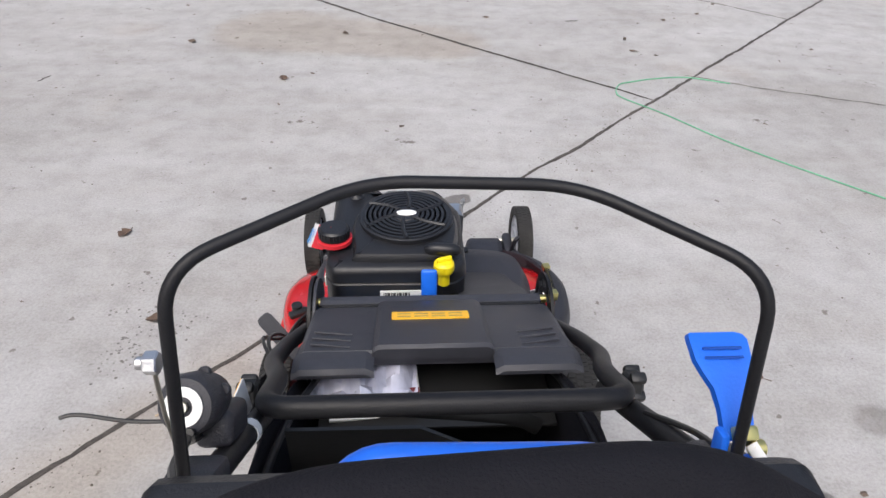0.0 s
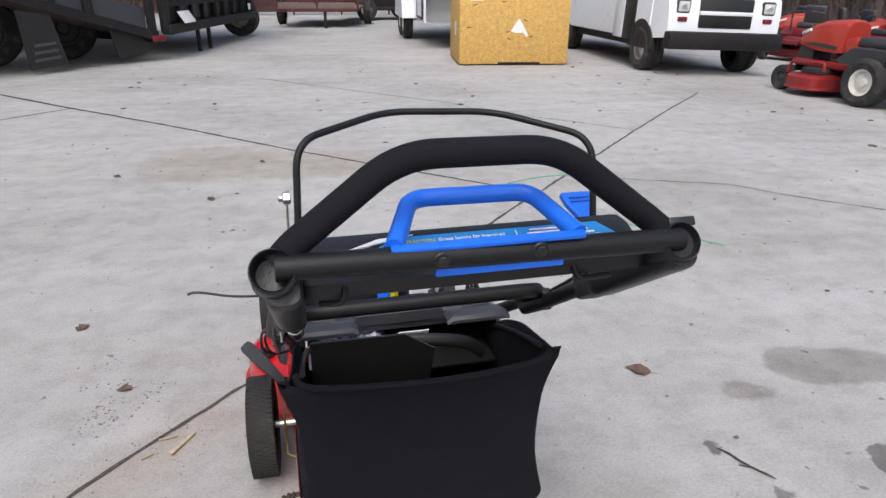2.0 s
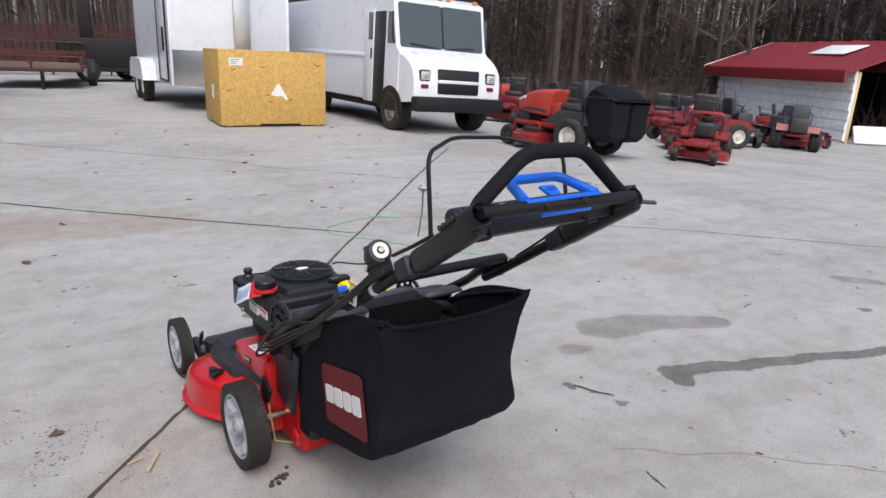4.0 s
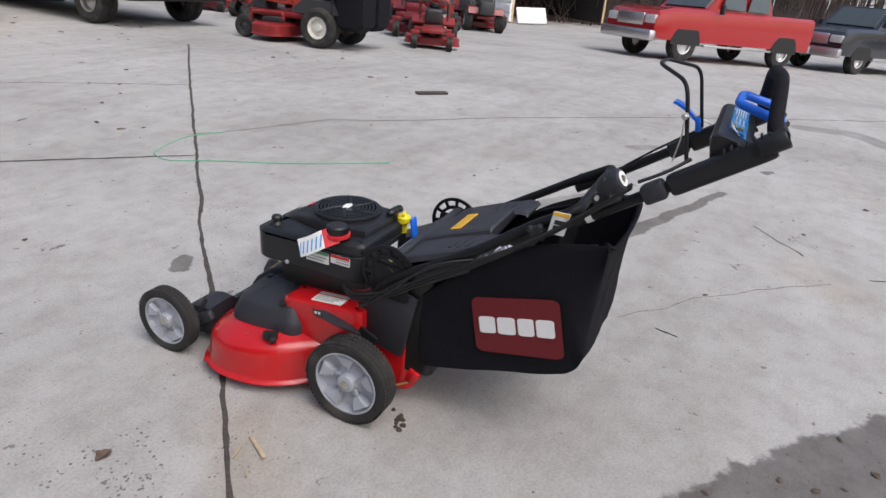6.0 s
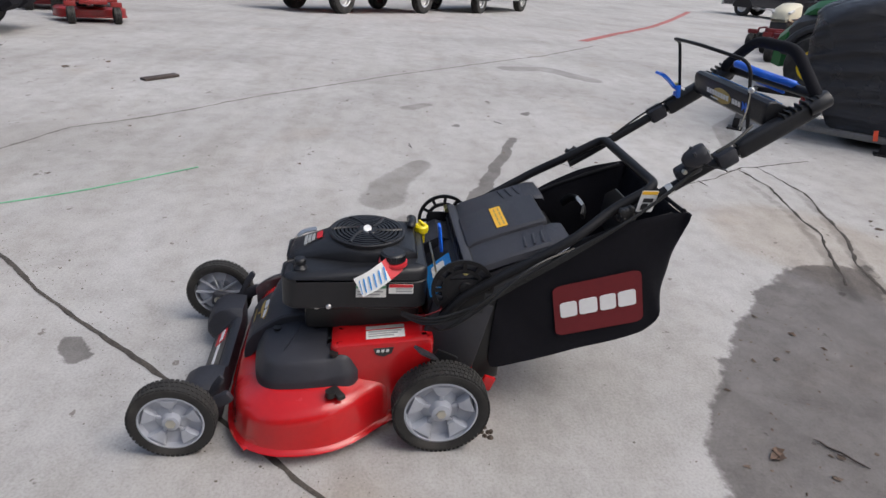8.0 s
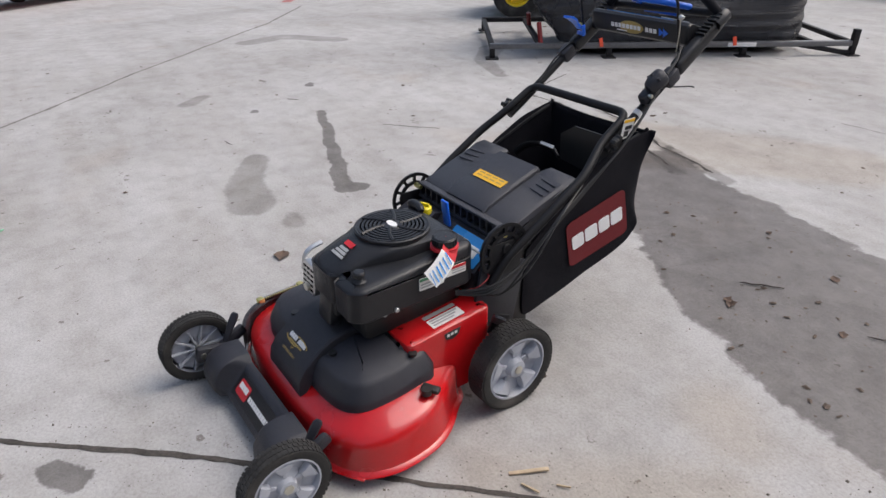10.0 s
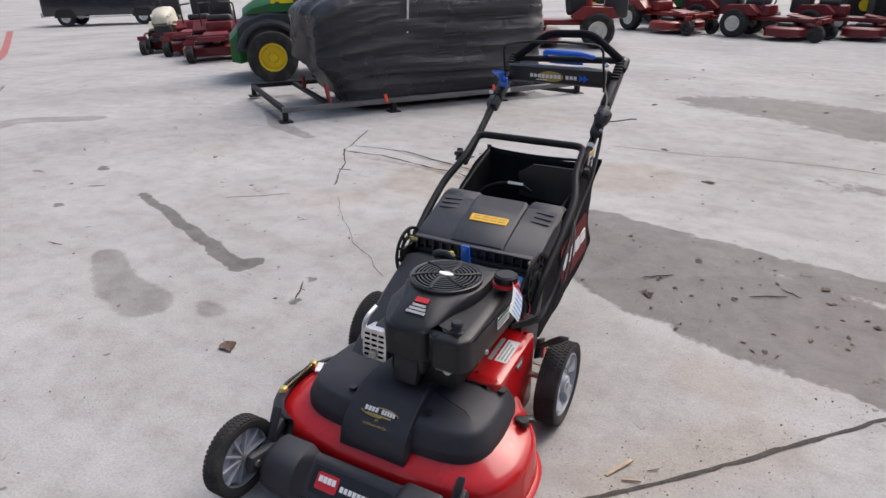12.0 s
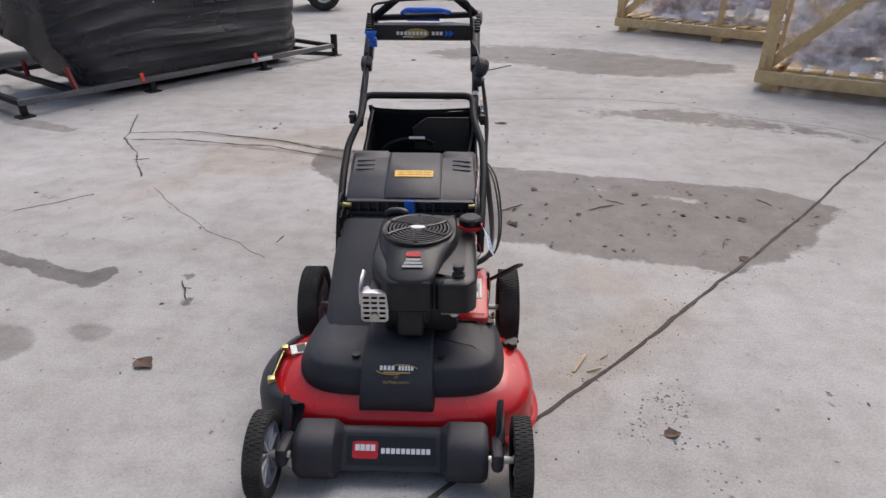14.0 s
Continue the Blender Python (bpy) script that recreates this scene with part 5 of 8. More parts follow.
def bag_half(y, s=-1):
    """Half width: the left side bulges more than the right."""
    return 0.196 + 0.055 * max(0, -0.20 - y) if s < 0 else 0.184 - 0.01 * max(0, -0.20 - y)


def bag_point(i, s):
    """s runs from -1 (left) to 1 (right) along the strip."""
    p = side_path[i]
    f = i / (NP - 1)
    w = bag_half(p.y, s)
    ear = 0.018 * math.exp(-(f / 0.05) ** 2) + 0.007 * math.exp(-((f - 0.30) / 0.05) ** 2)
    edge = abs(s) ** 6
    pinch = -0.012 * math.sin(math.pi * min(1, f / 0.3)) * edge if f < 0.3 else 0
    sag = 0.006 * noise.noise((s * 2.2, f * 7, 1.3)) + 0.004 * noise.noise((s * 6, f * 15, 4.0))
    bow = (1 - s * s) * (0.012 if f < 0.32 else -0.004)
    q = Vector((s * (w + ear * edge + pinch), p.y - (bow if f < 0.32 else 0) - ear * edge * 0.5, p.z))
    if f >= 0.32:
        q.z += bow
    q.z += (0.010 * edge - 0.014 * (1 - edge)) * math.exp(-(f / 0.04) ** 2)
    n = Vector((0, -1, 0)) if f < 0.32 else Vector((0, 0, -1))
    return q + n * sag


bm = B()
NS = 24
strip = [[bm.verts.new(bag_point(i, -1 + 2 * j / NS)) for j in range(NS + 1)] for i in range(NP)]
for i in range(NP - 1):
    for j in range(NS):
        bm.faces.new((strip[i][j], strip[i][j + 1], strip[i + 1][j + 1], strip[i + 1][j]))
for col, s in ((0, -1), (NS, 1)):
    edge = [strip[i][col] for i in range(NP)]
    K = 9
    a, b = edge[0].co.copy(), edge[-1].co.copy()
    cols = [edge]
    for k in range(1, K + 1):
        row = []
        for i in range(NP):
            f = i / (NP - 1)
            topp = a.lerp(b, f) + Vector((0, 0, 0.060 * math.sin(math.pi * f)))
            co_ = edge[i].co.lerp(topp, k / K)
            w = bag_half(co_.y, s)
            puff = 0.007 * noise.noise((co_.y * 9, co_.z * 9, s * 3)) * min(1, k / 2)
            co_.x = s * (w + puff + (abs(edge[i].co.x) - bag_half(edge[i].co.y, s)) * (1 - k / K) ** 3)
            row.append(bm.verts.new(co_))
        cols.append(row)
    for r0, r1 in zip(cols, cols[1:]):
        for i in range(NP - 1):
            bm.faces.new((r0[i], r0[i + 1], r1[i + 1], r1[i]))
bmesh.ops.remove_doubles(bm, verts=bm.verts, dist=0.0004)
body = part("bag_body", bm, FABRIC, BAG, "black woven fabric", sharp=60)
md = body.modifiers.new("cloth_thickness", "SOLIDIFY")
md.thickness, md.offset = 0.003, -1
# hem round the opening and frame
hem = [(-0.210, -0.570, 0.644), (-0.18, -0.588, 0.628), (0.0, -0.594, 0.618), (0.15, -0.588, 0.624), (0.182, -0.576, 0.634)]
part("bag_hem", tube(smooth_line(hem, 6), 0.0055, 8), FABRIC, BAG, "rolled fabric hem")
for s in (-1, 1):
    part("bag_frame", tube(smooth_line([(s * (0.200 if s < 0 else 0.176), -0.55, 0.63), (s * (0.196 if s < 0 else 0.178), -0.42, 0.582), (s * 0.180, -0.28, 0.515), (s * 0.180, -0.14, 0.40)], 6), 0.005, 8), TUBE, BAG, "black wire bag frame")
panel = [(0.022, 0.592), (-0.03, 0.628), (-0.184, 0.630), (-0.188, 0.50), (0.012, 0.515)]
part("inner_panel", loft([[(x, y0 - 0.10 * (z - 0.5), z) for x, z in panel] for y0 in (-0.447, -0.452)]), CABLE, BAG, "stiff black inner panel")
arc = smooth_line([(0.135, -0.375, 0.515), (0.10, -0.385, 0.548), (0.045, -0.39, 0.565), (-0.02, -0.385, 0.568), (-0.06, -0.37, 0.556)], 5)
part("bag_handle", tube(arc, 0.012, 10, flat=0.4), CABLE, BAG, "black curved bag handle")
part("handle_label", plate((0.0, -0.3775, 0.5785), (-1, 0, 0), (0, -0.5, 1), rect(-0.028, -0.0045, 0.028, 0.0045)), PAPER, BAG, "small white label")
# logo patch on the left side
def side_x(y):
    return -(bag_half(y) + 0.0085)


PATCH = [(-0.266, 0.418), (-0.490, 0.482), (-0.528, 0.328), (-0.298, 0.270)]


def patch_pt(a, b):
    """a: 0 front to 1 rear, b: 0 bottom to 1 top of the patch."""
    tl, tr, br, bl = [Vector((0, *c)) for c in PATCH]
    p = bl.lerp(br, a).lerp(tl.lerp(tr, a), b)
    return p


def patch(outline, lift):
    bm = B()
    rings = []
    for h in (0.0, 0.0016):
        rings.append([Vector((side_x(p.y) - lift - h, p.y, p.z)) for p in (patch_pt(a, b) for a, b in outline)])
    return loft(rings, bm)


part("bag_logo", patch(rounded_rect(0, 0, 1, 1, 0.10), 0.0), MAROON, BAG, "dark red rounded logo patch")
bm = B()
for i, (a0, a1) in enumerate(((0.07, 0.26), (0.285, 0.49), (0.52, 0.70), (0.725, 0.925))):
    merge(bm, patch(rounded_rect(a0, 0.36, a1, 0.66, 0.04, 3), 0.0018))
part("logo_lettering", bm, WHITEP, BAG, "four white blocks")
# clear bag of papers lying in the opening
KIT = thing("document_bag", pose(0.075, 0.941, 0, 0, 0, 2.5), "clear plastic bag of white papers lying in the bag opening", "plastic bag")
bm = B()
rows = []
for i in range(25):
    rows.append([bm.verts.new((-0.19 + 0.16 * i / 24 + 0.004 * noise.noise((i * 0.3, j * 0.5, 2)), -0.195 - 0.125 * j / 10, 0.502 - 0.012 * j / 10 + 0.030 * noise.noise((i * 0.28, j * 0.5, 7)) + 0.012 * noise.noise((i * 0.8, j * 1.1, 3)) + 0.014 * math.sin(i / 24 * math.pi))) for j in range(11)])
for r0, r1 in zip(rows, rows[1:]):
    for j in range(10):
        bm.faces.new((r0[j], r0[j + 1], r1[j + 1], r1[j]))
part("polythene", bm, PLASTICBAG, KIT, "crumpled clear polythene")
part("leaflet", box((-0.095, -0.27, 0.478), (0.14, 0.09, 0.006), (12, 6, 8), 0.001), PAPER, KIT, "white leaflet")
part("leaflet", box((-0.05, -0.285, 0.482), (0.05, 0.03, 0.005), (12, 6, 8), 0.001), MAROON, KIT, "dark red leaflet")
part("bag_tray", box((0.0, -0.24, 0.463), (0.35, 0.19, 0.006), (-4, 0, 0), 0.001), CABLE, BAG, "black inner flap of the bag")
# ---- the yard round the mower ----
OSB = mat("osb_board", (0.56, 0.35, 0.10), 0.75, vary=0.3, fine=45, coarse=18, bump=0.5, bump_scale=60, dirt=(0.30, 0.15, 0.035), dirt_amt=0.5)
VANW = mat("white_vehicle_paint", (0.75, 0.775, 0.82), 0.3, vary=0.04, bump=0.02, coat=0.3, dirt=(0.6, 0.6, 0.58), dirt_amt=0.3)
DARKSTEEL = mat("black_painted_steel", (0.012, 0.011, 0.012), 0.6, vary=0.3, spec=0.3, bump=0.1, dirt=(0.04, 0.028, 0.025), dirt_amt=0.3)
RUSTRED = mat("rusty_red_steel", (0.075, 0.018, 0.015), 0.6, vary=0.3, bump=0.2, dirt=(0.10, 0.05, 0.03), dirt_amt=0.6)
DARKGLASS = mat("dark_window_glass", (0.055, 0.07, 0.075), 0.08, vary=0.1, bump=0.0, spec=0.8)
LAMP = mat("headlamp_glass", (0.55, 0.56, 0.55), 0.12, vary=0.15, bump=0.0, coat=0.6)
AMBER = mat("amber_lens", (0.65, 0.22, 0.02), 0.25, vary=0.1, bump=0.0)
TAILRED = mat("red_lens", (0.50, 0.03, 0.02), 0.2, vary=0.1, bump=0.0)
ORANGE = mat("orange_machine_paint", (0.36, 0.032, 0.016), 0.38, vary=0.12, bump=0.03, coat=0.3)
MRED = mat("red_machine_paint", (0.23, 0.012, 0.012), 0.38, vary=0.15, bump=0.03, coat=0.2, dirt=(0.2, 0.04, 0.03), dirt_amt=0.3)
DRED = mat("dark_red_machine_paint", (0.15, 0.010, 0.015), 0.4, vary=0.15, bump=0.03)
GREEN = mat("green_machine_paint", (0.010, 0.12, 0.028), 0.4, vary=0.15, bump=0.03)
CREAM = mat("cream_machine_paint", (0.62, 0.58, 0.44), 0.45, vary=0.1, bump=0.03)
YRIM = mat("yellow_wheel_paint", (0.75, 0.52, 0.01), 0.4, vary=0.12, bump=0.05)
WRIM = mat("white_wheel_paint", (0.66, 0.64, 0.58), 0.45, vary=0.12, bump=0.05, dirt=(0.3, 0.27, 0.22), dirt_amt=0.4)
VINYL = mat("black_seat_vinyl", (0.034, 0.034, 0.037), 0.5, vary=0.2, bump=0.2)
PINE = mat("pale_crate_timber", (0.66, 0.50, 0.27), 0.75, vary=0.18, fine=30, coarse=6, bump=0.3, bump_scale=80, dirt=(0.42, 0.28, 0.13), dirt_amt=0.4)
FILM = mat("black_stretch_film", (0.012, 0.012, 0.016), 0.26, vary=0.4, fine=20, bump=1.0, bump_scale=1.0, spec=0.7)
# the film is pulled tight along the bundle: its wrinkles run lengthwise
for nd in list(FILM.node_tree.nodes):
    if nd.bl_idname == "ShaderNodeBump":
        nd.inputs["Distance"].default_value = 0.020
        folds = nd.inputs["Height"].links[0].from_node
        stretch = FILM.node_tree.nodes.new("ShaderNodeMapping")
        stretch.inputs["Scale"].default_value = (22, 1.3, 34)
        stretch.inputs["Rotation"].default_value = (radians(3), 0, 0)
        FILM.node_tree.links.new(folds.inputs["Vector"].links[0].from_socket, stretch.inputs[0])
        FILM.node_tree.links.new(stretch.outputs[0], folds.inputs["Vector"])
        folds.inputs["Detail"].default_value, folds.inputs["Roughness"].default_value = 7, 0.68
CLEARFILM = mat("cloudy_clear_film", (0.55, 0.53, 0.55), 0.22, vary=0.35, fine=12, coarse=5, bump=0.5, bump_scale=18)
SHEDW = mat("dented_white_sheet_metal", (0.80, 0.81, 0.83), 0.5, vary=0.12, bump=0.3, bump_scale=6, dirt=(0.4, 0.4, 0.4), dirt_amt=0.4)
SHEDR = mat("red_roof_metal", (0.22, 0.02, 0.025), 0.45, vary=0.2, bump=0.2, bump_scale=8)
BLUEWALL = mat("blue_grey_wall_metal", (0.20, 0.25, 0.36), 0.55, vary=0.08, bump=0.05)
BARK = mat("grey_brown_bark", (0.060, 0.047, 0.042), 0.95, vary=0.4, fine=18, coarse=3, bump=0.7, bump_scale=40)
TWIG = mat("bare_twigs", (0.105, 0.080, 0.074), 0.95, vary=0.35, fine=8, coarse=1.2, bump=0.0)
NEEDLE = mat("dark_evergreen", (0.062, 0.050, 0.042), 0.9, vary=0.5, fine=6, coarse=1.0, bump=0.0)
LEAFLIT = mat("dead_leaf", (0.105, 0.068, 0.048), 0.85, vary=0.4, fine=40, coarse=9, bump=0.2)
NET = mat("orange_red_netting", (0.055, 0.013, 0.010), 0.8, vary=0.35, bump=0.0)
GALV = mat("dull_grey_steel", (0.052, 0.054, 0.064), 0.6, vary=0.25, bump=0.15, bump_scale=80)
PLANK = mat("weathered_deck_board", (0.16, 0.115, 0.105), 0.8, vary=0.2, bump=0.3)


def vehicle_wheel(parent, x, y, r, w, rim_mat, side, name="wheel", z=None, dish=0.55):
    wl = new(name)
    wl.parent = parent
    wl.location = (x, y, r if z is None else z)
    h = w / 2
    ri = r * dish
    bm = lathe([(ri, -h * 0.85), (r * 0.8, -h), (r * 0.95, -h * 0.85), (r, -h * 0.6), (r, -h * 0.28), (r * 0.95, -h * 0.24), (r * 0.95, -h * 0.1), (r, -h * 0.06), (r, h * 0.06), (r * 0.95, h * 0.1), (r * 0.95, h * 0.24), (r, h * 0.28), (r, h * 0.6), (r * 0.95, h * 0.85), (r * 0.8, h), (ri, h * 0.85)], axis="x", seg=28)
    part("tyre", bm, RUBBER, wl)
    bm = lathe([(ri, -h * 0.8), (ri, side * h * 0.82), (ri * 0.88, side * h * 0.75), (ri * 0.8, side * h * 0.35), (ri * 0.4, side * h * 0.45), (ri * 0.3, side * h * 0.7), (0, side * h * 0.7)], axis="x", seg=24)
    part("rim", bm, rim_mat, wl)
    return wl


# plywood crate
def osb_crate(m):
    t = thing("shipping_crate", m, "large yellowish chipboard shipping crate on the concrete", "crate")
    W, D, H = 1.58, 1.18, 1.07
    part("front_board", box((0, -D / 2, H / 2 + 0.01), (W, 0.02, H - 0.02), (0, 0, 0), 0.004), OSB, t)
    part("back_board", box((0, D / 2, H / 2 + 0.01), (W, 0.02, H - 0.02), (0, 0, 0), 0.004), OSB, t)
    for s in (-1, 1):
        part("end_board", box((s * (W / 2 - 0.01), 0, H / 2 + 0.01), (0.02, D - 0.025, H - 0.02), (0, 0, 0), 0.004), OSB, t)
        part("skid", box((s * (W / 2 - 0.12), 0, 0.05), (0.09, D - 0.06, 0.1), (0, 0, 0), 0.005), PINE, t)
    part("lid", box((0, 0, H + 0.008), (W + 0.008, D + 0.008, 0.02), (0, 0, 0), 0.004), OSB, t)
    # dark bar on the board paints the shade of a gap at the bottom
    part("bottom_gap_shade", box((0.08, -D / 2 - 0.002, 0.03), (0.62, 0.03, 0.03), (0, 0, 0), 0.004), DARKSTEEL, t)
    part("paper_label", plate((-0.55, -D / 2 - 0.013, 0.93), (1, 0, 0), (0, 0, 1), rect(-0.1, -0.055, 0.1, 0.055)), PAPER, t, "white shipping label")
    for i in range(3):
        part("label_print", plate((-0.55, -D / 2 - 0.016, 0.96 - i * 0.03), (1, 0, 0), (0, 0, 1), rect(-0.07, -0.008, 0.06 - i * 0.03, 0.006)), GREYP, t)
    part("torn_paper", plate((0.07, -D / 2 - 0.013, 0.50), (1, 0, 0), (0, 0, 1), [(-0.13, -0.03), (-0.04, -0.055), (0.05, -0.05), (0.10, -0.11), (0.13, -0.09), (0.05, 0.05), (-0.01, 0.14), (-0.04, 0.11)]), PAPER, t, "torn white paper")
    part("paper_label", plate((-W / 2 - 0.003, -0.1, 0.48), (0, -1, 0), (0, 0, 1), rect(-0.09, -0.1, 0.09, 0.1)), PAPER, t)
    rr = random.Random(2)
    for i in range(9):
        part("chip_mark", plate((rr.uniform(-0.7, 0.7), -D / 2 - 0.0125, rr.uniform(0.15, 0.95)), (1, 0, rr.uniform(-0.6, 0.6)), (0, 0, 1), rect(-0.03, -0.006, 0.03, 0.006)), RUSTRED, t)


osb_crate(stand(2.80, 9.50, -5))


def step_van(m):
    t = thing("step_van", m, "white step van with an open side door", "van")
    K, KZ, KX = 0.77, 0.735, 0.80
    bodyp = [(-6.2, 0.55), (-6.2, 2.68), (-6.1, 2.8), (-0.25, 2.8), (-0.05, 2.72), (0.18, 1.72), (0.30, 1.62), (0.30, 0.62), (-0.2, 0.55)]
    rings = []
    for x, k in ((-1.05, 0.97), (-1.02, 0.992), (-0.95, 1.0), (0.95, 1.0), (1.02, 0.992), (1.05, 0.97)):
        rings.append([(x * KX, (y * k - 0.07 * (1 - k)) * K, (1.65 + (z - 1.65) * k) * KZ) for y, z in bodyp])
    part("body", loft(rings), VANW, t, "white box body")
    nose = []
    for y, zt, zb, hw in ((0.22, 1.68, 0.62, 1.035), (0.45, 1.62, 0.62, 1.03), (0.66, 1.50, 0.64, 1.015), (0.77, 1.38, 0.66, 1.005), (0.82, 1.20, 0.68, 1.0), (0.85, 0.78, 0.72, 0.99)):
        nose.append([(x * KX, y * K, z * KZ) for x, z in ((-hw, zb), (hw, zb), (hw, zt - 0.08), (hw - 0.07, zt), (-hw + 0.07, zt), (-hw, zt - 0.08))])
    part("hood", loft(nose), VANW, t, "short white hood")
    # windscreen halves
    for s in (-1, 1):
        o = Vector((s * 0.487 * KX, 0.085 * K, 2.17 * KZ))
        part("windscreen", plate(o, (1, 0, 0), (0, -0.23, 1.0), rounded_rect(-0.475 * KX, -0.44 * K, 0.475 * KX, 0.43 * K, 0.04), 0.012), DARKGLASS, t, "dark windscreen pane")
        part("wiper", tube([(s * 0.15 * KX, 0.21 * K, 1.75 * KZ), (s * 0.75 * KX, 0.20 * K, 1.80 * KZ)], 0.012, 6), CABLE, t)
        part("headlamp", box((s * 0.76 * KX, 0.82 * K, 1.18 * KZ), (0.20 * K, 0.06, 0.18 * KZ), (0, 0, 0), 0.02), LAMP, t, "square headlamp")
        part("headlamp_lens", disc((s * 0.76 * KX, 0.845 * K, 1.18 * KZ), 0.055 * K, 0.03, "y", 20, 0.008), ALU, t, "silver reflector")
        part("headlamp_frame", box((s * 0.76 * KX, 0.81 * K, 1.18 * KZ), (0.26 * K, 0.05, 0.24 * KZ), (0, 0, 0), 0.03), CABLE, t, "dark headlamp surround")
        part("indicator", box((s * 0.76 * KX, 0.825 * K, 0.97 * KZ), (0.17 * K, 0.05, 0.08 * KZ), (0, 0, 0), 0.01), MAROON, t)
        part("front_flank_window", plate((s * 1.053 * KX, -0.02 * K, 2.1 * KZ), (0, s * 1, 0), (0, 0, 1), [(-0.16 * K, -0.32 * KZ), (0.14 * K, -0.32 * KZ), (0.0, 0.3 * KZ), (-0.16 * K, 0.3 * KZ)], 0.01), DARKGLASS, t)
        vehicle_wheel(t, s * 0.715, 0.0, 0.30, 0.28, ALU, s)
        vehicle_wheel(t, s * 0.715, -3.05, 0.30, 0.28, ALU, s)
        bm = B()
        ring = [(math.cos(a), math.sin(a)) for a in [math.pi * i / 12 for i in range(13)]]
        loft([[(s * 1.056 * KX, 0.37 * c, 0.30 + 0.38 * sn) for c, sn in ring], [(s * 0.99 * KX, 0.37 * c, 0.30 + 0.38 * sn) for c, sn in ring]], bm, caps=True)
        part("wheel_arch", bm, CABLE, t)
        part("mirror_arm", tube([(s * 1.02 * KX, 0.1 * K, 1.75 * KZ), (s * 1.12 * KX, 0.12 * K, 1.9 * KZ), (s * 1.12 * KX, 0.12 * K, 2.4 * KZ)], 0.012, 6), CABLE, t)
    part("windscreen_post", box((0, 0.10 * K, 2.17 * KZ), (0.03, 0.02, 0.85 * KZ), (13, 0, 0), 0.004), CABLE, t)
    part("grille", box((0, 0.825 * K, 1.08 * KZ), (0.98 * K, 0.06, 0.5 * KZ), (2, 0, 0), 0.02), CABLE, t, "black grille")
    part("grille_bar", box((0, 0.85 * K, 1.08 * KZ), (0.98 * K, 0.05, 0.05), (0, 0, 0), 0.01), VANW, t, "white grille bar")
    part("front_bumper", box((0, 0.90 * K, 0.62 * KZ), (2.04 * KX, 0.18, 0.30 * KZ), (0, 0, 0), 0.03), DARKSTEEL, t, "black steel front bumper")
    part("skirt", box((0, -3.0 * K, 0.50 * KZ), (1.9 * K, 5.9 * K, 0.2 * KZ), (0, 0, 0), 0.02), DARKSTEEL, t)
    # open door and trim on the right side; a black slab paints the doorway's shade
    part("doorway", box((1.045 * KX, -0.52 * K, 1.47 * KZ), (0.05, 0.46 * K, 1.9 * KZ), (0, 0, 0), 0.01), CABLE, t, "black slab painted as the shaded open doorway")
    part("sliding_door", box((1.075 * KX, -0.93 * K, 1.5 * KZ), (0.03, 0.40 * K, 1.94 * KZ), (0, 0, 0), 0.01), VANW, t, "white sliding door pushed open")
    part("door_window", box((1.098 * KX, -0.86 * K, 2.12 * KZ), (0.012, 0.18 * K, 0.56 * KZ), (0, 0, 0), 0.004), DARKGLASS, t, "dark door window")
    part("door_handle", box((1.10 * KX, -0.80 * K, 1.55 * KZ), (0.02, 0.035, 0.16), (0, 0, 0), 0.006), CABLE, t, "black door handle")
    part("side_rub_rail", box((1.06 * KX, -3.0 * K, 1.52 * KZ), (0.03, 3.7 * K, 0.06), (0, 0, 0), 0.01), VANW, t)
    part("side_rub_rail", box((-1.06 * KX, -2.5 * K, 1.52 * KZ), (0.03, 4.6 * K, 0.06), (0, 0, 0), 0.01), VANW, t)
    for x in (-0.85, -0.2, 0.0, 0.2, 0.85):
        part("marker_lamp", box((x * KX, -0.08 * K, 2.77 * KZ), (0.11 * K, 0.04, 0.045), (20, 0, 0), 0.008), AMBER, t)


step_van(stand(5.22, 8.33, 179))


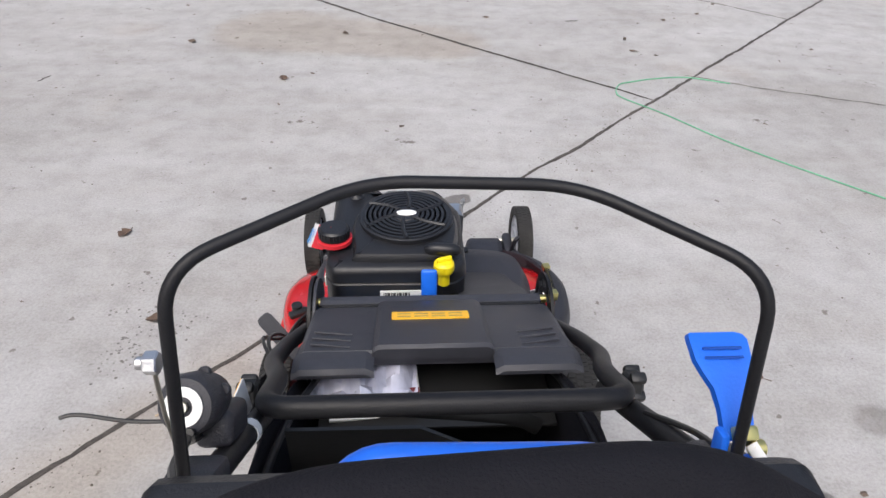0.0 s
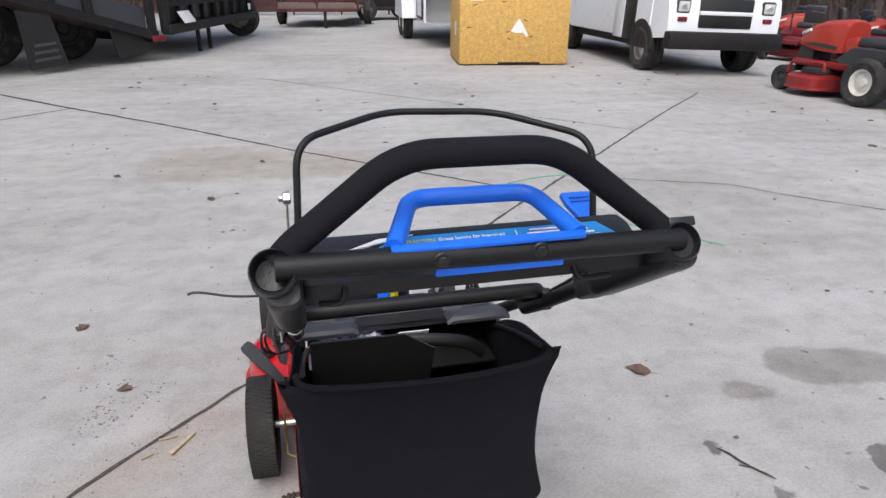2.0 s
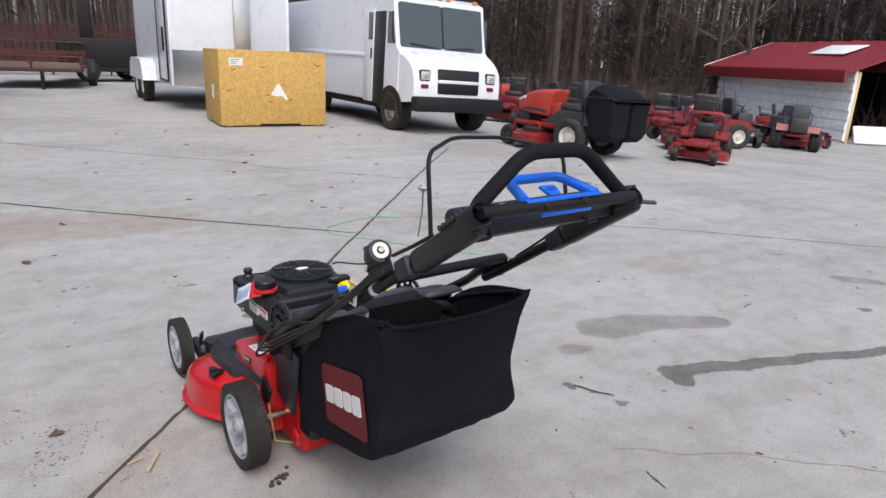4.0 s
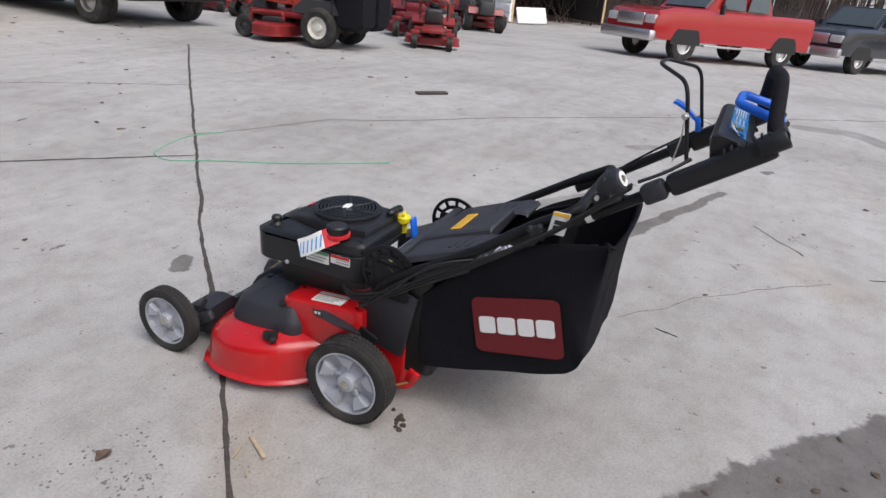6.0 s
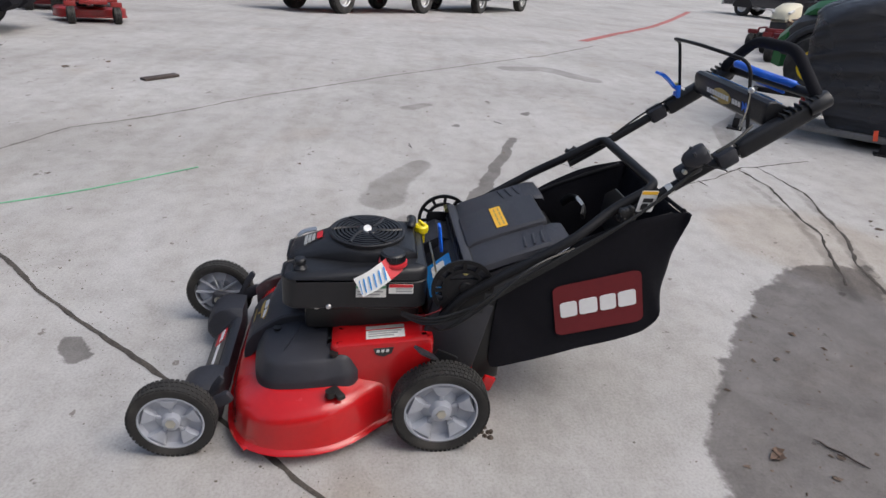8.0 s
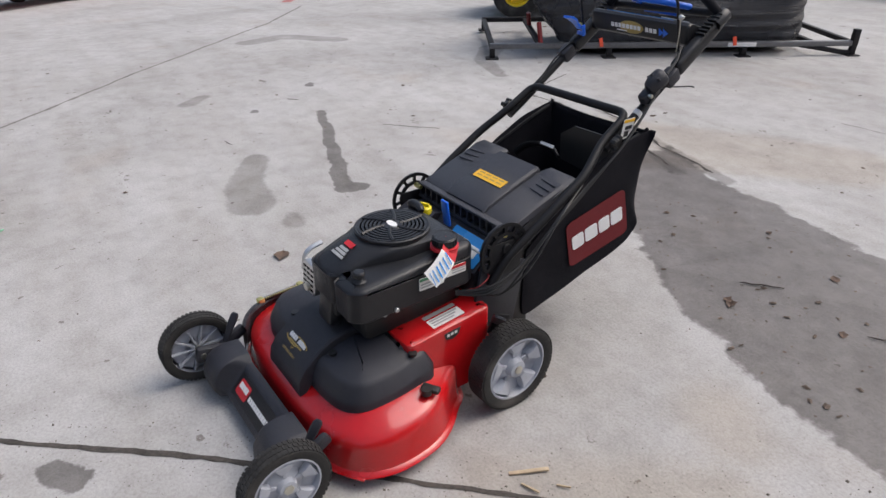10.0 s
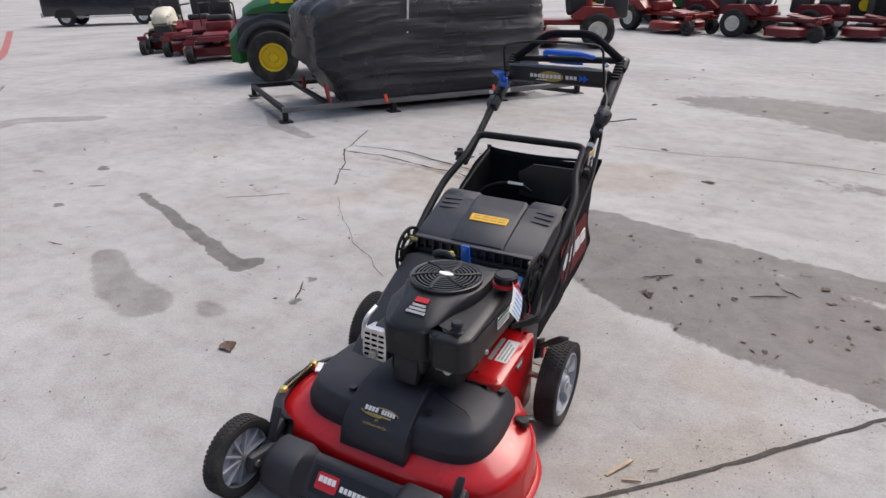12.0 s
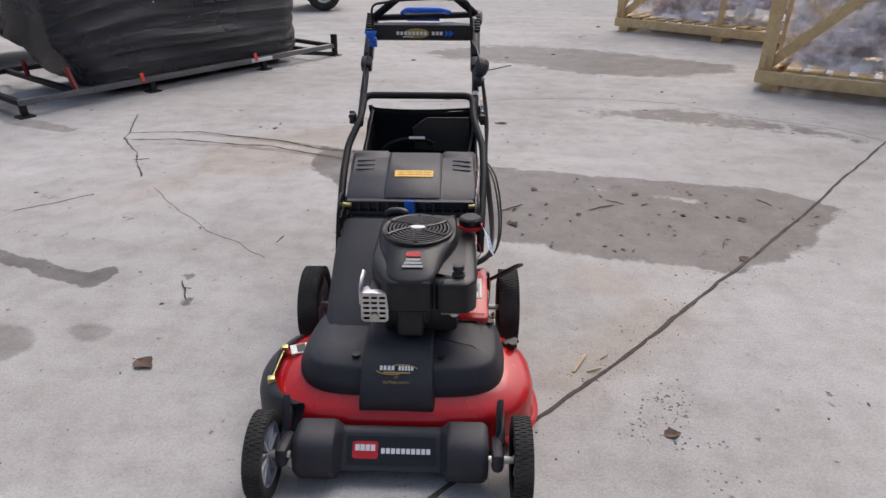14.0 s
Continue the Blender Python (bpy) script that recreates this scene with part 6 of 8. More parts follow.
def cargo_trailer(m):
    t = thing("cargo_trailer", m, "white enclosed cargo trailer with a silver stone guard", "trailer")
    outl = [(-1.03, -4.0), (1.03, -4.0), (1.03, 0.0), (0.0, 0.72), (-1.03, 0.0)]
    part("body", slab(outl, [(0.42, -0.01), (0.45, 0.0), (2.36, 0.0), (2.42, -0.03)]), VANW, t, "white aluminium body")
    for s in (-1, 1):
        u = Vector((-s * 1.03, 0.72, 0)).normalized()
        n = Vector((s * 0.72, 1.03, 0)).normalized()
        c = Vector((s * 0.515, 0.36, 0.74)) + n * 0.012
        part("stone_guard", box(c, (1.2, 0.016, 0.58), (0, 0, math.degrees(math.atan2(u.y, u.x))), 0.003), ALU, t, "silver stone guard")
        part("fender", loft([[(s * x, y, z) for y, z in ((-3.4, 0.42), (-3.3, 0.72), (-3.1, 0.82), (-1.95, 0.82), (-1.75, 0.70), (-1.65, 0.42))] for x in (1.0, 1.28)]), VANW, t, "white wheel fender")
        part("corner_post", box((s * 1.025, -0.005, 1.4), (0.06, 0.06, 1.95), (0, 0, 0), 0.01), VANW, t)
        for y in (-2.15, -2.9):
            vehicle_wheel(t, s * 1.14, y, 0.33, 0.2, WRIM, s)
    part("nose_strip", box((0, 0.70, 1.40), (0.28, 0.06, 1.95), (0, 0, 0), 0.02), ALU, t, "silver nose strip")
    part("side_door", box((1.035, -0.72, 1.36), (0.03, 0.78, 1.72), (0, 0, 0), 0.02), VANW, t, "white side door")
    for y in (-0.31, -1.13):
        part("door_seal", box((1.046, y, 1.36), (0.022, 0.03, 1.78)), CABLE, t, "black door seal")
    for z in (0.485, 2.245):
        part("door_seal", box((1.046, -0.72, z), (0.022, 0.80, 0.03)), CABLE, t, "black door seal")
    part("door_handle", box((1.07, -0.48, 1.2), (0.03, 0.06, 0.4), (0, 0, 0), 0.008), CABLE, t)
    for x in (-0.8, -0.4, 0.4, 0.8):
        part("marker_lamp", box((x, 0.73 - abs(x) * 0.70, 2.35), (0.1, 0.05, 0.04), (0, 0, 0), 0.01), TAILRED, t)
    part("roof_rail", slab(outl, [(2.415, -0.02), (2.435, -0.02), (2.44, -0.05)]), ALU, t)
    part("drawbar", tube([(0.5, 0.2, 0.40), (0, 0.95, 0.40), (-0.5, 0.2, 0.40)], 0.05, 8), DARKSTEEL, t)
    part("jack_foot", box((0, 0.85, 0.2), (0.1, 0.1, 0.4), (0, 0, 0), 0.01), DARKSTEEL, t)


cargo_trailer(stand(2.90, 11.45, 178))


def ramp_trailer(m):
    """Local x runs along the bed, its low end at x = 0; y to the far side."""
    t = thing("ramp_trailer", m, "black flatbed trailer sloping down to its tail", "trailer")
    RAIL = [(-5.5, 1.70), (-2.3, 1.52), (0.0, 0.98)]
    BED = [(-5.5, 1.06), (-2.1, 0.93), (0.0, 0.30)]

    def height(line, x):
        for (x0, z0), (x1, z1) in zip(line, line[1:]):
            if x <= x1:
                return z0 + (z1 - z0) * (x - x0) / (x1 - x0)
        return line[-1][1]

    for y in (0.0, 2.3):
        part("bed_beam", loft([[(x, y + d, z + 0.13) for x, z in BED] + [(x, y + d, z) for x, z in BED[::-1]] for d in (-0.05, 0.05)]), DARKSTEEL, t, "sloping side beam")
    part("top_rail", loft([[(x, d, z) for x, z in RAIL] + [(x, d, z - 0.05) for x, z in RAIL[::-1]] for d in (-0.04, 0.04)]), DARKSTEEL, t, "square top rail")
    for x, w in ((-0.05, 0.12), (-0.98, 0.12), (-1.45, 0.07), (-2.35, 0.07), (-3.2, 0.12), (-4.1, 0.07), (-5.0, 0.07)):
        z0, z1 = height(BED, x), height(RAIL, x)
        part("rail_post", box((x, 0.0, (z0 + z1) / 2), (w, 0.07, z1 - z0), (0, 0, 0), 0.008), DARKSTEEL, t)
    part("bed_deck", loft([[(x, y, z + 0.10) for x, z in BED] + [(x, y, z + 0.05) for x, z in BED[::-1]] for y in (0.06, 2.24)]), PLANK, t, "worn grey bed floor")
    part("side_mesh", loft([[(x, d, height(BED, x) + 0.12) for x in (-5.4, -2.2, -0.1)] + [(x, d, height(BED, x) + 0.12 + 0.55 * (height(RAIL, x) - height(BED, x) - 0.12)) for x in (-0.1, -2.2, -5.4)] for d in (0.05, 0.06)]), GALV, t, "grey side panel behind the rail")
    for x in (-0.55, -1.65, -2.75):
        w = vehicle_wheel(t, x, 1.45, 0.46, 0.34, VINYL, -1, z=0.46)
        w.rotation_euler = (0, 0, radians(60))
    part("mud_flap", loft([[(x, y, z) for x, z in ((-1.94, 0.80), (-1.90, 0.07), (-1.40, 0.10), (-1.52, 0.72))] for y in (-0.02, 0.0)]), CABLE, t, "black rubber mud flap")
    part("mud_flap", loft([[(x, y, z) for x, z in ((-0.68, 0.56), (-0.58, 0.07), (-0.04, 0.18), (-0.16, 0.42))] for y in (0.10, 0.12)]), CABLE, t, "black rubber mud flap")
    for i in range(3):
        part("flap_print", box((-1.66, -0.028, 0.19 + i * 0.09), (0.34 - 0.03 * i, 0.010, 0.035), (0, -4, 0)), GALV, t, "pale lettering bar")
    part("rear_stand", box((-5.3, 1.15, 0.5), (0.12, 1.8, 1.0), (0, 0, 0), 0.02), DARKSTEEL, t)
    part("tail_beam", box((-0.03, 1.15, 0.36), (0.12, 2.4, 0.18), (0, 0, 0), 0.02), DARKSTEEL, t)
    part("tail_reflector", box((0.0, -0.055, 0.33), (0.22, 0.02, 0.09), (0, 0, 0), 0.01), MAROON, t, "dull red reflector")


def gate_truck(m):
    """Local x runs along the tail gate, y into the body."""
    t = thing("landscape_truck", m, "black landscape truck body with barred tail gate", "truck")
    W = 4.25
    for i in range(9):
        part("gate_bar", box((0.06 + i * (W - 0.12) / 8, -0.03, 1.75), (0.06, 0.05, 2.5), (0, 0, 0), 0.008), DARKSTEEL, t)
    for z in (0.42, 0.80, 1.32, 1.84, 2.38, 2.95):
        part("gate_rail", box((W / 2, -0.045, z), (W, 0.05, 0.08), (0, 0, 0), 0.008), DARKSTEEL, t)
    part("gate_panel", box((W / 2, 0.02, 1.70), (W - 0.06, 0.03, 2.66), (0, 0, 0), 0.004), CABLE, t, "dark sheet behind the bars")
    part("gate_post", box((W / 2, -0.06, 1.75), (0.10, 0.08, 2.6), (0, 0, 0), 0.01), DARKSTEEL, t)
    for x in (0.0, W):
        part("body_wall", box((x, 2.2, 2.05), (0.06, 4.35, 2.3), (0, 0, 0), 0.02), DARKSTEEL, t, "black body side")
        for i in range(6):
            part("wall_rib", box((x + (-0.05 if x == 0 else 0.05), 0.25 + i * 0.78, 2.2), (0.06, 0.08, 2.0), (0, 0, 0), 0.01), DARKSTEEL, t)
        part("corner_post", box((x, -0.03, 1.75), (0.14, 0.12, 2.7), (0, 0, 0), 0.012), DARKSTEEL, t)
    part("body_floor", box((W / 2, 2.2, 1.25), (W, 4.3, 0.12), (0, 0, 0), 0.02), DARKSTEEL, t)
    for x in (0.30, W - 0.25):
        part("tail_lamp", box((x, -0.11, 1.19), (0.20, 0.12, 0.21), (0, 0, 0), 0.02), REDP, t, "dull red tail lamp")
        part("tail_lamp", box((x + 0.145, -0.11, 1.19), (0.08, 0.12, 0.21), (0, 0, 0), 0.02), LAMP, t, "clear reversing lamp")
    part("rear_beam", box((W / 2, -0.06, 0.44), (W + 0.1, 0.16, 0.14), (0, 0, 0), 0.015), DARKSTEEL, t)
    part("hung_paper", box((0.52, -0.16, 0.60), (0.46, 0.006, 0.2), (-32, 0, 0), 0.001), PAPER, t, "white paper sheet")
    part("small_plate", box((W - 0.35, -0.13, 0.62), (0.14, 0.008, 0.12), (0, 0, 0), 0.002), PAPER, t)
    for x in (1.25, 1.75):
        part("support_leg", box((x, -0.02, 0.2), (0.06, 0.06, 0.4), (0, 0, 0), 0.01), DARKSTEEL, t)
    for x, y, sd in ((W + 0.20, 0.25, 1), (W + 0.20, 3.3, 1), (0.9, 3.6, -1)):
        vehicle_wheel(t, x, y, 0.39, 0.26, WRIM, sd)
    part("fender", box((W + 0.20, 0.25, 0.83), (0.28, 0.75, 0.05), (0, 0, 0), 0.015), GALV, t, "grey fender")


ramp_trailer(stand(-2.38, 10.30, 48))
gate_truck(stand(-2.28, 10.45, 78))


def utility_trailer(m):
    t = thing("utility_trailer", m, "low rusty red utility trailer with mesh sides", "trailer")
    for y in (-1.5, 1.5):
        part("rail", box((0, y, 0.72), (2.0, 0.06, 0.06), (0, 0, 0), 0.008), RUSTRED, t)
        part("rail", box((0, y, 0.42), (2.0, 0.08, 0.08), (0, 0, 0), 0.008), RUSTRED, t)
        for x in (-1, -0.5, 0, 0.5, 1):
            part("post", box((x, y, 0.57), (0.05, 0.05, 0.34), (0, 0, 0), 0.006), RUSTRED, t)
    for x in (-1, 1):
        part("side_rail", tube([(x, -1.5, 0.62), (x, 1.5, 0.80)], 0.03, 6), RUSTRED, t)
    part("deck", box((0, 0, 0.42), (1.95, 3.0, 0.05), (0, 0, 0), 0.005), PLANK, t, "weathered board deck")
    for x in (-0.5, 0.5):
        part("tail_board", box((x, -1.53, 0.53), (0.9, 0.02, 0.14), (0, 0, 0), 0.005), PLANK, t)
    for i in range(13):
        part("gate_bar", box((-0.96 + i * 0.16, 1.55, 0.78), (0.04, 0.03, 0.5), (0, 0, 0), 0.004), DARKSTEEL, t)
    for z in (0.55, 0.78, 1.02):
        part("gate_rail", box((0, 1.55, z), (1.97, 0.04, 0.04), (0, 0, 0), 0.004), RUSTRED, t)
    for s in (-1, 1):
        vehicle_wheel(t, s * 1.15, 0, 0.33, 0.2, WRIM, s)
    part("jack", tube([(0.2, -1.6, 0.0), (0.2, -1.6, 0.4)], 0.04, 8), DARKSTEEL, t)


utility_trailer(stand(0.25, 18.4, -8))


def smoker_trailer(m):
    t = thing("black_trailer", m, "black steel box trailer with an upright stack", "trailer")
    part("tank", box((0, 0, 0.75), (2.4, 1.2, 0.8), (0, 0, 0), 0.05), DARKSTEEL, t)
    part("chimney", box((-0.45, 0, 1.75), (0.32, 0.3, 1.5), (0, 0, 0), 0.02), DARKSTEEL, t, "black upright stack")
    part("frame", box((0, 0, 0.33), (2.6, 1.3, 0.1), (0, 0, 0), 0.01), DARKSTEEL, t)
    for s in (-1, 1):
        w = vehicle_wheel(t, s * 0.5, s * 0.7, 0.3, 0.18, WRIM, s)
        w.rotation_euler = (0, 0, radians(90))
    part("leg", box((1.15, 0, 0.15), (0.08, 0.08, 0.3), (0, 0, 0), 0.01), DARKSTEEL, t)


smoker_trailer(stand(2.05, 20.4, -6))


def net_fence(m, n):
    t = thing("net_fence", m, "sagging orange-red plastic net fence before woods", "fence")
    rr = random.Random(9)
    for i in range(n + 1):
        part("post", tube([(i * 1.6, 0, 0), (i * 1.6 + rr.uniform(-0.05, 0.05), 0, 1.75)], 0.03, 6), RUSTRED, t)
    bm = B()
    for j in range(17):
        z = 0.2 + j * 0.08
        tube([(x * 0.4, 0.02 * noise.noise((x, j, 0)), z - 0.08 * math.sin(math.pi * ((x * 0.4) % 1.6) / 1.6)) for x in range(int(n * 4) + 1)], 0.020, 4, bm)
    part("netting", bm, NET, t, "orange-red netting")
    bm = B()
    for i in range(n * 24):
        tube([(i * 0.0665, 0.01, 0.15), (i * 0.0665 + 0.03, 0.01, 1.5)], 0.018, 4, bm)
    tagged(part("net_strand", bm, NET, t), kind="stuff")


net_fence(stand(-5.5, 23.6, -4), 9)


# ---- riding mowers and machines ----
def riding_mower(m, paint, rims, label, bagger=False, hood=False, stand_on=False, deck_paint=None, k=0.84, rops=False, casters=True, group="mowers parked in the yard"):
    """Local +y is forward."""
    t = thing("riding_mower", m, label, "riding mower", group)
    dp = deck_paint or paint
    S = lambda *v: tuple(a * k for a in v)
    fy = 0.8 if hood else 1.0
    dk = [(p.x, p.y * fy) for p in smooth_line([S(-0.62, 0.35, 0), S(-0.60, 0.85, 0), S(-0.3, 1.02, 0), S(0.3, 1.02, 0), S(0.6, 0.85, 0), S(0.62, 0.35, 0), S(0.3, 0.22, 0), S(-0.3, 0.22, 0)][::-1], 4, True)]
    part("mower_deck", slab(dk, [(0.09 * k, 0.01), (0.11 * k, 0.01), (0.12 * k, 0), (0.24 * k, 0), (0.27 * k, -0.03), (0.28 * k, -0.1)]), dp, t, "wide cutting deck")
    part("deck_cover", box(S(-0.25, 0.62 * fy, 0.31), S(0.36, 0.3, 0.09), (0, 0, 0), 0.03 * k), VINYL, t)
    part("deck_cover", box(S(0.25, 0.62 * fy, 0.31), S(0.36, 0.3, 0.09), (0, 0, 0), 0.03 * k), VINYL, t)
    part("frame", box(S(0, 0.3 * fy * fy, 0.40), S(0.5, 2.0 * fy, 0.09), (0, 0, 0), 0.02 * k), dp, t)
    for s in (-1, 1):
        vehicle_wheel(t, s * 0.48 * k, -0.42 * k, 0.29 * k, 0.25 * k, rims, s, "rear_wheel")
        if casters:
            vehicle_wheel(t, s * 0.40 * k, 1.25 * k, 0.16 * k, 0.14 * k, VINYL, s, "caster_wheel")
            part("caster_fork", box(S(s * 0.40, 1.25, 0.36), S(0.2, 0.06, 0.09), (0, 0, 0), 0.01 * k), dp, t)
        part("fender", loft([[(s * x * k, y * k, z * k) for y, z in ((-0.75, 0.50), (-0.65, 0.66), (-0.15, 0.68), (0.05, 0.52), (0.0, 0.47), (-0.6, 0.48))] for x in (0.22, 0.52)]), VINYL if bagger else paint, t)
    if hood:
        rg = []
        for y, zt, w, zb in ((0.26, 0.95, 0.21, 0.58), (0.33, 0.98, 0.23, 0.56), (0.62, 0.955, 0.235, 0.57), (0.84, 0.895, 0.22, 0.60), (0.98, 0.82, 0.19, 0.62), (1.03, 0.73, 0.15, 0.64)):
            rg.append([S(-w, y, zb), S(w, y, zb), S(w, y, zt - 0.15), S(w - 0.025, y, zt - 0.05), S(w - 0.09, y, zt), S(0, y, zt + 0.012), S(-w + 0.09, y, zt), S(-w + 0.025, y, zt - 0.05), S(-w, y, zt - 0.15)])
        part("hood", loft(rg), paint, t, "sloping engine hood")
        for s in (-1, 1):
            part("headlamp", box(S(s * 0.170, 0.90, 0.795), S(0.09, 0.18, 0.05), (-20, 0, s * 12), 0.015 * k), LAMP, t)
            part("hood_stripe", loft([[S(s * x, y, z) for y, z in ((0.34, 0.60), (0.34, 0.65), (0.70, 0.67), (0.88, 0.65), (0.70, 0.62))] for x in (0.215, 0.240)]), VINYL, t, "black side stripe")
            vehicle_wheel(t, s * 0.36 * k, 0.98 * k, 0.17 * k, 0.13 * k, VINYL, s, "front_wheel")
            part("deck_guard", tube(fillet([S(s * 0.50, 0.20, 0.34), S(s * 0.50, 0.22, 0.44), S(s * 0.46, 0.78, 0.42), S(s * 0.44, 0.84, 0.26)], 0.04 * k, 3), 0.022 * k, 8), dp, t)
        part("front_grille", box(S(0, 0.86, 0.52), S(0.36, 0.26, 0.20), (0, 0, 0), 0.03 * k), VINYL, t, "black front grille")
        part("cowl", box(S(0, 0.16, 0.62), S(0.40, 0.22, 0.30), (-14, 0, 0), 0.04 * k), paint, t, "red plastic cowl behind the hood")
        part("front_axle", box(S(0, 0.98, 0.30), S(0.66, 0.08, 0.08), (0, 0, 0), 0.015 * k), VINYL, t)
        part("front_frame", box(S(0, 0.80, 0.38), S(0.30, 0.44, 0.08), (0, 0, 0), 0.015 * k), VINYL, t)
    else:
        part("engine", box(S(0, -0.72, 0.66), S(0.44, 0.4, 0.38), (0, 0, 0), 0.06 * k), VINYL, t, "black engine")
        part("front_beam", box(S(0, 1.2, 0.44), S(0.86, 0.08, 0.08), (0, 0, 0), 0.015 * k), dp, t)
        part("foot_plate", box(S(0, 0.75, 0.46), S(0.44, 0.42, 0.03), (-8, 0, 0), 0.01 * k), dp, t)
    if not stand_on:
        part("seat", box(S(0, -0.15, 0.72), S(0.46, 0.42, 0.13), (4, 0, 0), 0.05 * k, 3), VINYL, t, "black seat cushion")
        part("backrest", box(S(0, -0.36, 0.96), S(0.44, 0.12, 0.42), (-10, 0, 0), 0.05 * k, 3), VINYL, t, "black backrest")
        part("seat_box", box(S(0, -0.1, 0.56), S(0.5, 0.6, 0.22), (0, 0, 0), 0.05 * k), paint, t)
    else:
        part("engine", box(S(0, -0.05, 0.70), S(0.42, 0.4, 0.34), (-8, 0, 0), 0.07 * k, 3), VINYL, t, "black engine")
        part("air_filter", disc(S(0, -0.05, 0.92), 0.13 * k, 0.10 * k, "z", 16, 0.02 * k), DARKSTEEL, t, "round air filter")
        part("console", box(S(0, -0.28, 0.95), S(0.5, 0.14, 0.16), (-12, 0, 0), 0.04 * k, 3), paint, t)
        part("frame_hoop", tube(fillet([S(-0.35, -0.3, 0.45), S(-0.35, -0.2, 1.05), S(0.35, -0.2, 1.05), S(0.35, -0.3, 0.45)], 0.12 * k, 5), 0.05 * k, 8), paint, t)
    for s in (-1, 1):
        if not hood:
            part("lap_bar", tube(fillet([S(s * 0.33, 0.05, 0.6), S(s * 0.33, 0.15, 1.0), S(s * 0.08, 0.22, 1.02)], 0.06 * k, 4), 0.018 * k, 8), VINYL, t)
    if rops:
        part("roll_bar", tube(fillet([S(-0.38, -0.5, 0.5), S(-0.38, -0.55, 1.65), S(0.38, -0.55, 1.65), S(0.38, -0.5, 0.5)], 0.1 * k, 4), 0.03 * k, 8), VINYL, t)
    if bagger:
        for sx in (-1, 1):
            rg = []
            for y, z0, z1, w in ((-0.66, 0.45, 0.96, 0.22), (-0.74, 0.30, 0.98, 0.25), (-1.02, 0.28, 0.96, 0.25), (-1.12, 0.36, 0.9, 0.22)):
                rg.append([S(sx * 0.27 - w, y, z0 + 0.06), S(sx * 0.27 - w + 0.05, y, z0), S(sx * 0.27 + w - 0.05, y, z0), S(sx * 0.27 + w, y, z0 + 0.06), S(sx * 0.27 + w, y, z1), S(sx * 0.27 - w, y, z1)])
            part("hopper_bag", loft(rg), FABRIC, t, "black hanging fabric bag")
        rg = []
        for y, z0, z1, w in ((-0.48, 0.86, 0.96, 0.28), (-0.62, 0.90, 1.08, 0.42), (-0.78, 0.92, 1.12, 0.50), (-1.0, 0.92, 1.04, 0.50), (-1.14, 0.9, 0.95, 0.47)):
            rg.append([S(-w, y, z0), S(w, y, z0), S(w, y, z1 - 0.08), S(w - 0.14, y, z1), S(-w + 0.14, y, z1), S(-w, y, z1 - 0.08)])
        part("hopper_lid", loft(rg), FABRIC, t, "rounded black hopper lid")
        for sx in (-1, 0, 1):
            part("hopper_frame", tube(fillet([S(sx * 0.51, -0.62, 0.42), S(sx * 0.51, -0.64, 0.93), S(sx * 0.51, -1.12, 0.93)], 0.08 * k, 4), 0.018 * k, 8), DARKSTEEL, t)
        part("chute", tube(smooth_line([S(0.58, 0.4, 0.3), S(0.64, -0.1, 0.6), S(0.56, -0.45, 0.95), S(0.36, -0.72, 1.06)], 5), 0.085 * k, 10), VINYL, t, "black plastic chute")
    return t


riding_mower(stand(5.83, 5.84, 8), ORANGE, WRIM, "orange lawn tractor with black grass hopper", bagger=True, hood=True, deck_paint=MRED, casters=False)
riding_mower(stand(9.9, 11.6, 60), ORANGE, WRIM, "orange lawn tractor with sloping hood", hood=True)
riding_mower(stand(7.87, 5.1, 118), MRED, RIM, "red stand-on mower with tall hoop frame", stand_on=True, k=0.64)
rs = random.Random(12)
base_red = riding_mower(stand(8.6, 8.3, 60), MRED, WRIM, "red riding mower parked in a row")
base_dark = riding_mower(stand(9.6, 6.4, 120), DRED, WRIM, "dark red zero-turn mower parked in a row")
base_or = riding_mower(stand(9.8, 9.4, 80), ORANGE, WRIM, "orange lawn tractor parked in a row", hood=True)
base_gr = riding_mower(stand(4.6, -15.2, 100), GREEN, YRIM, "green lawn tractor with yellow wheels", hood=True)
base_bk = riding_mower(stand(11.6, 10.4, 10), VINYL, WRIM, "black zero-turn mower parked in a row")
for bx, by, yw, ob in [(14.4, 7.2, -58, base_red), (15.6, 7.9, -95, base_dark), (11.3, 7.3, 60, base_red), (13.0, 8.1, 150, base_bk), (17.3, 11.0, 90, base_red)]:
    copy_thing(ob, stand(bx, by, yw + rs.uniform(-8, 8)))
# the crowd of machines before the woods
for i in range(34):
    bx, by = 9.0 + 1.75 * (i % 7) + rs.uniform(-0.4, 0.4), 9.2 + 1.9 * (i // 7) + 0.35 * (i % 7) + rs.uniform(-0.4, 0.4)
    if by < 17.5:
        copy_thing(rs.choice([base_dark, base_red, base_dark, base_red, base_or, base_bk]), stand(bx, by, rs.uniform(20, 140)))
# far side, behind the wrapped bundle
for bx, by, yw, ob in [(8.2, -5.45, 40, base_dark), (9.7, -6.3, 35, base_red), (0.55, -11.3, 75, base_dark), (-0.6, -11.9, 80, base_dark), (1.5, -12.6, 85, base_dark), (2.5, -11.6, 60, base_red), (7.4, -6.6, 35, base_dark), (3.3, -14.2, 70, base_gr)]:
    copy_thing(ob, stand(bx, by, yw))
riding_mower(stand(10.9, -6.6, 40), CREAM, WRIM, "cream lawn tractor with dark red deck", hood=True, deck_paint=DRED)
riding_mower(stand(3.1, -8.3, -70), MRED, WRIM, "bright red stand-on mower with white wheels", stand_on=True, rops=False, k=0.92)


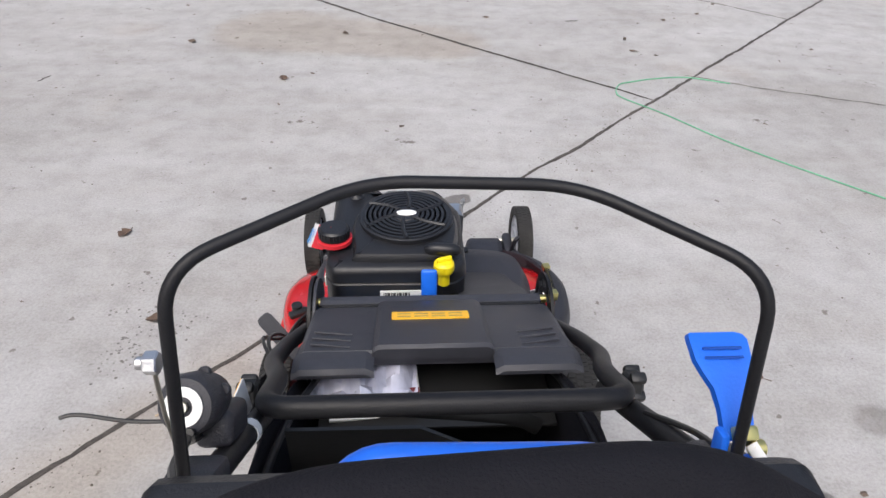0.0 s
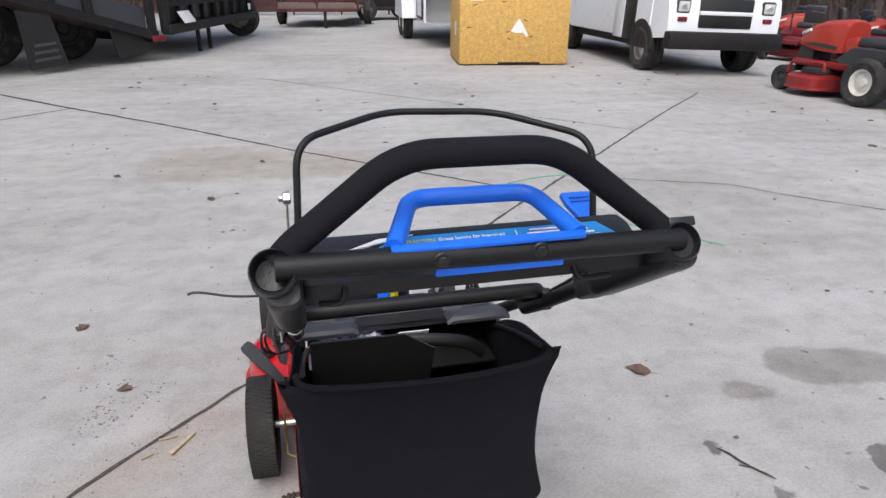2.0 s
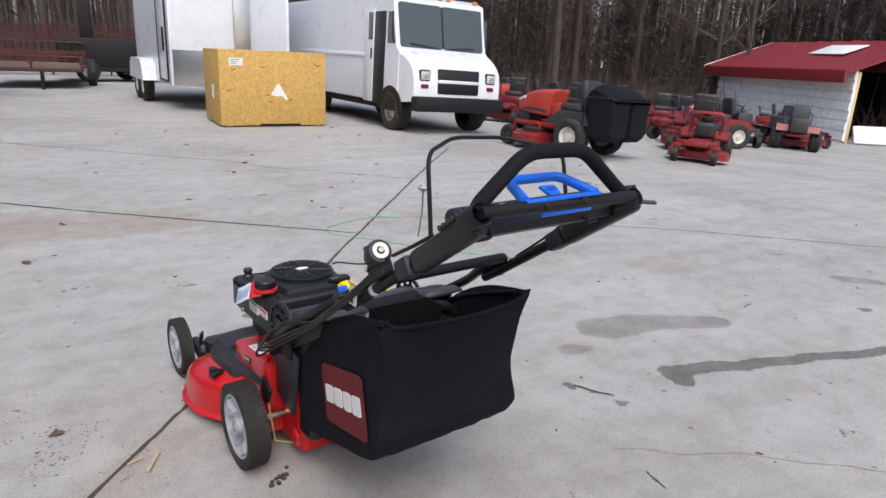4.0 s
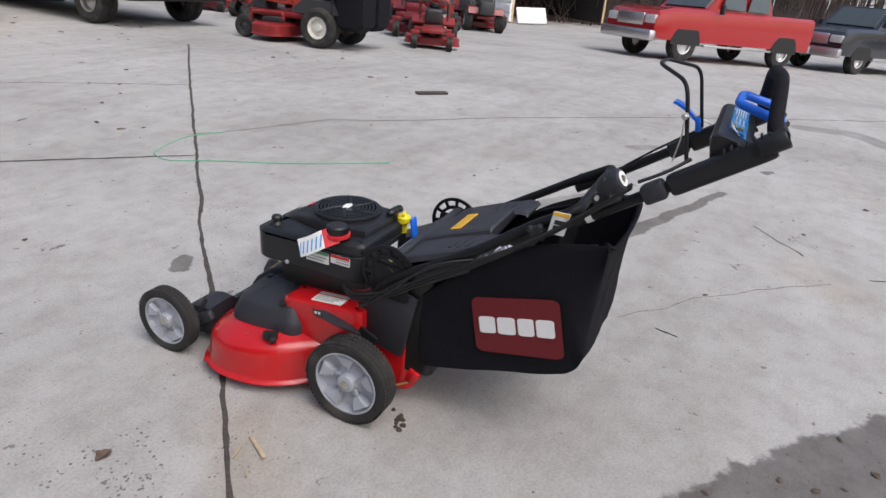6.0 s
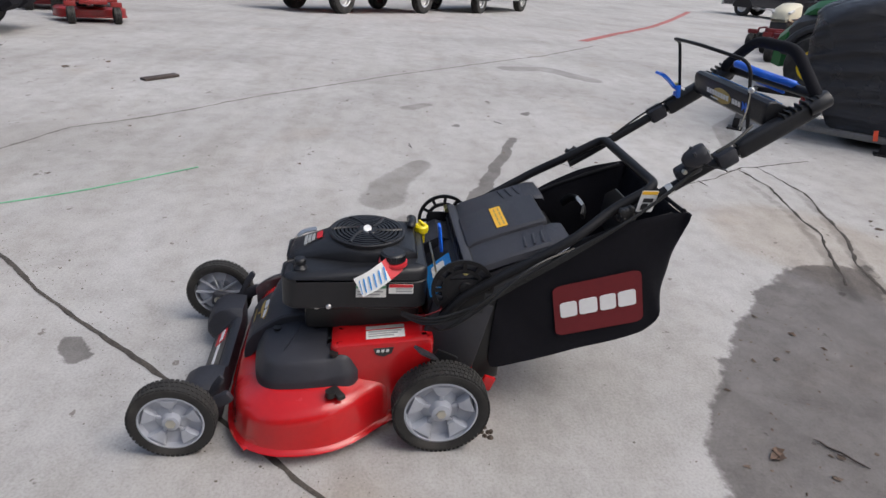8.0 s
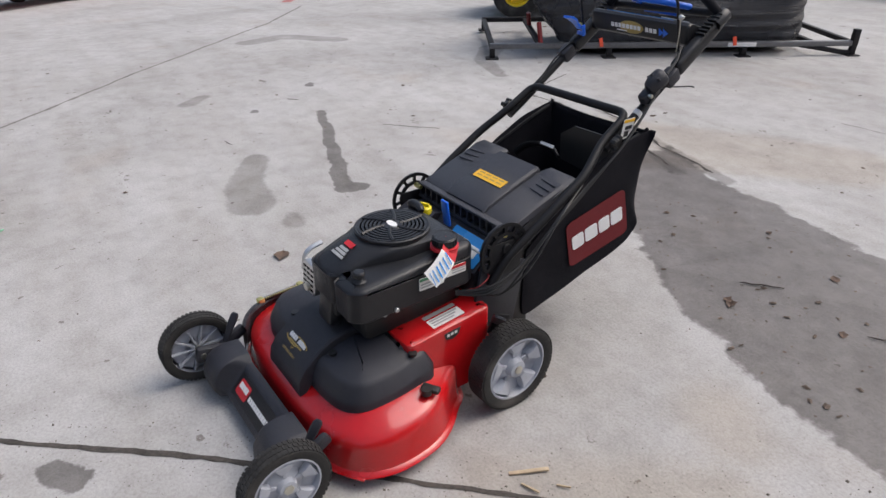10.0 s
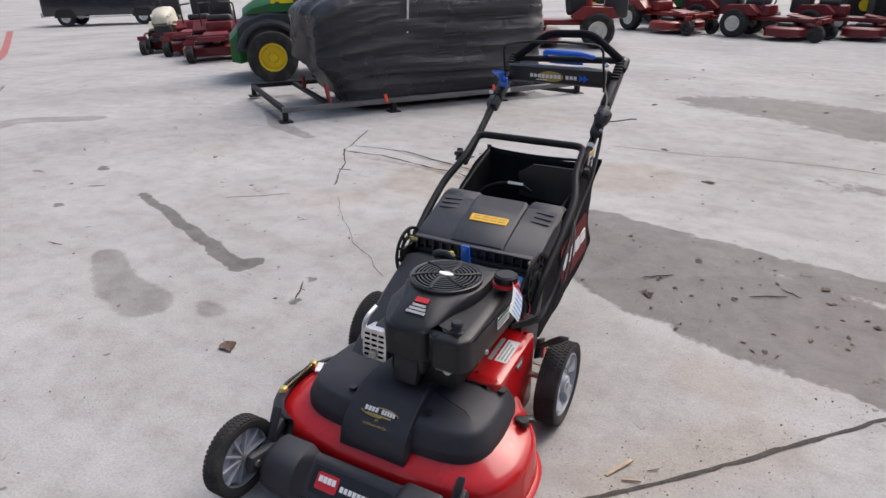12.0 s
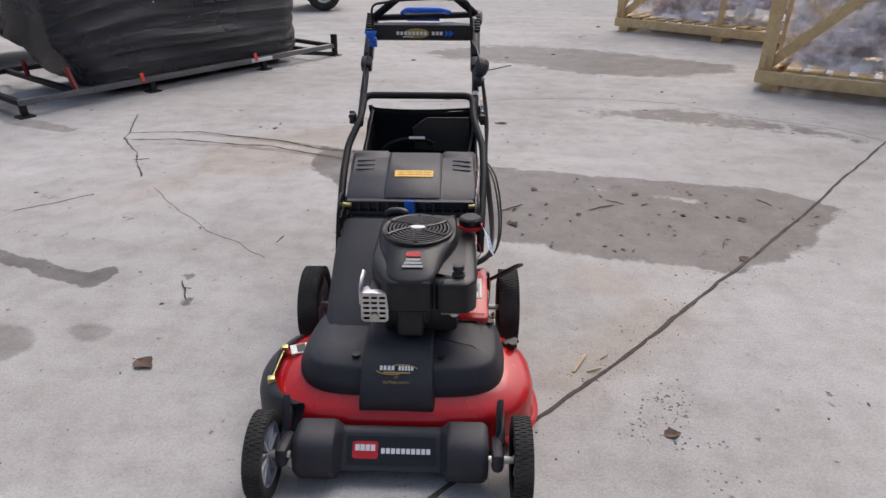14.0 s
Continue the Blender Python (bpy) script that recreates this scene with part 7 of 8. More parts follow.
def utility_vehicle(m):
    t = thing("utility_vehicle", m, "green utility vehicle with yellow wheel rims", "utility vehicle")
    def wedge(rows):
        out = []
        for y, z0, z1, w in rows:
            out.append([(-w, y, z0), (w, y, z0), (w, y, z1 - 0.07), (w - 0.1, y, z1), (-w + 0.1, y, z1), (-w, y, z1 - 0.07)])
        return loft(out)
    part("front_body", wedge(((0.62, 0.46, 0.80, 0.56), (1.1, 0.5, 0.82, 0.60), (1.34, 0.46, 0.74, 0.57), (1.42, 0.46, 0.66, 0.52))), VINYL, t, "black front body and fenders")
    part("bonnet", wedge(((0.55, 0.78, 0.99, 0.55), (0.95, 0.77, 0.95, 0.57), (1.22, 0.76, 0.89, 0.54), (1.34, 0.74, 0.81, 0.44))), GREEN, t, "green hood")
    part("front_guard", wedge(((1.30, 0.24, 0.62, 0.50), (1.42, 0.22, 0.64, 0.54), (1.52, 0.24, 0.54, 0.48))), GREEN, t, "green front guard")
    for s in (-1, 1):
        part("bonnet_decal", plate((s * 0.562, 0.84, 0.885), (0, -s, 0), (-s * 0.02, 0, 1), rect(-0.17, -0.02, 0.17, 0.02), 0.006), YELLOW, t, "yellow stripe")
        part("fender", tube([(s * 0.60, 1.05 + 0.36 * math.cos(a), 0.30 + 0.36 * math.sin(a)) for a in [math.pi * (0.08 + 0.84 * i / 10) for i in range(11)]], 0.045, 8), VINYL, t, "black fender flare")
    part("cargo_bed", box((0, -0.95, 0.78), (1.25, 1.1, 0.34), (0, 0, 0), 0.04), GREEN, t, "green cargo bed")
    part("bed_decal", plate((-0.632, -0.9, 0.82), (0, -1, 0), (0, 0, 1), rect(-0.3, -0.035, 0.3, 0.035), 0.003), YELLOW, t)
    part("chassis", box((0, 0, 0.42), (1.1, 2.9, 0.16), (0, 0, 0), 0.03), VINYL, t)
    part("side_sill", box((-0.6, 0.1, 0.5), (0.12, 1.0, 0.22), (0, 0, 0), 0.04), GREEN, t)
    part("side_sill", box((0.6, 0.1, 0.5), (0.12, 1.0, 0.22), (0, 0, 0), 0.04), GREEN, t)
    for s in (-1, 1):
        part("seat", box((s * 0.3, -0.05, 0.75), (0.48, 0.46, 0.14), (4, 0, 0), 0.05, 3), VINYL, t)
        part("seat_back", box((s * 0.3, -0.32, 1.02), (0.46, 0.12, 0.46), (-8, 0, 0), 0.05, 3), VINYL, t)
        vehicle_wheel(t, s * 0.62, 1.05, 0.29, 0.22, YRIM, s)
        vehicle_wheel(t, s * 0.62, -0.95, 0.31, 0.26, YRIM, s)
        part("cage_tube", tube(fillet([(s * 0.58, 0.75, 0.8), (s * 0.52, 0.45, 1.75), (s * 0.52, -0.4, 1.78), (s * 0.58, -0.48, 0.6)], 0.12, 4), 0.03, 8), VINYL, t)
    part("cage_tube", tube([(-0.52, -0.4, 1.78), (0.52, -0.4, 1.78)], 0.03, 8), VINYL, t)
    part("cage_tube", tube([(-0.52, 0.45, 1.75), (0.52, 0.45, 1.75)], 0.03, 8), VINYL, t)
    part("steering_wheel", lathe([(0.15, 0), (0.17, 0.015), (0.15, 0.03), (0.14, 0.015)], (-0.3, 0.45, 1.0), Matrix.Rotation(radians(50), 3, "X"), 18), VINYL, t)


utility_vehicle(stand(4.56, -4.40, -45.8))


def pickup(m, paint, label, k=0.82):
    t = thing("pickup_truck", m, label, "pickup truck")
    S = lambda *v: tuple(a * k for a in v)
    rg = []
    for y, z0, z1, w in ((-2.75, 0.55, 1.25, 0.92), (-2.7, 0.48, 1.32, 0.96), (2.2, 0.48, 1.22, 0.96), (2.65, 0.5, 1.12, 0.92), (2.75, 0.55, 1.0, 0.88)):
        rg.append([S(-w, y, z0), S(w, y, z0), S(w + 0.02, y, (z0 + z1) / 2), S(w, y, z1 - 0.08), S(w - 0.1, y, z1), S(-w + 0.1, y, z1), S(-w, y, z1 - 0.08), S(-w - 0.02, y, (z0 + z1) / 2)])
    part("body", loft(rg), paint, t)
    part("cab", loft([[S(-w, y, 1.2), S(w, y, 1.2), S(w * 0.98, y, z), S(-w * 0.98, y, z)] for y, z, w in ((1.15, 1.24, 0.88), (0.5, 1.84, 0.76), (-0.95, 1.86, 0.76), (-1.15, 1.26, 0.88))]), paint, t)
    for s in (-1, 1):
        for y0, y1 in ((0.68, -0.12), (-0.2, -0.98)):
            part("side_window", plate(S(s * 0.835, (y0 + y1) / 2, 1.52), (0, s, 0), (-s * 0.16, 0, 1), [((-1 if s > 0 else 1) * a, b) for a, b in [(-(y0 - y1) / 2 * k, -0.2 * k), ((y0 - y1) / 2 * k, -0.2 * k), ((y0 - y1) / 2 * k * 0.9, 0.2 * k), (-(y0 - y1) / 2 * k * 0.7, 0.2 * k)]], 0.012), DARKGLASS, t)
        for y in (1.75, -1.75):
            vehicle_wheel(t, s * 0.84 * k, y * k, 0.40 * k, 0.27 * k, ALU, s)
            ring = [(math.cos(a), math.sin(a)) for a in [math.pi * i / 12 for i in range(13)]]
            part("wheel_arch", loft([[(s * x * k, (y + 0.48 * c) * k, (0.40 + 0.50 * sn) * k) for c, sn in ring] for x in (0.975, 0.90)]), CABLE, t)
        part("headlamp", box(S(s * 0.7, 2.72, 0.92), S(0.36, 0.1, 0.2), (0, 0, 0), 0.03 * k), LAMP, t)
        part("mirror", box(S(s * 1.05, 0.85, 1.3), S(0.12, 0.1, 0.24), (0, 0, 0), 0.03 * k), CABLE, t)
        part("side_step", box(S(s * 0.98, 0, 0.42), S(0.12, 2.4, 0.05), (0, 0, 0), 0.01 * k), ALU, t)
    part("grille", box(S(0, 2.74, 0.9), S(0.95, 0.08, 0.28), (0, 0, 0), 0.02 * k), ALU, t)
    part("front_bumper", box(S(0, 2.8, 0.55), S(1.9, 0.2, 0.25), (0, 0, 0), 0.05 * k), ALU, t, "chrome front bumper")
    part("rear_bumper", box(S(0, -2.8, 0.55), S(1.8, 0.14, 0.2), (0, 0, 0), 0.03 * k), ALU, t)
    part("windscreen", plate(S(0, 0.84, 1.55), (1, 0, 0), (0, -0.72, 0.66), [S(-0.72, -0.36)[:2], S(0.72, -0.36)[:2], S(0.64, 0.36)[:2], S(-0.64, 0.36)[:2]], 0.012), DARKGLASS, t)
    return t


TRUCKRED = mat("red_truck_paint", (0.36, 0.012, 0.016), 0.22, vary=0.05, bump=0.0, coat=0.8)
TRUCKDARK = mat("dark_truck_paint", (0.016, 0.020, 0.028), 0.22, vary=0.1, bump=0.0, coat=0.8)
pickup(stand(14.45, 1.75, 52), TRUCKRED, "red pickup truck with chrome bumper")
pickup(stand(18.5, -1.5, 57), TRUCKDARK, "dark blue pickup truck with chrome bumper")
pickup(stand(25.2, -14.9, 128), TRUCKDARK, "black pickup truck parked far off", k=0.84)


# steel rack with film-wrapped bundle
RACK_U, RACK_V = Vector((-0.548, -0.836, 0)), Vector((0.836, -0.548, 0))


def steel_rack(m):
    """Local y runs along the rack, x across; the corner stands at the origin."""
    t = thing("steel_rack", m, "black steel rack frame on short feet", "rack")
    for x in (0.0, -1.32):
        part("long_rail", box((x, 1.54, 0.105), (0.045, 3.12, 0.045), (0, 0, 0), 0.006), DARKSTEEL if x else mat("grey_steel", (0.16, 0.16, 0.165), 0.45, 0.6, vary=0.3), t, "long side rail")
    for y in (0.0, 0.42, 1.05, 2.1, 2.75, 3.08):
        part("cross_bar", box((-0.66, y, 0.10), (1.3, 0.045, 0.04), (0, 0, 0), 0.005), DARKSTEEL, t)
    for x in (0.0, -1.32):
        for y in (0.0, 1.0, 2.15, 3.08):
            part("foot", box((x, y, 0.045), (0.045, 0.045, 0.09), (0, 0, 0), 0.005), DARKSTEEL, t)
            part("foot_pad", box((x, y, 0.006), (0.11, 0.11, 0.012), (0, 0, 0), 0.003), DARKSTEEL, t)
        part("end_stop", box((x, 3.08, 0.15), (0.05, 0.05, 0.14), (0, 0, 0), 0.005), DARKSTEEL, t)
        part("end_brace", tube([(x, 2.62, 0.095), (x, 3.0, 0.03), (x, 3.08, 0.03)], 0.02, 6), DARKSTEEL, t)
    part("red_stay", tube([(-0.05, 0.42, 0.11), (-0.10, 0.40, 0.28)], 0.022, 6), MRED, t, "red stay")
    part("red_stay", tube([(-0.9, 0.42, 0.11), (-0.86, 0.40, 0.24)], 0.022, 6), MRED, t)
    for y in (0.92, 2.05):
        part("orange_tag", box((0.030, y, 0.135), (0.008, 0.03, 0.075), (12, 0, 0), 0.002), mat("fluorescent_tag", (0.9, 0.10, 0.04), 0.5, vary=0.1, bump=0.0), t, "bright orange tag")
    part("white_sticker", box((0.027, 2.12, 0.105), (0.006, 0.24, 0.035), (0, 0, 0), 0.001), PAPER, t)
    return t


rack_m = Matrix.Translation((3.215, -1.6, ground_z(3.2, -1.6))) @ Matrix((-RACK_V, RACK_U, Vector((0, 0, 1)))).transposed().to_4x4()
steel_rack(rack_m)


def wrapped_bundle(m):
    t = thing("wrapped_bundle", m, "long bundle wrapped in wrinkled black stretch film", "wrapped bundle")
    bm = B()
    rings = []
    N = 72
    prof = []
    for a, b in rounded_rect(-1.0, 0.0, 0.0, 1.1, 0.14, 6):
        prof.append((a, b))
    prof = [p for p in prof]
    dense = []
    for p, q in zip(prof, prof[1:] + prof[:1]):
        n = max(1, int(math.hypot(q[0] - p[0], q[1] - p[1]) / 0.018))
        dense += [(p[0] + (q[0] - p[0]) * i / n, p[1] + (q[1] - p[1]) * i / n) for i in range(n)]
    for i in range(N + 1):
        y = 0.34 + 2.33 * i / N
        e = min(1, i / 5.0, (N - i) / 5.0)
        sc = 0.86 + 0.14 * math.sqrt(max(0, min(1, e)))
        ring = []
        for a, b in dense:
            low = max(0, 1 - b / 0.3)
            aa = -0.5 + (a + 0.5) * sc * (1 - 0.05 * low)
            bb = (0.55 + (b - 0.55) * sc) * (0.80 + 0.20 * min(1, max(0, y - 0.36) / 0.75) ** 0.8)
            aa += 0.035 * max(0, 1 - abs(y - 0.6) / 0.5) * min(1, max(0, b - 0.72) / 0.1) * (1 if a > -0.5 else -1)
            n1 = noise.noise((y * 0.9, a * 6 + 3, b * 9)) * 0.034 + noise.noise((y * 1.0, a * 8, b * 14)) * 0.014 + noise.noise((y * 0.7 + 3, a * 24, b * 26 + 0.6 * y)) * 0.009 + abs(noise.noise((y * 1.1, a * 12, b * 17 + 0.4 * y))) * -0.014 + (1 - e) * 0.03 * noise.noise((y * 9, a * 17, b * 17))
            d = Vector((aa + 0.5, bb - 0.55))
            d = d.normalized() if d.length > 0 else d
            z = 0.035 + bb + d.y * n1 + 0.10 * max(0, y - 0.46) / 2.3 * (b / 1.1)
            ring.append((aa - 0.045 + d.x * n1, y + 0.30 * max(0, 1 - b / 0.5) * (1 - i / N) ** 4 + 0.03 * noise.noise((a * 5, b * 5, i * 0.1)), z))
        rings.append(ring)
    part("stretch_film", loft(rings, bm), FILM, t, "glossy wrinkled film", sharp=70)
    # loose folds of film and a pale seam
    rr = random.Random(3)
    for i in range(16):
        z = rr.uniform(0.3, 0.95)
        y0 = rr.uniform(0.8, 1.8)
        pts = [(-0.052 + 0.012 * noise.noise((i, j, 0)), y0 + j * 0.11, z + 0.03 * noise.noise((i * 3, j * 0.5, 1)) + j * 0.004) for j in range(8)]
        part("film_fold", tube(pts, [0.001] + [0.006] * 6 + [0.001], 5), FILM, t)
    part("film_seam", box((-0.044, 1.18, 0.86), (0.012, 0.02, 0.36), (0, 4, 3), 0.004), CLEARFILM, t, "pale torn film seam")
    return t


wrapped_bundle(rack_m)


# timber crates with machines under clear film
def timber_crate(m, L, H, D, seed):
    """Local x runs along the front, y to the back."""
    t = thing("timber_crate", m, "open pale timber crate holding film-wrapped red machine", "crate", "timber crates")
    rr = random.Random(seed)
    b = 0.09
    for y in (0, D):
        part("bottom_beam", box((L / 2, y, 0.115), (L, 0.045, 0.10), (0, 0, 0), 0.004), PINE, t)
        part("top_beam", box((L / 2, y, H), (L, 0.045, b), (0, 0, 0), 0.004), PINE, t)
        for x in (0.04, L / 2, L - 0.04):
            part("upright", box((x, y + (0.045 if y == 0 else -0.045), (H + 0.16) / 2), (0.10 if x != L / 2 else 0.06, 0.04, H - 0.08), (0, 0, 0), 0.004), PINE, t)
        for s in (0, 1):
            x0, x1 = (0.05, L / 2) if s == 0 else (L / 2, L - 0.05)
            ang = math.degrees(math.atan2(H - 0.3, x1 - x0))
            ln = math.hypot(H - 0.3, x1 - x0)
            part("diagonal_brace", box(((x0 + x1) / 2, y + (0.088 if y == 0 else -0.088), H / 2 + 0.05), (ln, 0.03, 0.085), (0, -ang if s == 0 else ang, 0), 0.003), PINE, t)
    for x in (0.0, L):
        part("end_beam", box((x, D / 2, 0.115), (0.045, D - 0.05, 0.10), (0, 0, 0), 0.004), PINE, t)
        part("end_beam", box((x, D / 2, H), (0.045, D - 0.05, b), (0, 0, 0), 0.004), PINE, t)
        part("end_brace", box((x + (0.03 if x == 0 else -0.03), D / 2, H / 2 + 0.05), (0.03, math.hypot(D, H - 0.3), 0.085), (math.degrees(math.atan2(H - 0.3, D)), 0, 0), 0.003), PINE, t)
    for x in (0.12, L / 2, L - 0.12):
        part("skid_block", box((x, D / 2, 0.033), (0.12, D, 0.066), (0, 0, 0), 0.004), PINE, t)
    n = int(L / 0.16)
    for i in range(n):
        part("floor_board", box((0.08 + i * (L - 0.16) / (n - 1), D / 2, 0.175), (0.11, D - 0.08, 0.02), (0, 0, 0), 0.002), PINE, t)
    # machine inside
    part("machine_body", box((L * 0.62, D * 0.62, 0.52), (L * 0.55, D * 0.42, 0.36), (0, 6, 0), 0.07, 3), MRED, t, "red machine body")
    part("machine_body", box((L * 0.40, D * 0.64, 0.38), (L * 0.6, D * 0.5, 0.18), (0, -8, 0), 0.05, 3), MRED, t)
    part("machine_part", box((L * 0.3, D * 0.6, 0.66), (L * 0.2, D * 0.35, 0.4), (0, 15, 10), 0.06, 3), VINYL, t)
    part("machine_wheel", lathe([(0.1, -0.08), (0.2, -0.09), (0.22, 0), (0.2, 0.09), (0.1, 0.08)], (L * 0.25, D * 0.42, 0.42), "y", 24), RUBBER, t)
    part("machine_wheel", lathe([(0.1, -0.08), (0.2, -0.09), (0.22, 0), (0.2, 0.09), (0.1, 0.08)], (L * 0.8, D * 0.42, 0.42), "y", 24), RUBBER, t)
    part("machine_stripe", box((L * 0.62, D * 0.39, 0.68), (L * 0.5, 0.02, 0.05), (0, 6, 0)), WHITEP, t)
    bm = B()
    NX, NZ = 56, 36
    rows = []
    for i in range(NX + 1):
        row = []
        for j in range(NZ + 1):
            u, v = i / NX, j / NZ
            row.append(bm.verts.new((0.13 + (L - 0.26) * u, D * 0.13 + 0.07 * noise.noise((u * 5 + seed, v * 5, 0)) + 0.05 * noise.noise((u * 13, v * 11, seed)) + 0.02 * noise.noise((u * 31, v * 27, seed)) + 0.14 * v * v * D, 0.20 + (H - 0.30) * v * (0.82 + 0.2 * noise.noise((u * 3, seed, 1))))))
        rows.append(row)
    for r0, r1 in zip(rows, rows[1:]):
        for j in range(NZ):
            bm.faces.new((r0[j], r0[j + 1], r1[j + 1], r1[j]))
    part("film_cover", bm, CLEAR_SHEET, t, "crumpled clear plastic film")
    part("film_label", plate((L * 0.58, D * 0.05, 0.36), (1, 0, 0), (0, 0.1, 1), rect(-0.07, -0.05, 0.07, 0.05), 0.002), PAPER, t)


def clear_sheet():
    m = bpy.data.materials.new("clear_film_sheet")
    m.use_nodes = True
    nt = m.node_tree
    p = nt.nodes["Principled BSDF"]
    p.inputs["Base Color"].default_value = (0.88, 0.86, 0.91, 1)
    p.inputs["Roughness"].default_value = 0.2
    tc = nt.nodes.new("ShaderNodeTexCoord")
    n = nt.nodes.new("ShaderNodeTexNoise")
    n.inputs["Scale"].default_value, n.inputs["Detail"].default_value = 7, 6
    nt.links.new(tc.outputs["Object"], n.inputs["Vector"])
    r = nt.nodes.new("ShaderNodeMapRange")
    r.inputs[1].default_value, r.inputs[2].default_value, r.inputs[3].default_value, r.inputs[4].default_value = 0.36, 0.60, 0.30, 0.97
    nt.links.new(n.outputs["Fac"], r.inputs[0])
    nt.links.new(r.outputs[0], p.inputs["Alpha"])
    return m


CLEAR_SHEET = clear_sheet()


def crate_pose(x, y, yaw):
    return Matrix.Translation((x, y, ground_z(x, y))) @ Matrix.Rotation(radians(yaw), 4, "Z")


# fronts face the mower; local x points away along the front
timber_crate(crate_pose(-2.35, -2.88, 151), 2.2, 1.35, 1.1, 1)
timber_crate(crate_pose(-1.70, -6.18, 142), 2.65, 1.35, 1.1, 5)


# low shed with a red roof
def shed(m):
    t = thing("shed", m, "low collapsing shed, white sheet-metal wall, red roof", "shed")
    L = 7.4
    n = 7
    for i in range(n):
        z = 0.05 + i * 0.27
        rg = []
        for k in range(13):
            x = L * k / 12
            w = 0.05 * noise.noise((x * 0.8, i * 0.7, 0))
            rg.append([(x, w, z), (x, w - 0.05, z + 0.03), (x, w - 0.05, z + 0.20), (x, w, z + 0.27), (x, w + 0.05, z + 0.27), (x, w + 0.05, z)])
        part("wall_panel", loft(rg), SHEDW, t, "dented white corrugated panel")
    for i in range(9):
        x0, x1 = -0.15 + i * (L + 0.55) / 9, -0.15 + (i + 1) * (L + 0.55) / 9
        sag = 0.14 * noise.noise((i * 0.5, 2, 2))
        part("roof_sheet", loft([[(x0, -0.5, 1.82 + sag), (x1 - 0.02, -0.5, 1.82 + sag), (x1 - 0.02, 2.3, 2.75 + sag * 0.4), (x0, 2.3, 2.75 + sag * 0.4)], [(x0, -0.5, 1.88 + sag), (x1 - 0.02, -0.5, 1.90 + sag), (x1 - 0.02, 2.3, 2.83 + sag * 0.4), (x0, 2.3, 2.80 + sag * 0.4)]]), SHEDR, t, "red roof sheet")
        part("roof_sheet", loft([[(x0, 2.3, 2.75), (x1 - 0.02, 2.3, 2.75), (x1 - 0.02, 5.1, 1.85), (x0, 5.1, 1.85)], [(x0, 2.3, 2.81), (x1 - 0.02, 2.3, 2.81), (x1 - 0.02, 5.1, 1.91), (x0, 5.1, 1.91)]]), SHEDR, t)
    part("eave_fascia", box((L / 2 + 0.12, -0.5, 1.74), (L + 0.55, 0.05, 0.34), (0, 0.6, 0), 0.01), SHEDR, t, "red eave band")
    part("roof_patch", box((2.6, 1.2, 2.52), (1.7, 0.9, 0.03), (18, 0, 0), 0.01), SHEDW, t, "white roof patch")
    part("roof_edge_trim", box((L + 0.42, 0.9, 2.32), (0.06, 3.0, 0.1), (18, 0, 0), 0.01), SHEDW, t)
    part("back_wall", box((L / 2, 4.6, 0.95), (L, 0.08, 1.9), (0, 0, 0), 0.01), DARKSTEEL, t)
    part("far_wall", box((L, 2.3, 1.0), (0.08, 4.6, 2.0), (0, 0, 0), 0.01), DARKSTEEL, t)
    for y in (0.0, 4.6):
        part("corner_post", box((0.05, y + 0.1, 0.95), (0.1, 0.1, 1.9), (0, 0, 0), 0.01), PINE, t)
    part("fallen_sheet", box((-0.2, 0.8, 0.25), (0.06, 1.2, 0.5), (0, 25, 8), 0.01), SHEDW, t)


shed(Matrix.Translation((20.3, 8.8, ground_z(20.3, 8.8))) @ Matrix.Rotation(math.atan2(15.4 - 8.8, 23.6 - 20.3), 4, "Z") @ Matrix.Diagonal((1, -1, 1.09, 1)))

# unseen metal wall, added to shade the mower's west side; it closes the yard
WALLW = mat("dull_metal_cladding", (0.22, 0.21, 0.20), 0.6, vary=0.15, bump=0.1)
wall = thing("shade_wall_west", Matrix.Translation((-7.2, 2.5, 0)), "unseen plain grey metal wall added to shade the yard", "wall", kind="structure")
part("cladding", box((0, 0, 2.6), (0.25, 11.0, 5.2), (0, 0, 0), 0.02), WALLW, wall)

# blue-grey building far behind the crates
bw = thing("building", crate_pose(-2.0, -15.6, 172), "blue-grey metal building wall far behind the crates", "building", kind="")
part("wall", box((5.0, 0, 2.4), (10.0, 0.2, 4.8), (0, 0, 0), 0.02), BLUEWALL, bw)
part("roof", box((5.0, 3.0, 5.0), (10.6, 6.6, 0.2), (-6, 0, 0), 0.03), BLUEWALL, bw)
for i in range(20):
    part("wall_rib", box((0.25 + i * 0.5, -0.11, 2.4), (0.05, 0.03, 4.8), (0, 0, 0), 0.005), BLUEWALL, bw)
part("door", box((2.2, -0.12, 1.05), (0.95, 0.06, 2.1), (0, 0, 0), 0.01), SHEDW, bw)


# green flat trailer and small machines in the far row
def flat_cart(m):
    t = thing("tow_cart", m, "green tow cart with orange wheels", "cart")
    part("tray", box((0, 0, 0.55), (1.2, 2.0, 0.35), (0, 0, 0), 0.03), GREEN, t)
    for s in (-1, 1):
        vehicle_wheel(t, s * 0.6, -0.3, 0.3, 0.16, YRIM, s)
    part("load", box((0, 0.2, 0.86), (0.9, 0.8, 0.28), (0, 12, 20), 0.05), YELLOW, t)
    part("drawbar", tube([(0, 1.0, 0.5), (0, 1.9, 0.12)], 0.03, 6), DARKSTEEL, t)


flat_cart(stand(2.5, -13.6, 80))


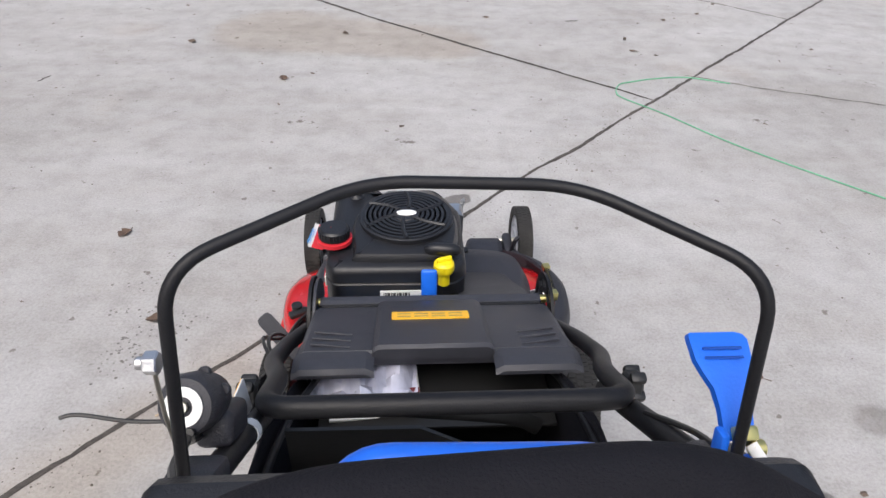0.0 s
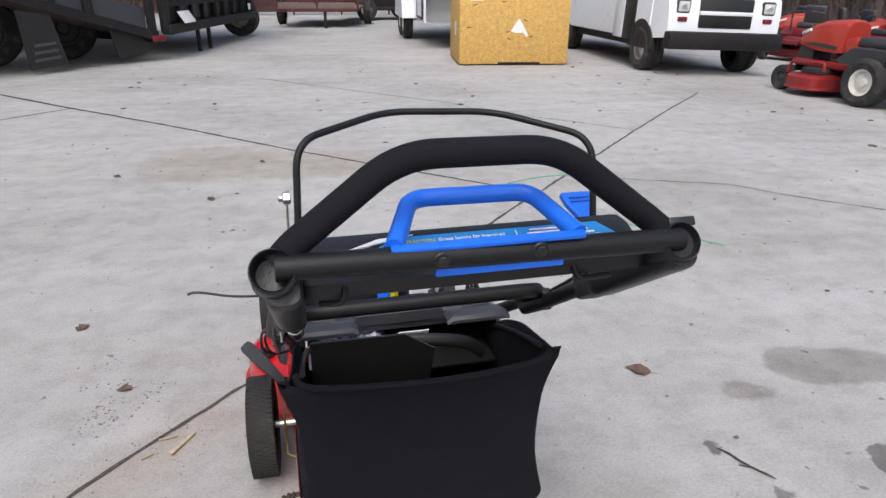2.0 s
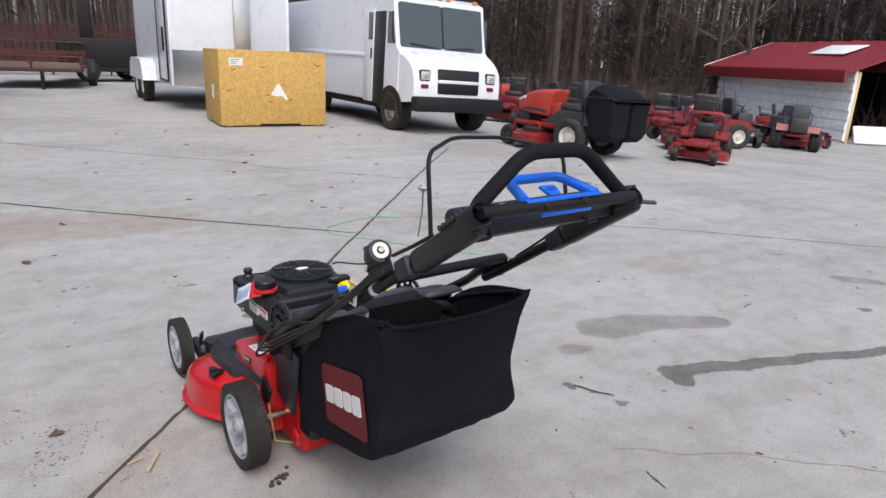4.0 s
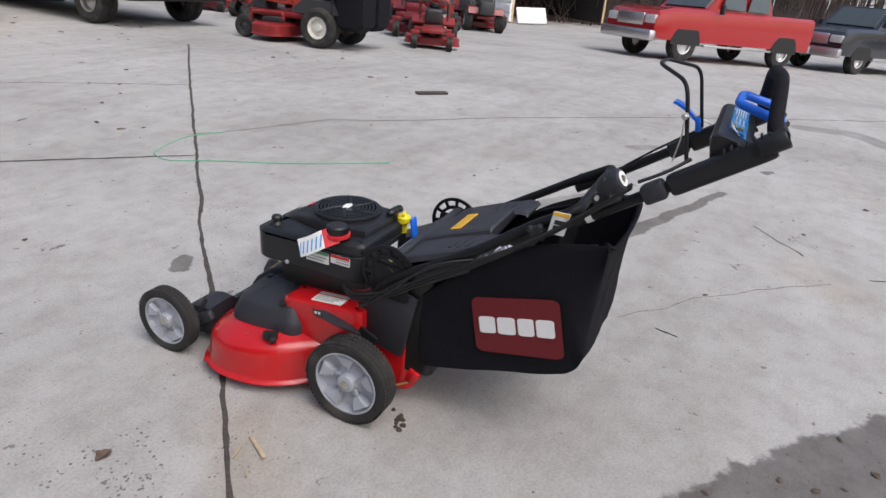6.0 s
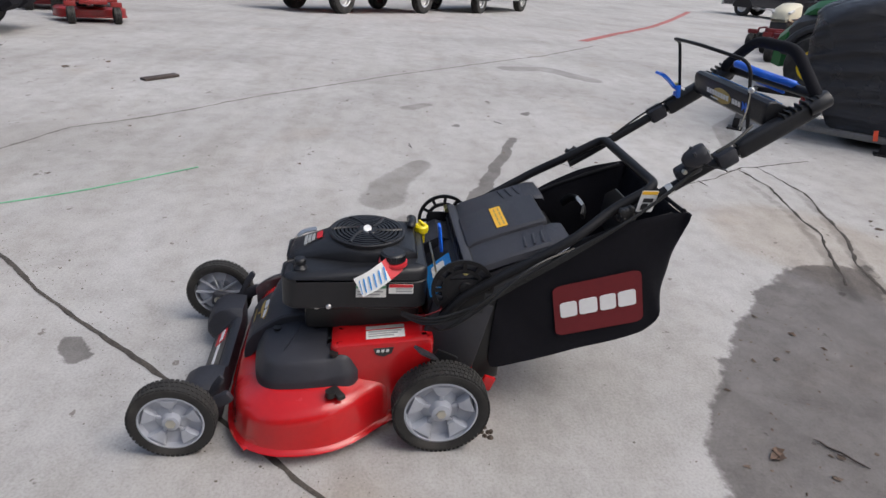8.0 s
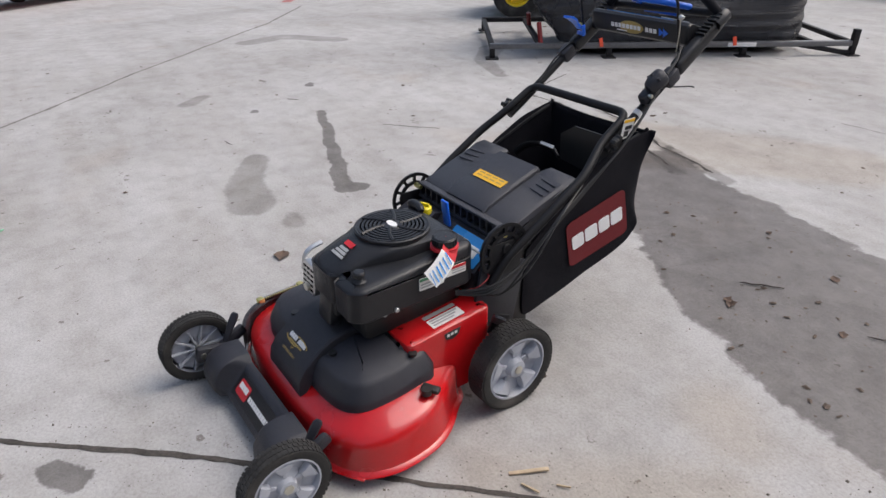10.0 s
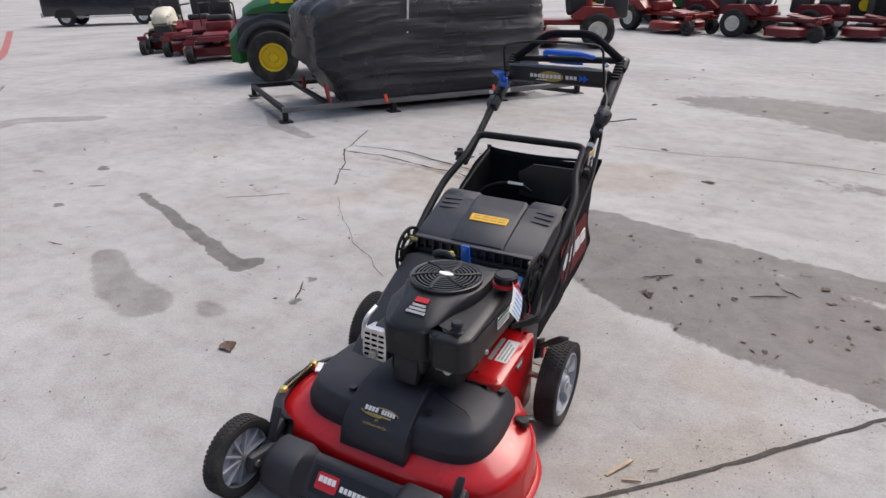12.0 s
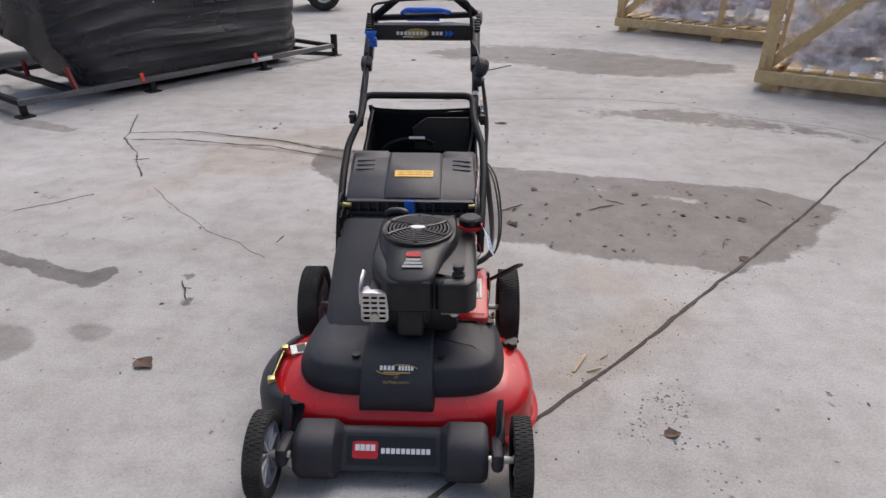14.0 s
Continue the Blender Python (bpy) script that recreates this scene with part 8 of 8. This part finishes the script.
def generator(m):
    t = thing("generator", m, "black wheeled generator with yellow panel", "generator")
    part("frame", box((0, 0, 0.5), (0.9, 0.6, 0.55), (0, 0, 0), 0.05), DARKSTEEL, t)
    part("tank", box((0, 0, 0.83), (0.75, 0.5, 0.14), (0, 0, 0), 0.05), YELLOW, t)
    part("panel", disc((0.2, -0.31, 0.5), 0.12, 0.04, "y", 16), YRIM, t)
    for s in (-1, 1):
        w = vehicle_wheel(t, s * 0.2, s * 0.3, 0.15, 0.1, WRIM, s)
        w.rotation_euler = (0, 0, radians(90))
    part("leg", box((0.38, 0, 0.12), (0.06, 0.5, 0.24), (0, 0, 0), 0.01), DARKSTEEL, t)


generator(stand(-1.55, -12.9, 190))
generator(stand(-0.9, -13.8, 170))


# ---- woods ----
def grow(bm, p, d, r, ln, level, rr, twigs):
    pts, q, dd = [p], p.copy(), d.copy()
    n = 5
    for i in range(n):
        dd = (dd + Vector((rr.gauss(0, 0.10), rr.gauss(0, 0.10), rr.gauss(0.03, 0.06)))).normalized()
        q = q + dd * ln / n
        pts.append(q.copy())
    tube(pts, [r * (1 - 0.75 * i / n) for i in range(n + 1)], 6 if level == 0 else 4, bm, cap=False)
    if level >= 3:
        return
    for k in range((9, 5, 4)[level]):
        t = rr.uniform(0.30 if level == 0 else 0.2, 1.0)
        i = min(n - 1, int(t * n))
        a = rr.uniform(0, 6.28)
        side = Vector((math.cos(a), math.sin(a), rr.uniform(0.15, 0.9))).normalized()
        nd = (dd * 0.35 + side).normalized()
        grow(bm, pts[i].lerp(pts[i + 1], t * n - i), nd, r * (1 - 0.7 * t) * 0.5, ln * rr.uniform(0.25, 0.42), level + 1, rr, twigs)


def bare_tree(m, seed, h, r):
    t = thing("bare_tree", m, "tall leafless grey-brown tree at the yard's edge", "tree", "trees round the yard")
    rr = random.Random(seed)
    bm = B()
    lean = Vector((rr.gauss(0, 0.04), rr.gauss(0, 0.04), 1)).normalized()
    tube([Vector((0, 0, -0.1)), Vector((0, 0, 0.15)), lean * h * 0.35, lean * h * 0.7, lean * h], [r * 1.5, r * 1.1, r * 0.85, r * 0.5, r * 0.1], 8, bm)
    part("trunk", bm, BARK, t, "straight tapering trunk")
    bm = B()
    for k in range(16):
        z = rr.uniform(0.18, 0.97) * h
        a = rr.uniform(0, 6.28)
        d = Vector((math.cos(a), math.sin(a), rr.uniform(0.1, 0.9))).normalized()
        grow(bm, lean * z, d, r * 0.34 * (1.1 - z / h), h * rr.uniform(0.13, 0.26), 1, rr, None)
    tagged(part("twig_crown", bm, TWIG, t, "bare branches and twigs"), kind="stuff")
    return t


def evergreen(m, seed, h):
    t = thing("evergreen_tree", m, "dark evergreen tree with drooping boughs", "tree", "trees round the yard")
    rr = random.Random(seed)
    part("trunk", tube([(0, 0, -0.1), (0, 0, h * 0.5), (0.1, 0, h)], [0.16, 0.11, 0.02], 7), BARK, t)
    vs, fs = [], []
    for k in range(150):
        f = rr.random() ** 0.8
        z = h * (0.10 + 0.9 * f)
        a = rr.uniform(0, 6.28)
        ln = h * 0.26 * (1.12 - f) * rr.uniform(0.5, 1.1)
        for j in range(44):
            u = rr.uniform(0.15, 1.0)
            c = Vector((math.cos(a) * ln * u, math.sin(a) * ln * u, z - 0.25 * ln * u * u)) + Vector((rr.gauss(0, 0.16), rr.gauss(0, 0.16), rr.gauss(0, 0.13)))
            d1 = Vector((rr.gauss(0, 1), rr.gauss(0, 1), rr.gauss(0, 0.6))).normalized() * rr.uniform(0.08, 0.24)
            d2 = Vector((rr.gauss(0, 1), rr.gauss(0, 1), rr.gauss(0, 0.6))).normalized() * rr.uniform(0.015, 0.045)
            i = len(vs)
            vs += [c - d1, c + d2, c + d1]
            fs.append((i, i + 1, i + 2))
    me = bpy.data.meshes.new("crown")
    me.from_pydata([tuple(v) for v in vs], [], fs)
    me.materials.append(NEEDLE)
    ob = new("crown", me)
    ob.parent = t
    return t


def wood_pose(x, y, yaw, k):
    return Matrix.Translation((x, y, ground_z(x, y))) @ Matrix.Rotation(radians(yaw), 4, "Z") @ Matrix.Scale(k, 4)


tr = random.Random(77)
bare = [bare_tree(wood_pose(-9 + 5 * i, 27 + (i % 2) * 2, 0, 1), 100 + i, 13 + 2 * (i % 3), 0.075 + 0.02 * (i % 3)) for i in range(5)]
ever = [evergreen(wood_pose(11 + 5 * i, 25 - 2 * i, 0, 1), 200 + i, 9 + 2 * i) for i in range(3)]
for i in range(64):
    a = radians(tr.uniform(-28, 80))
    d = tr.uniform(28, 46)
    x, y = d * math.sin(a), d * math.cos(a)
    o = copy_thing(tr.choice(bare), wood_pose(x, y, tr.uniform(0, 360), 1))
    s = tr.uniform(0.8, 1.25)
    o.scale = (s, s, s)
for i in range(56):
    a = radians(tr.uniform(20, 84))
    d = tr.uniform(30, 50)
    x, y = d * math.sin(a), d * math.cos(a)
    o = copy_thing(tr.choice(ever), wood_pose(x, y, tr.uniform(0, 360), 1))
    s = tr.uniform(0.85, 1.3)
    o.scale = (s, s, s)


def far_woods():
    """Undergrowth and far trunks, past counting."""
    rr = random.Random(5)
    vs, fs = [], []

    def strip(p, q, w0, w1):
        n = Vector((rr.gauss(0, 1), rr.gauss(0, 1), 0)).normalized()
        i = len(vs)
        s = n.cross((q - p).normalized()).normalized()
        vs.extend([p - s * w0, p + s * w0, q + s * w1, q - s * w1])
        vs.extend([p - n * w0, p + n * w0, q + n * w1, q - n * w1])
        fs.append((i, i + 1, i + 2, i + 3))
        fs.append((i + 4, i + 5, i + 6, i + 7))

    for i in range(2200):
        a = radians(rr.uniform(-40, 95))
        d = rr.uniform(36, 75)
        p = Vector((d * math.sin(a), d * math.cos(a), 0))
        p.z = float(ground_z(p.x, p.y)) - 0.2
        h = rr.uniform(8, 17)
        w = rr.uniform(0.04, 0.13)
        top = p + Vector((rr.gauss(0, 0.6), rr.gauss(0, 0.6), h))
        strip(p, top, w, w * 0.25)
        for k in range(8):
            u = rr.uniform(0.12, 1)
            b = p.lerp(top, u)
            strip(b, b + Vector((rr.gauss(0, 1.3), rr.gauss(0, 1.3), rr.uniform(0.3, 1.6))), 0.03, 0.008)
    for i in range(26000):
        a = radians(rr.uniform(-40, 95))
        d = rr.uniform(26, 46)
        p = Vector((d * math.sin(a), d * math.cos(a), 0))
        p.z = float(ground_z(p.x, p.y)) - 0.05
        h = rr.uniform(0.3, 1.5) * (1.6 if rr.random() < 0.15 else 1)
        strip(p, p + Vector((rr.gauss(0, 0.6), rr.gauss(0, 0.6), h)), 0.018, 0.005)
    me = bpy.data.meshes.new("far_woods")
    me.from_pydata([tuple(v) for v in vs], [], fs)
    me.materials.append(TWIG)
    return tagged(new("far_woods", me), "brown leafless woods and undergrowth behind the yard", "woods", kind="stuff")


far_woods()


def forest_floor():
    """Leaf litter under the trees, from the yard's edge outwards."""
    vs, fs = [], []
    n, rings = 90, (0.0, 1.0, 2.5, 5, 9, 15, 24, 40, 70)
    for i in range(n + 1):
        a = radians(-62 + 146 * i / n)
        d0 = 25.5 + 1.1 * noise.noise((i * 0.35, 0, 4)) + (1.5 if a > radians(40) else 0)
        for dr in rings:
            x, y = (d0 + dr) * math.sin(a), (d0 + dr) * math.cos(a)
            lump = 0.0 if dr == 0 else 0.10 + 0.12 * noise.noise((x * 0.4, y * 0.4, 0)) + 0.02 * dr
            vs.append((x, y, float(ground_z(x, y)) + 0.004 + lump))
    k = len(rings)
    for i in range(n):
        for j in range(k - 1):
            fs.append((i * k + j, (i + 1) * k + j, (i + 1) * k + j + 1, i * k + j + 1))
    me = bpy.data.meshes.new("forest_floor")
    me.from_pydata(vs, [], fs)
    me.materials.append(mat("leaf_litter", (0.075, 0.045, 0.032), 0.95, vary=0.5, fine=30, coarse=0.6, bump=0.8, bump_scale=30))
    return tagged(new("forest_floor", me), "brown leaf litter under the bare trees", "ground", kind="structure")


forest_floor()
# ---- marks and litter on the concrete ----
REDLINE = mat("faded_red_line", (0.36, 0.12, 0.11), 0.85, vary=0.35, fine=30, coarse=3, bump=0.2)
joint("painted_line", [(9.4, -2.1), (12, -3.5), (16, -5.8), (26, -11.2)], 0.16, 0.2, REDLINE, "faded red painted line on concrete", 0.3, 21, 0.004)
GREENLINE = mat("green_string", (0.16, 0.42, 0.26), 0.7, vary=0.3, bump=0.0)
gl = smooth_line([(1.80, 2.09, 0.004), (1.42, 2.51, 0.004), (1.18, 2.86, 0.004), (1.03, 3.05, 0.004), (1.01, 3.13, 0.004), (1.05, 3.24, 0.004), (1.12, 3.28, 0.004), (1.25, 3.33, 0.004), (1.44, 3.36, 0.004), (1.65, 3.28, 0.004)], 8)
tagged(part("string", tube(gl, 0.0035, 6), GREENLINE), "thin green string lying on the concrete", "string")


def leaf(m, k, seed, material=LEAFLIT):
    rr = random.Random(seed)
    bm = B()
    rows = []
    n = 7
    for i in range(n + 1):
        t = i / n
        w = k * 0.42 * math.sin(math.pi * t ** 0.8) * rr.uniform(0.6, 1.15)
        curl = 0.22 * k * (t - 0.4) ** 2 * rr.uniform(0.5, 1.4)
        rows.append([bm.verts.new((x * w, (t - 0.5) * k, curl + abs(x) * w * rr.uniform(0.15, 0.6) + 0.001)) for x in (-1, -0.5, 0, 0.5, 1)])
    for a, b in zip(rows, rows[1:]):
        for j in range(4):
            bm.faces.new((a[j], a[j + 1], b[j + 1], b[j]))
    tube([(0, -0.5 * k, 0.03 * k), (0.03 * k, -0.75 * k, 0.02 * k)], 0.012 * k, 4, bm)
    ob = part("leaf", bm, material)
    ob.matrix_world = m
    return tagged(ob, "dry curled brown leaf on the concrete", "leaf", "fallen leaves")


def on_ground(x, y, yaw, lift=0.0):
    return Matrix.Translation((x, y, ground_z(x, y) + lift)) @ Matrix.Rotation(radians(yaw), 4, "Z")


base_leaves = [leaf(on_ground(0.905, 1.18, 60), 0.085, 1), leaf(on_ground(-0.70, 3.26, 20), 0.07, 2), leaf(on_ground(-0.95, 1.8, 160), 0.055, 3), leaf(on_ground(-0.70, 1.37, 100), 0.05, 4)]
lr = random.Random(8)
spots = [(-0.55, 3.35), (-0.25, -0.05), (-0.6, -0.12), (-0.85, 0.1), (-1.1, -0.2), (-0.45, -0.4), (-1.35, -0.15), (-0.3, 0.05), (0.3, -0.35), (-1.5, 0.15), (-1.25, 0.3), (-0.05, -0.55), (-0.95, -0.45), (3.2, 0.4), (2.4, 3.9), (3.4, 5.2), (1.6, 6.9), (2.9, 7.6), (2.2, 7.3), (1.2, 7.0), (3.9, 7.2), (-1.6, 4.6), (-0.9, 5.9), (4.4, 3.5), (5.1, 1.6), (5.6, 3.9), (-0.9, -2.7), (-1.4, -1.9), (0.2, -2.3), (-0.3, -4.2), (0.9, -5.5), (-0.5, -6.8), (2.9, -0.5), (3.6, 0.9), (1.9, 1.6), (2.2, -0.2)]
for x, y in spots:
    o = copy_thing(lr.choice(base_leaves), on_ground(x + lr.uniform(-0.05, 0.05), y + lr.uniform(-0.05, 0.05), lr.uniform(0, 360)))
    s = lr.uniform(0.4, 0.8)
    o.scale = (s, s, s)


def twig(m, k, seed):
    rr = random.Random(seed)
    pts = [Vector(((t - 0.5) * k, 0.06 * k * noise.noise((t * 3, seed, 0)), 0.004 + 0.003 * rr.random())) for t in [i / 8 for i in range(9)]]
    bm = tube(pts, [0.0012] + [0.0028] * 7 + [0.001], 5)
    tube([pts[3], pts[3] + Vector((0.16 * k, 0.14 * k, 0.004))], 0.0016, 4, bm)
    ob = part("twig", bm, BARK)
    ob.matrix_world = m
    return tagged(ob, "small dry twig on the concrete", "twig", "twigs on the ground")


tw = [twig(on_ground(-0.72, -0.22, 30), 0.16, 1), twig(on_ground(0.98, 0.72, 120), 0.16, 2), twig(on_ground(-0.28, -0.18, 40), 0.15, 3)]
for x, y, a in [(2.35, 0.95, 10), (-1.2, 0.15, 70), (-0.8, -0.3, 150), (1.9, -0.75, 20), (0.75, 0.25, 80), (3.0, 0.3, 40), (3.9, -0.2, 160), (-1.55, -0.35, 120), (1.0, 4.4, 15), (2.0, 5.1, 60), (0.4, 6.2, 30), (-1.9, 3.2, 75)]:
    o = copy_thing(lr.choice(tw), on_ground(x, y, a))
    o.scale = (0.6, 0.6, 0.6)

# pale wood chips by the joint, a plank, and mud by the rear wheel
CHIPW = mat("splintered_wood", (0.46, 0.36, 0.24), 0.85, vary=0.25, bump=0.4)
for x, y, a, k in ((-0.478, 1.07, 62, 0.10), (-0.56, 1.03, 40, 0.035), (-0.52, 1.10, 20, 0.05)):
    bm = box((0, 0, 0.006), (k, k * 0.11, 0.005), (3, 4, 0), 0.0015)
    o = part("wood_chip", bm, CHIPW)
    o.matrix_world = on_ground(x, y, a)
    tagged(o, "pale splintered wood chip on the concrete", "wood chip", "wood chips")
o = part("wood_offcut", box((0, 0, 0.012), (0.30, 0.08, 0.02), (0, 0, 0), 0.004), BARK)
o.matrix_world = on_ground(3.86, 2.92, -40)
tagged(o, "flat dark wood offcut on the concrete", "wood offcut")
MUD = mat("dried_mud", (0.06, 0.045, 0.035), 0.95, vary=0.4, bump=0.8, bump_scale=90)
bm = B()
mr = random.Random(6)
for i in range(14):
    lathe([(0, 0.0), (mr.uniform(0.006, 0.016), 0.0), (mr.uniform(0.004, 0.010), mr.uniform(0.006, 0.014)), (0, mr.uniform(0.01, 0.018))], (mr.gauss(0, 0.03), mr.gauss(0, 0.012), 0), "z", 7, bm)
o = part("mud_clod", bm, MUD)
o.matrix_world = on_ground(-0.19, 0.81, 30) @ Matrix.Scale(0.6, 4)
tagged(o, "crumbled dark mud beside the rear wheel", "mud", kind="stuff")
# dried boot prints and dirt crumbs in front of the machine
PRINT = mat("dried_dirt_print", (0.16, 0.15, 0.14), 0.95, vary=0.4, bump=0.3)
pr = random.Random(31)
bm = B()
for cx, cy, ang, n in ((-0.700, 1.205, 40, 26), (-0.640, 1.30, 25, 14), (-0.735, 1.275, 60, 34), (-0.765, 1.40, 15, 16), (-0.60, 1.37, 35, 12), (-0.80, 1.52, 20, 12)):
    ca, sa = math.cos(radians(ang)), math.sin(radians(ang))
    for i in range(n):
        u, w = pr.gauss(0, 0.045), pr.gauss(0, 0.022)
        x, y, r = cx + ca * u - sa * w, cy + sa * u + ca * w, pr.uniform(0.0012, 0.0048)
        lathe([(0, 0.0006), (r, 0.0006), (r * 0.7, 0.0016), (0, 0.0018)], (x, y, 0), "z", 6, bm)
o = part("dirt_print", bm, PRINT)
tagged(o, "scattered dry dirt prints on the concrete", "dirt", kind="stuff")
# fine grit
gv, gf = [], []
gr = random.Random(14)
for i in range(2600):
    if i < 1500:
        x, y = gr.uniform(-2.6, 3.2), gr.uniform(-2.2, 4.5)
    else:
        t = gr.random()
        x, y = -1.9 + 3.4 * t + gr.gauss(0, 0.07), -0.42 + 3.75 * t + gr.gauss(0, 0.07)
    k = gr.uniform(0.001, 0.0035) * (1.8 if gr.random() < 0.06 else 1)
    z = float(ground_z(x, y))
    b = len(gv)
    a = gr.uniform(0, 6.28)
    for j in range(4):
        gv.append((x + k * math.cos(a + j * 1.57) * gr.uniform(0.6, 1.3), y + k * math.sin(a + j * 1.57) * gr.uniform(0.6, 1.3), z - 0.0005))
    gv.append((x, y, z + k * gr.uniform(0.5, 1.0)))
    gf += [(b, b + 1, b + 4), (b + 1, b + 2, b + 4), (b + 2, b + 3, b + 4), (b + 3, b, b + 4)]
me = bpy.data.meshes.new("grit")
me.from_pydata(gv, [], gf)
me.materials.append(mat("dark_grit", (0.14, 0.12, 0.10), 0.95, vary=0.6, fine=400, coarse=30, bump=0.0))
tagged(new("grit", me), "scattered dark grit and crumbs on concrete", "grit", kind="stuff")

# crushed leaf and bark flakes, thickest on the damp ground behind the machine
gv, gf = [], []
for i in range(620):
    x, y = (gr.uniform(-2.3, 0.5), gr.uniform(-1.0, 0.45)) if i < 430 else (gr.uniform(-3.2, 4.5), gr.uniform(-3.0, 4.0))
    if i < 430 and poly_signed((x, y), WET[0]) < 0.02:
        continue
    k = 0.004 + 0.012 * gr.random() ** 3
    z = float(ground_z(x, y))
    b = len(gv)
    a, q = gr.uniform(0, 6.28), gr.uniform(0.3, 0.8)
    for dx, dy, dz in ((-1, -q * 0.6, 0.1), (0.2, -q, 0.05), (1, -q * 0.3, 0.25), (0.7, q * 0.7, 0.1), (-0.4, q, 0.3)):
        gv.append((x + k * (dx * math.cos(a) - dy * math.sin(a)), y + k * (dx * math.sin(a) + dy * math.cos(a)), z + 0.0008 + k * dz))
    gv.append((x, y, z + 0.001 + k * 0.35))
    gf += [(b + j, b + (j + 1) % 5, b + 5) for j in range(5)]
for i in range(230):
    x, y = (gr.uniform(-2.5, 5.5), 3.6 + 6.0 * gr.random()) if i < 150 else (gr.uniform(-2.5, 4.5), gr.uniform(-6.5, -1.4))
    k = 0.010 + 0.035 * gr.random() ** 3
    z = float(ground_z(x, y))
    b = len(gv)
    a, q = gr.uniform(0, 6.28), gr.uniform(0.25, 0.7)
    for dx, dy, dz in ((-1, -q * 0.6, 0.1), (0.2, -q, 0.05), (1, -q * 0.3, 0.25), (0.7, q * 0.7, 0.1), (-0.4, q, 0.3)):
        gv.append((x + k * (dx * math.cos(a) - dy * math.sin(a)), y + k * (dx * math.sin(a) + dy * math.cos(a)), z + 0.0008 + k * dz))
    gv.append((x, y, z + 0.001 + k * 0.35))
    gf += [(b + j, b + (j + 1) % 5, b + 5) for j in range(5)]
me = bpy.data.meshes.new("leaf_litter")
me.from_pydata(gv, [], gf)
me.materials.append(mat("crushed_leaf", (0.115, 0.085, 0.065), 0.9, vary=0.75, fine=30, coarse=5, bump=0.0))
tagged(new("leaf_litter", me), "crushed leaf and bark flakes scattered on concrete", "litter", kind="stuff")
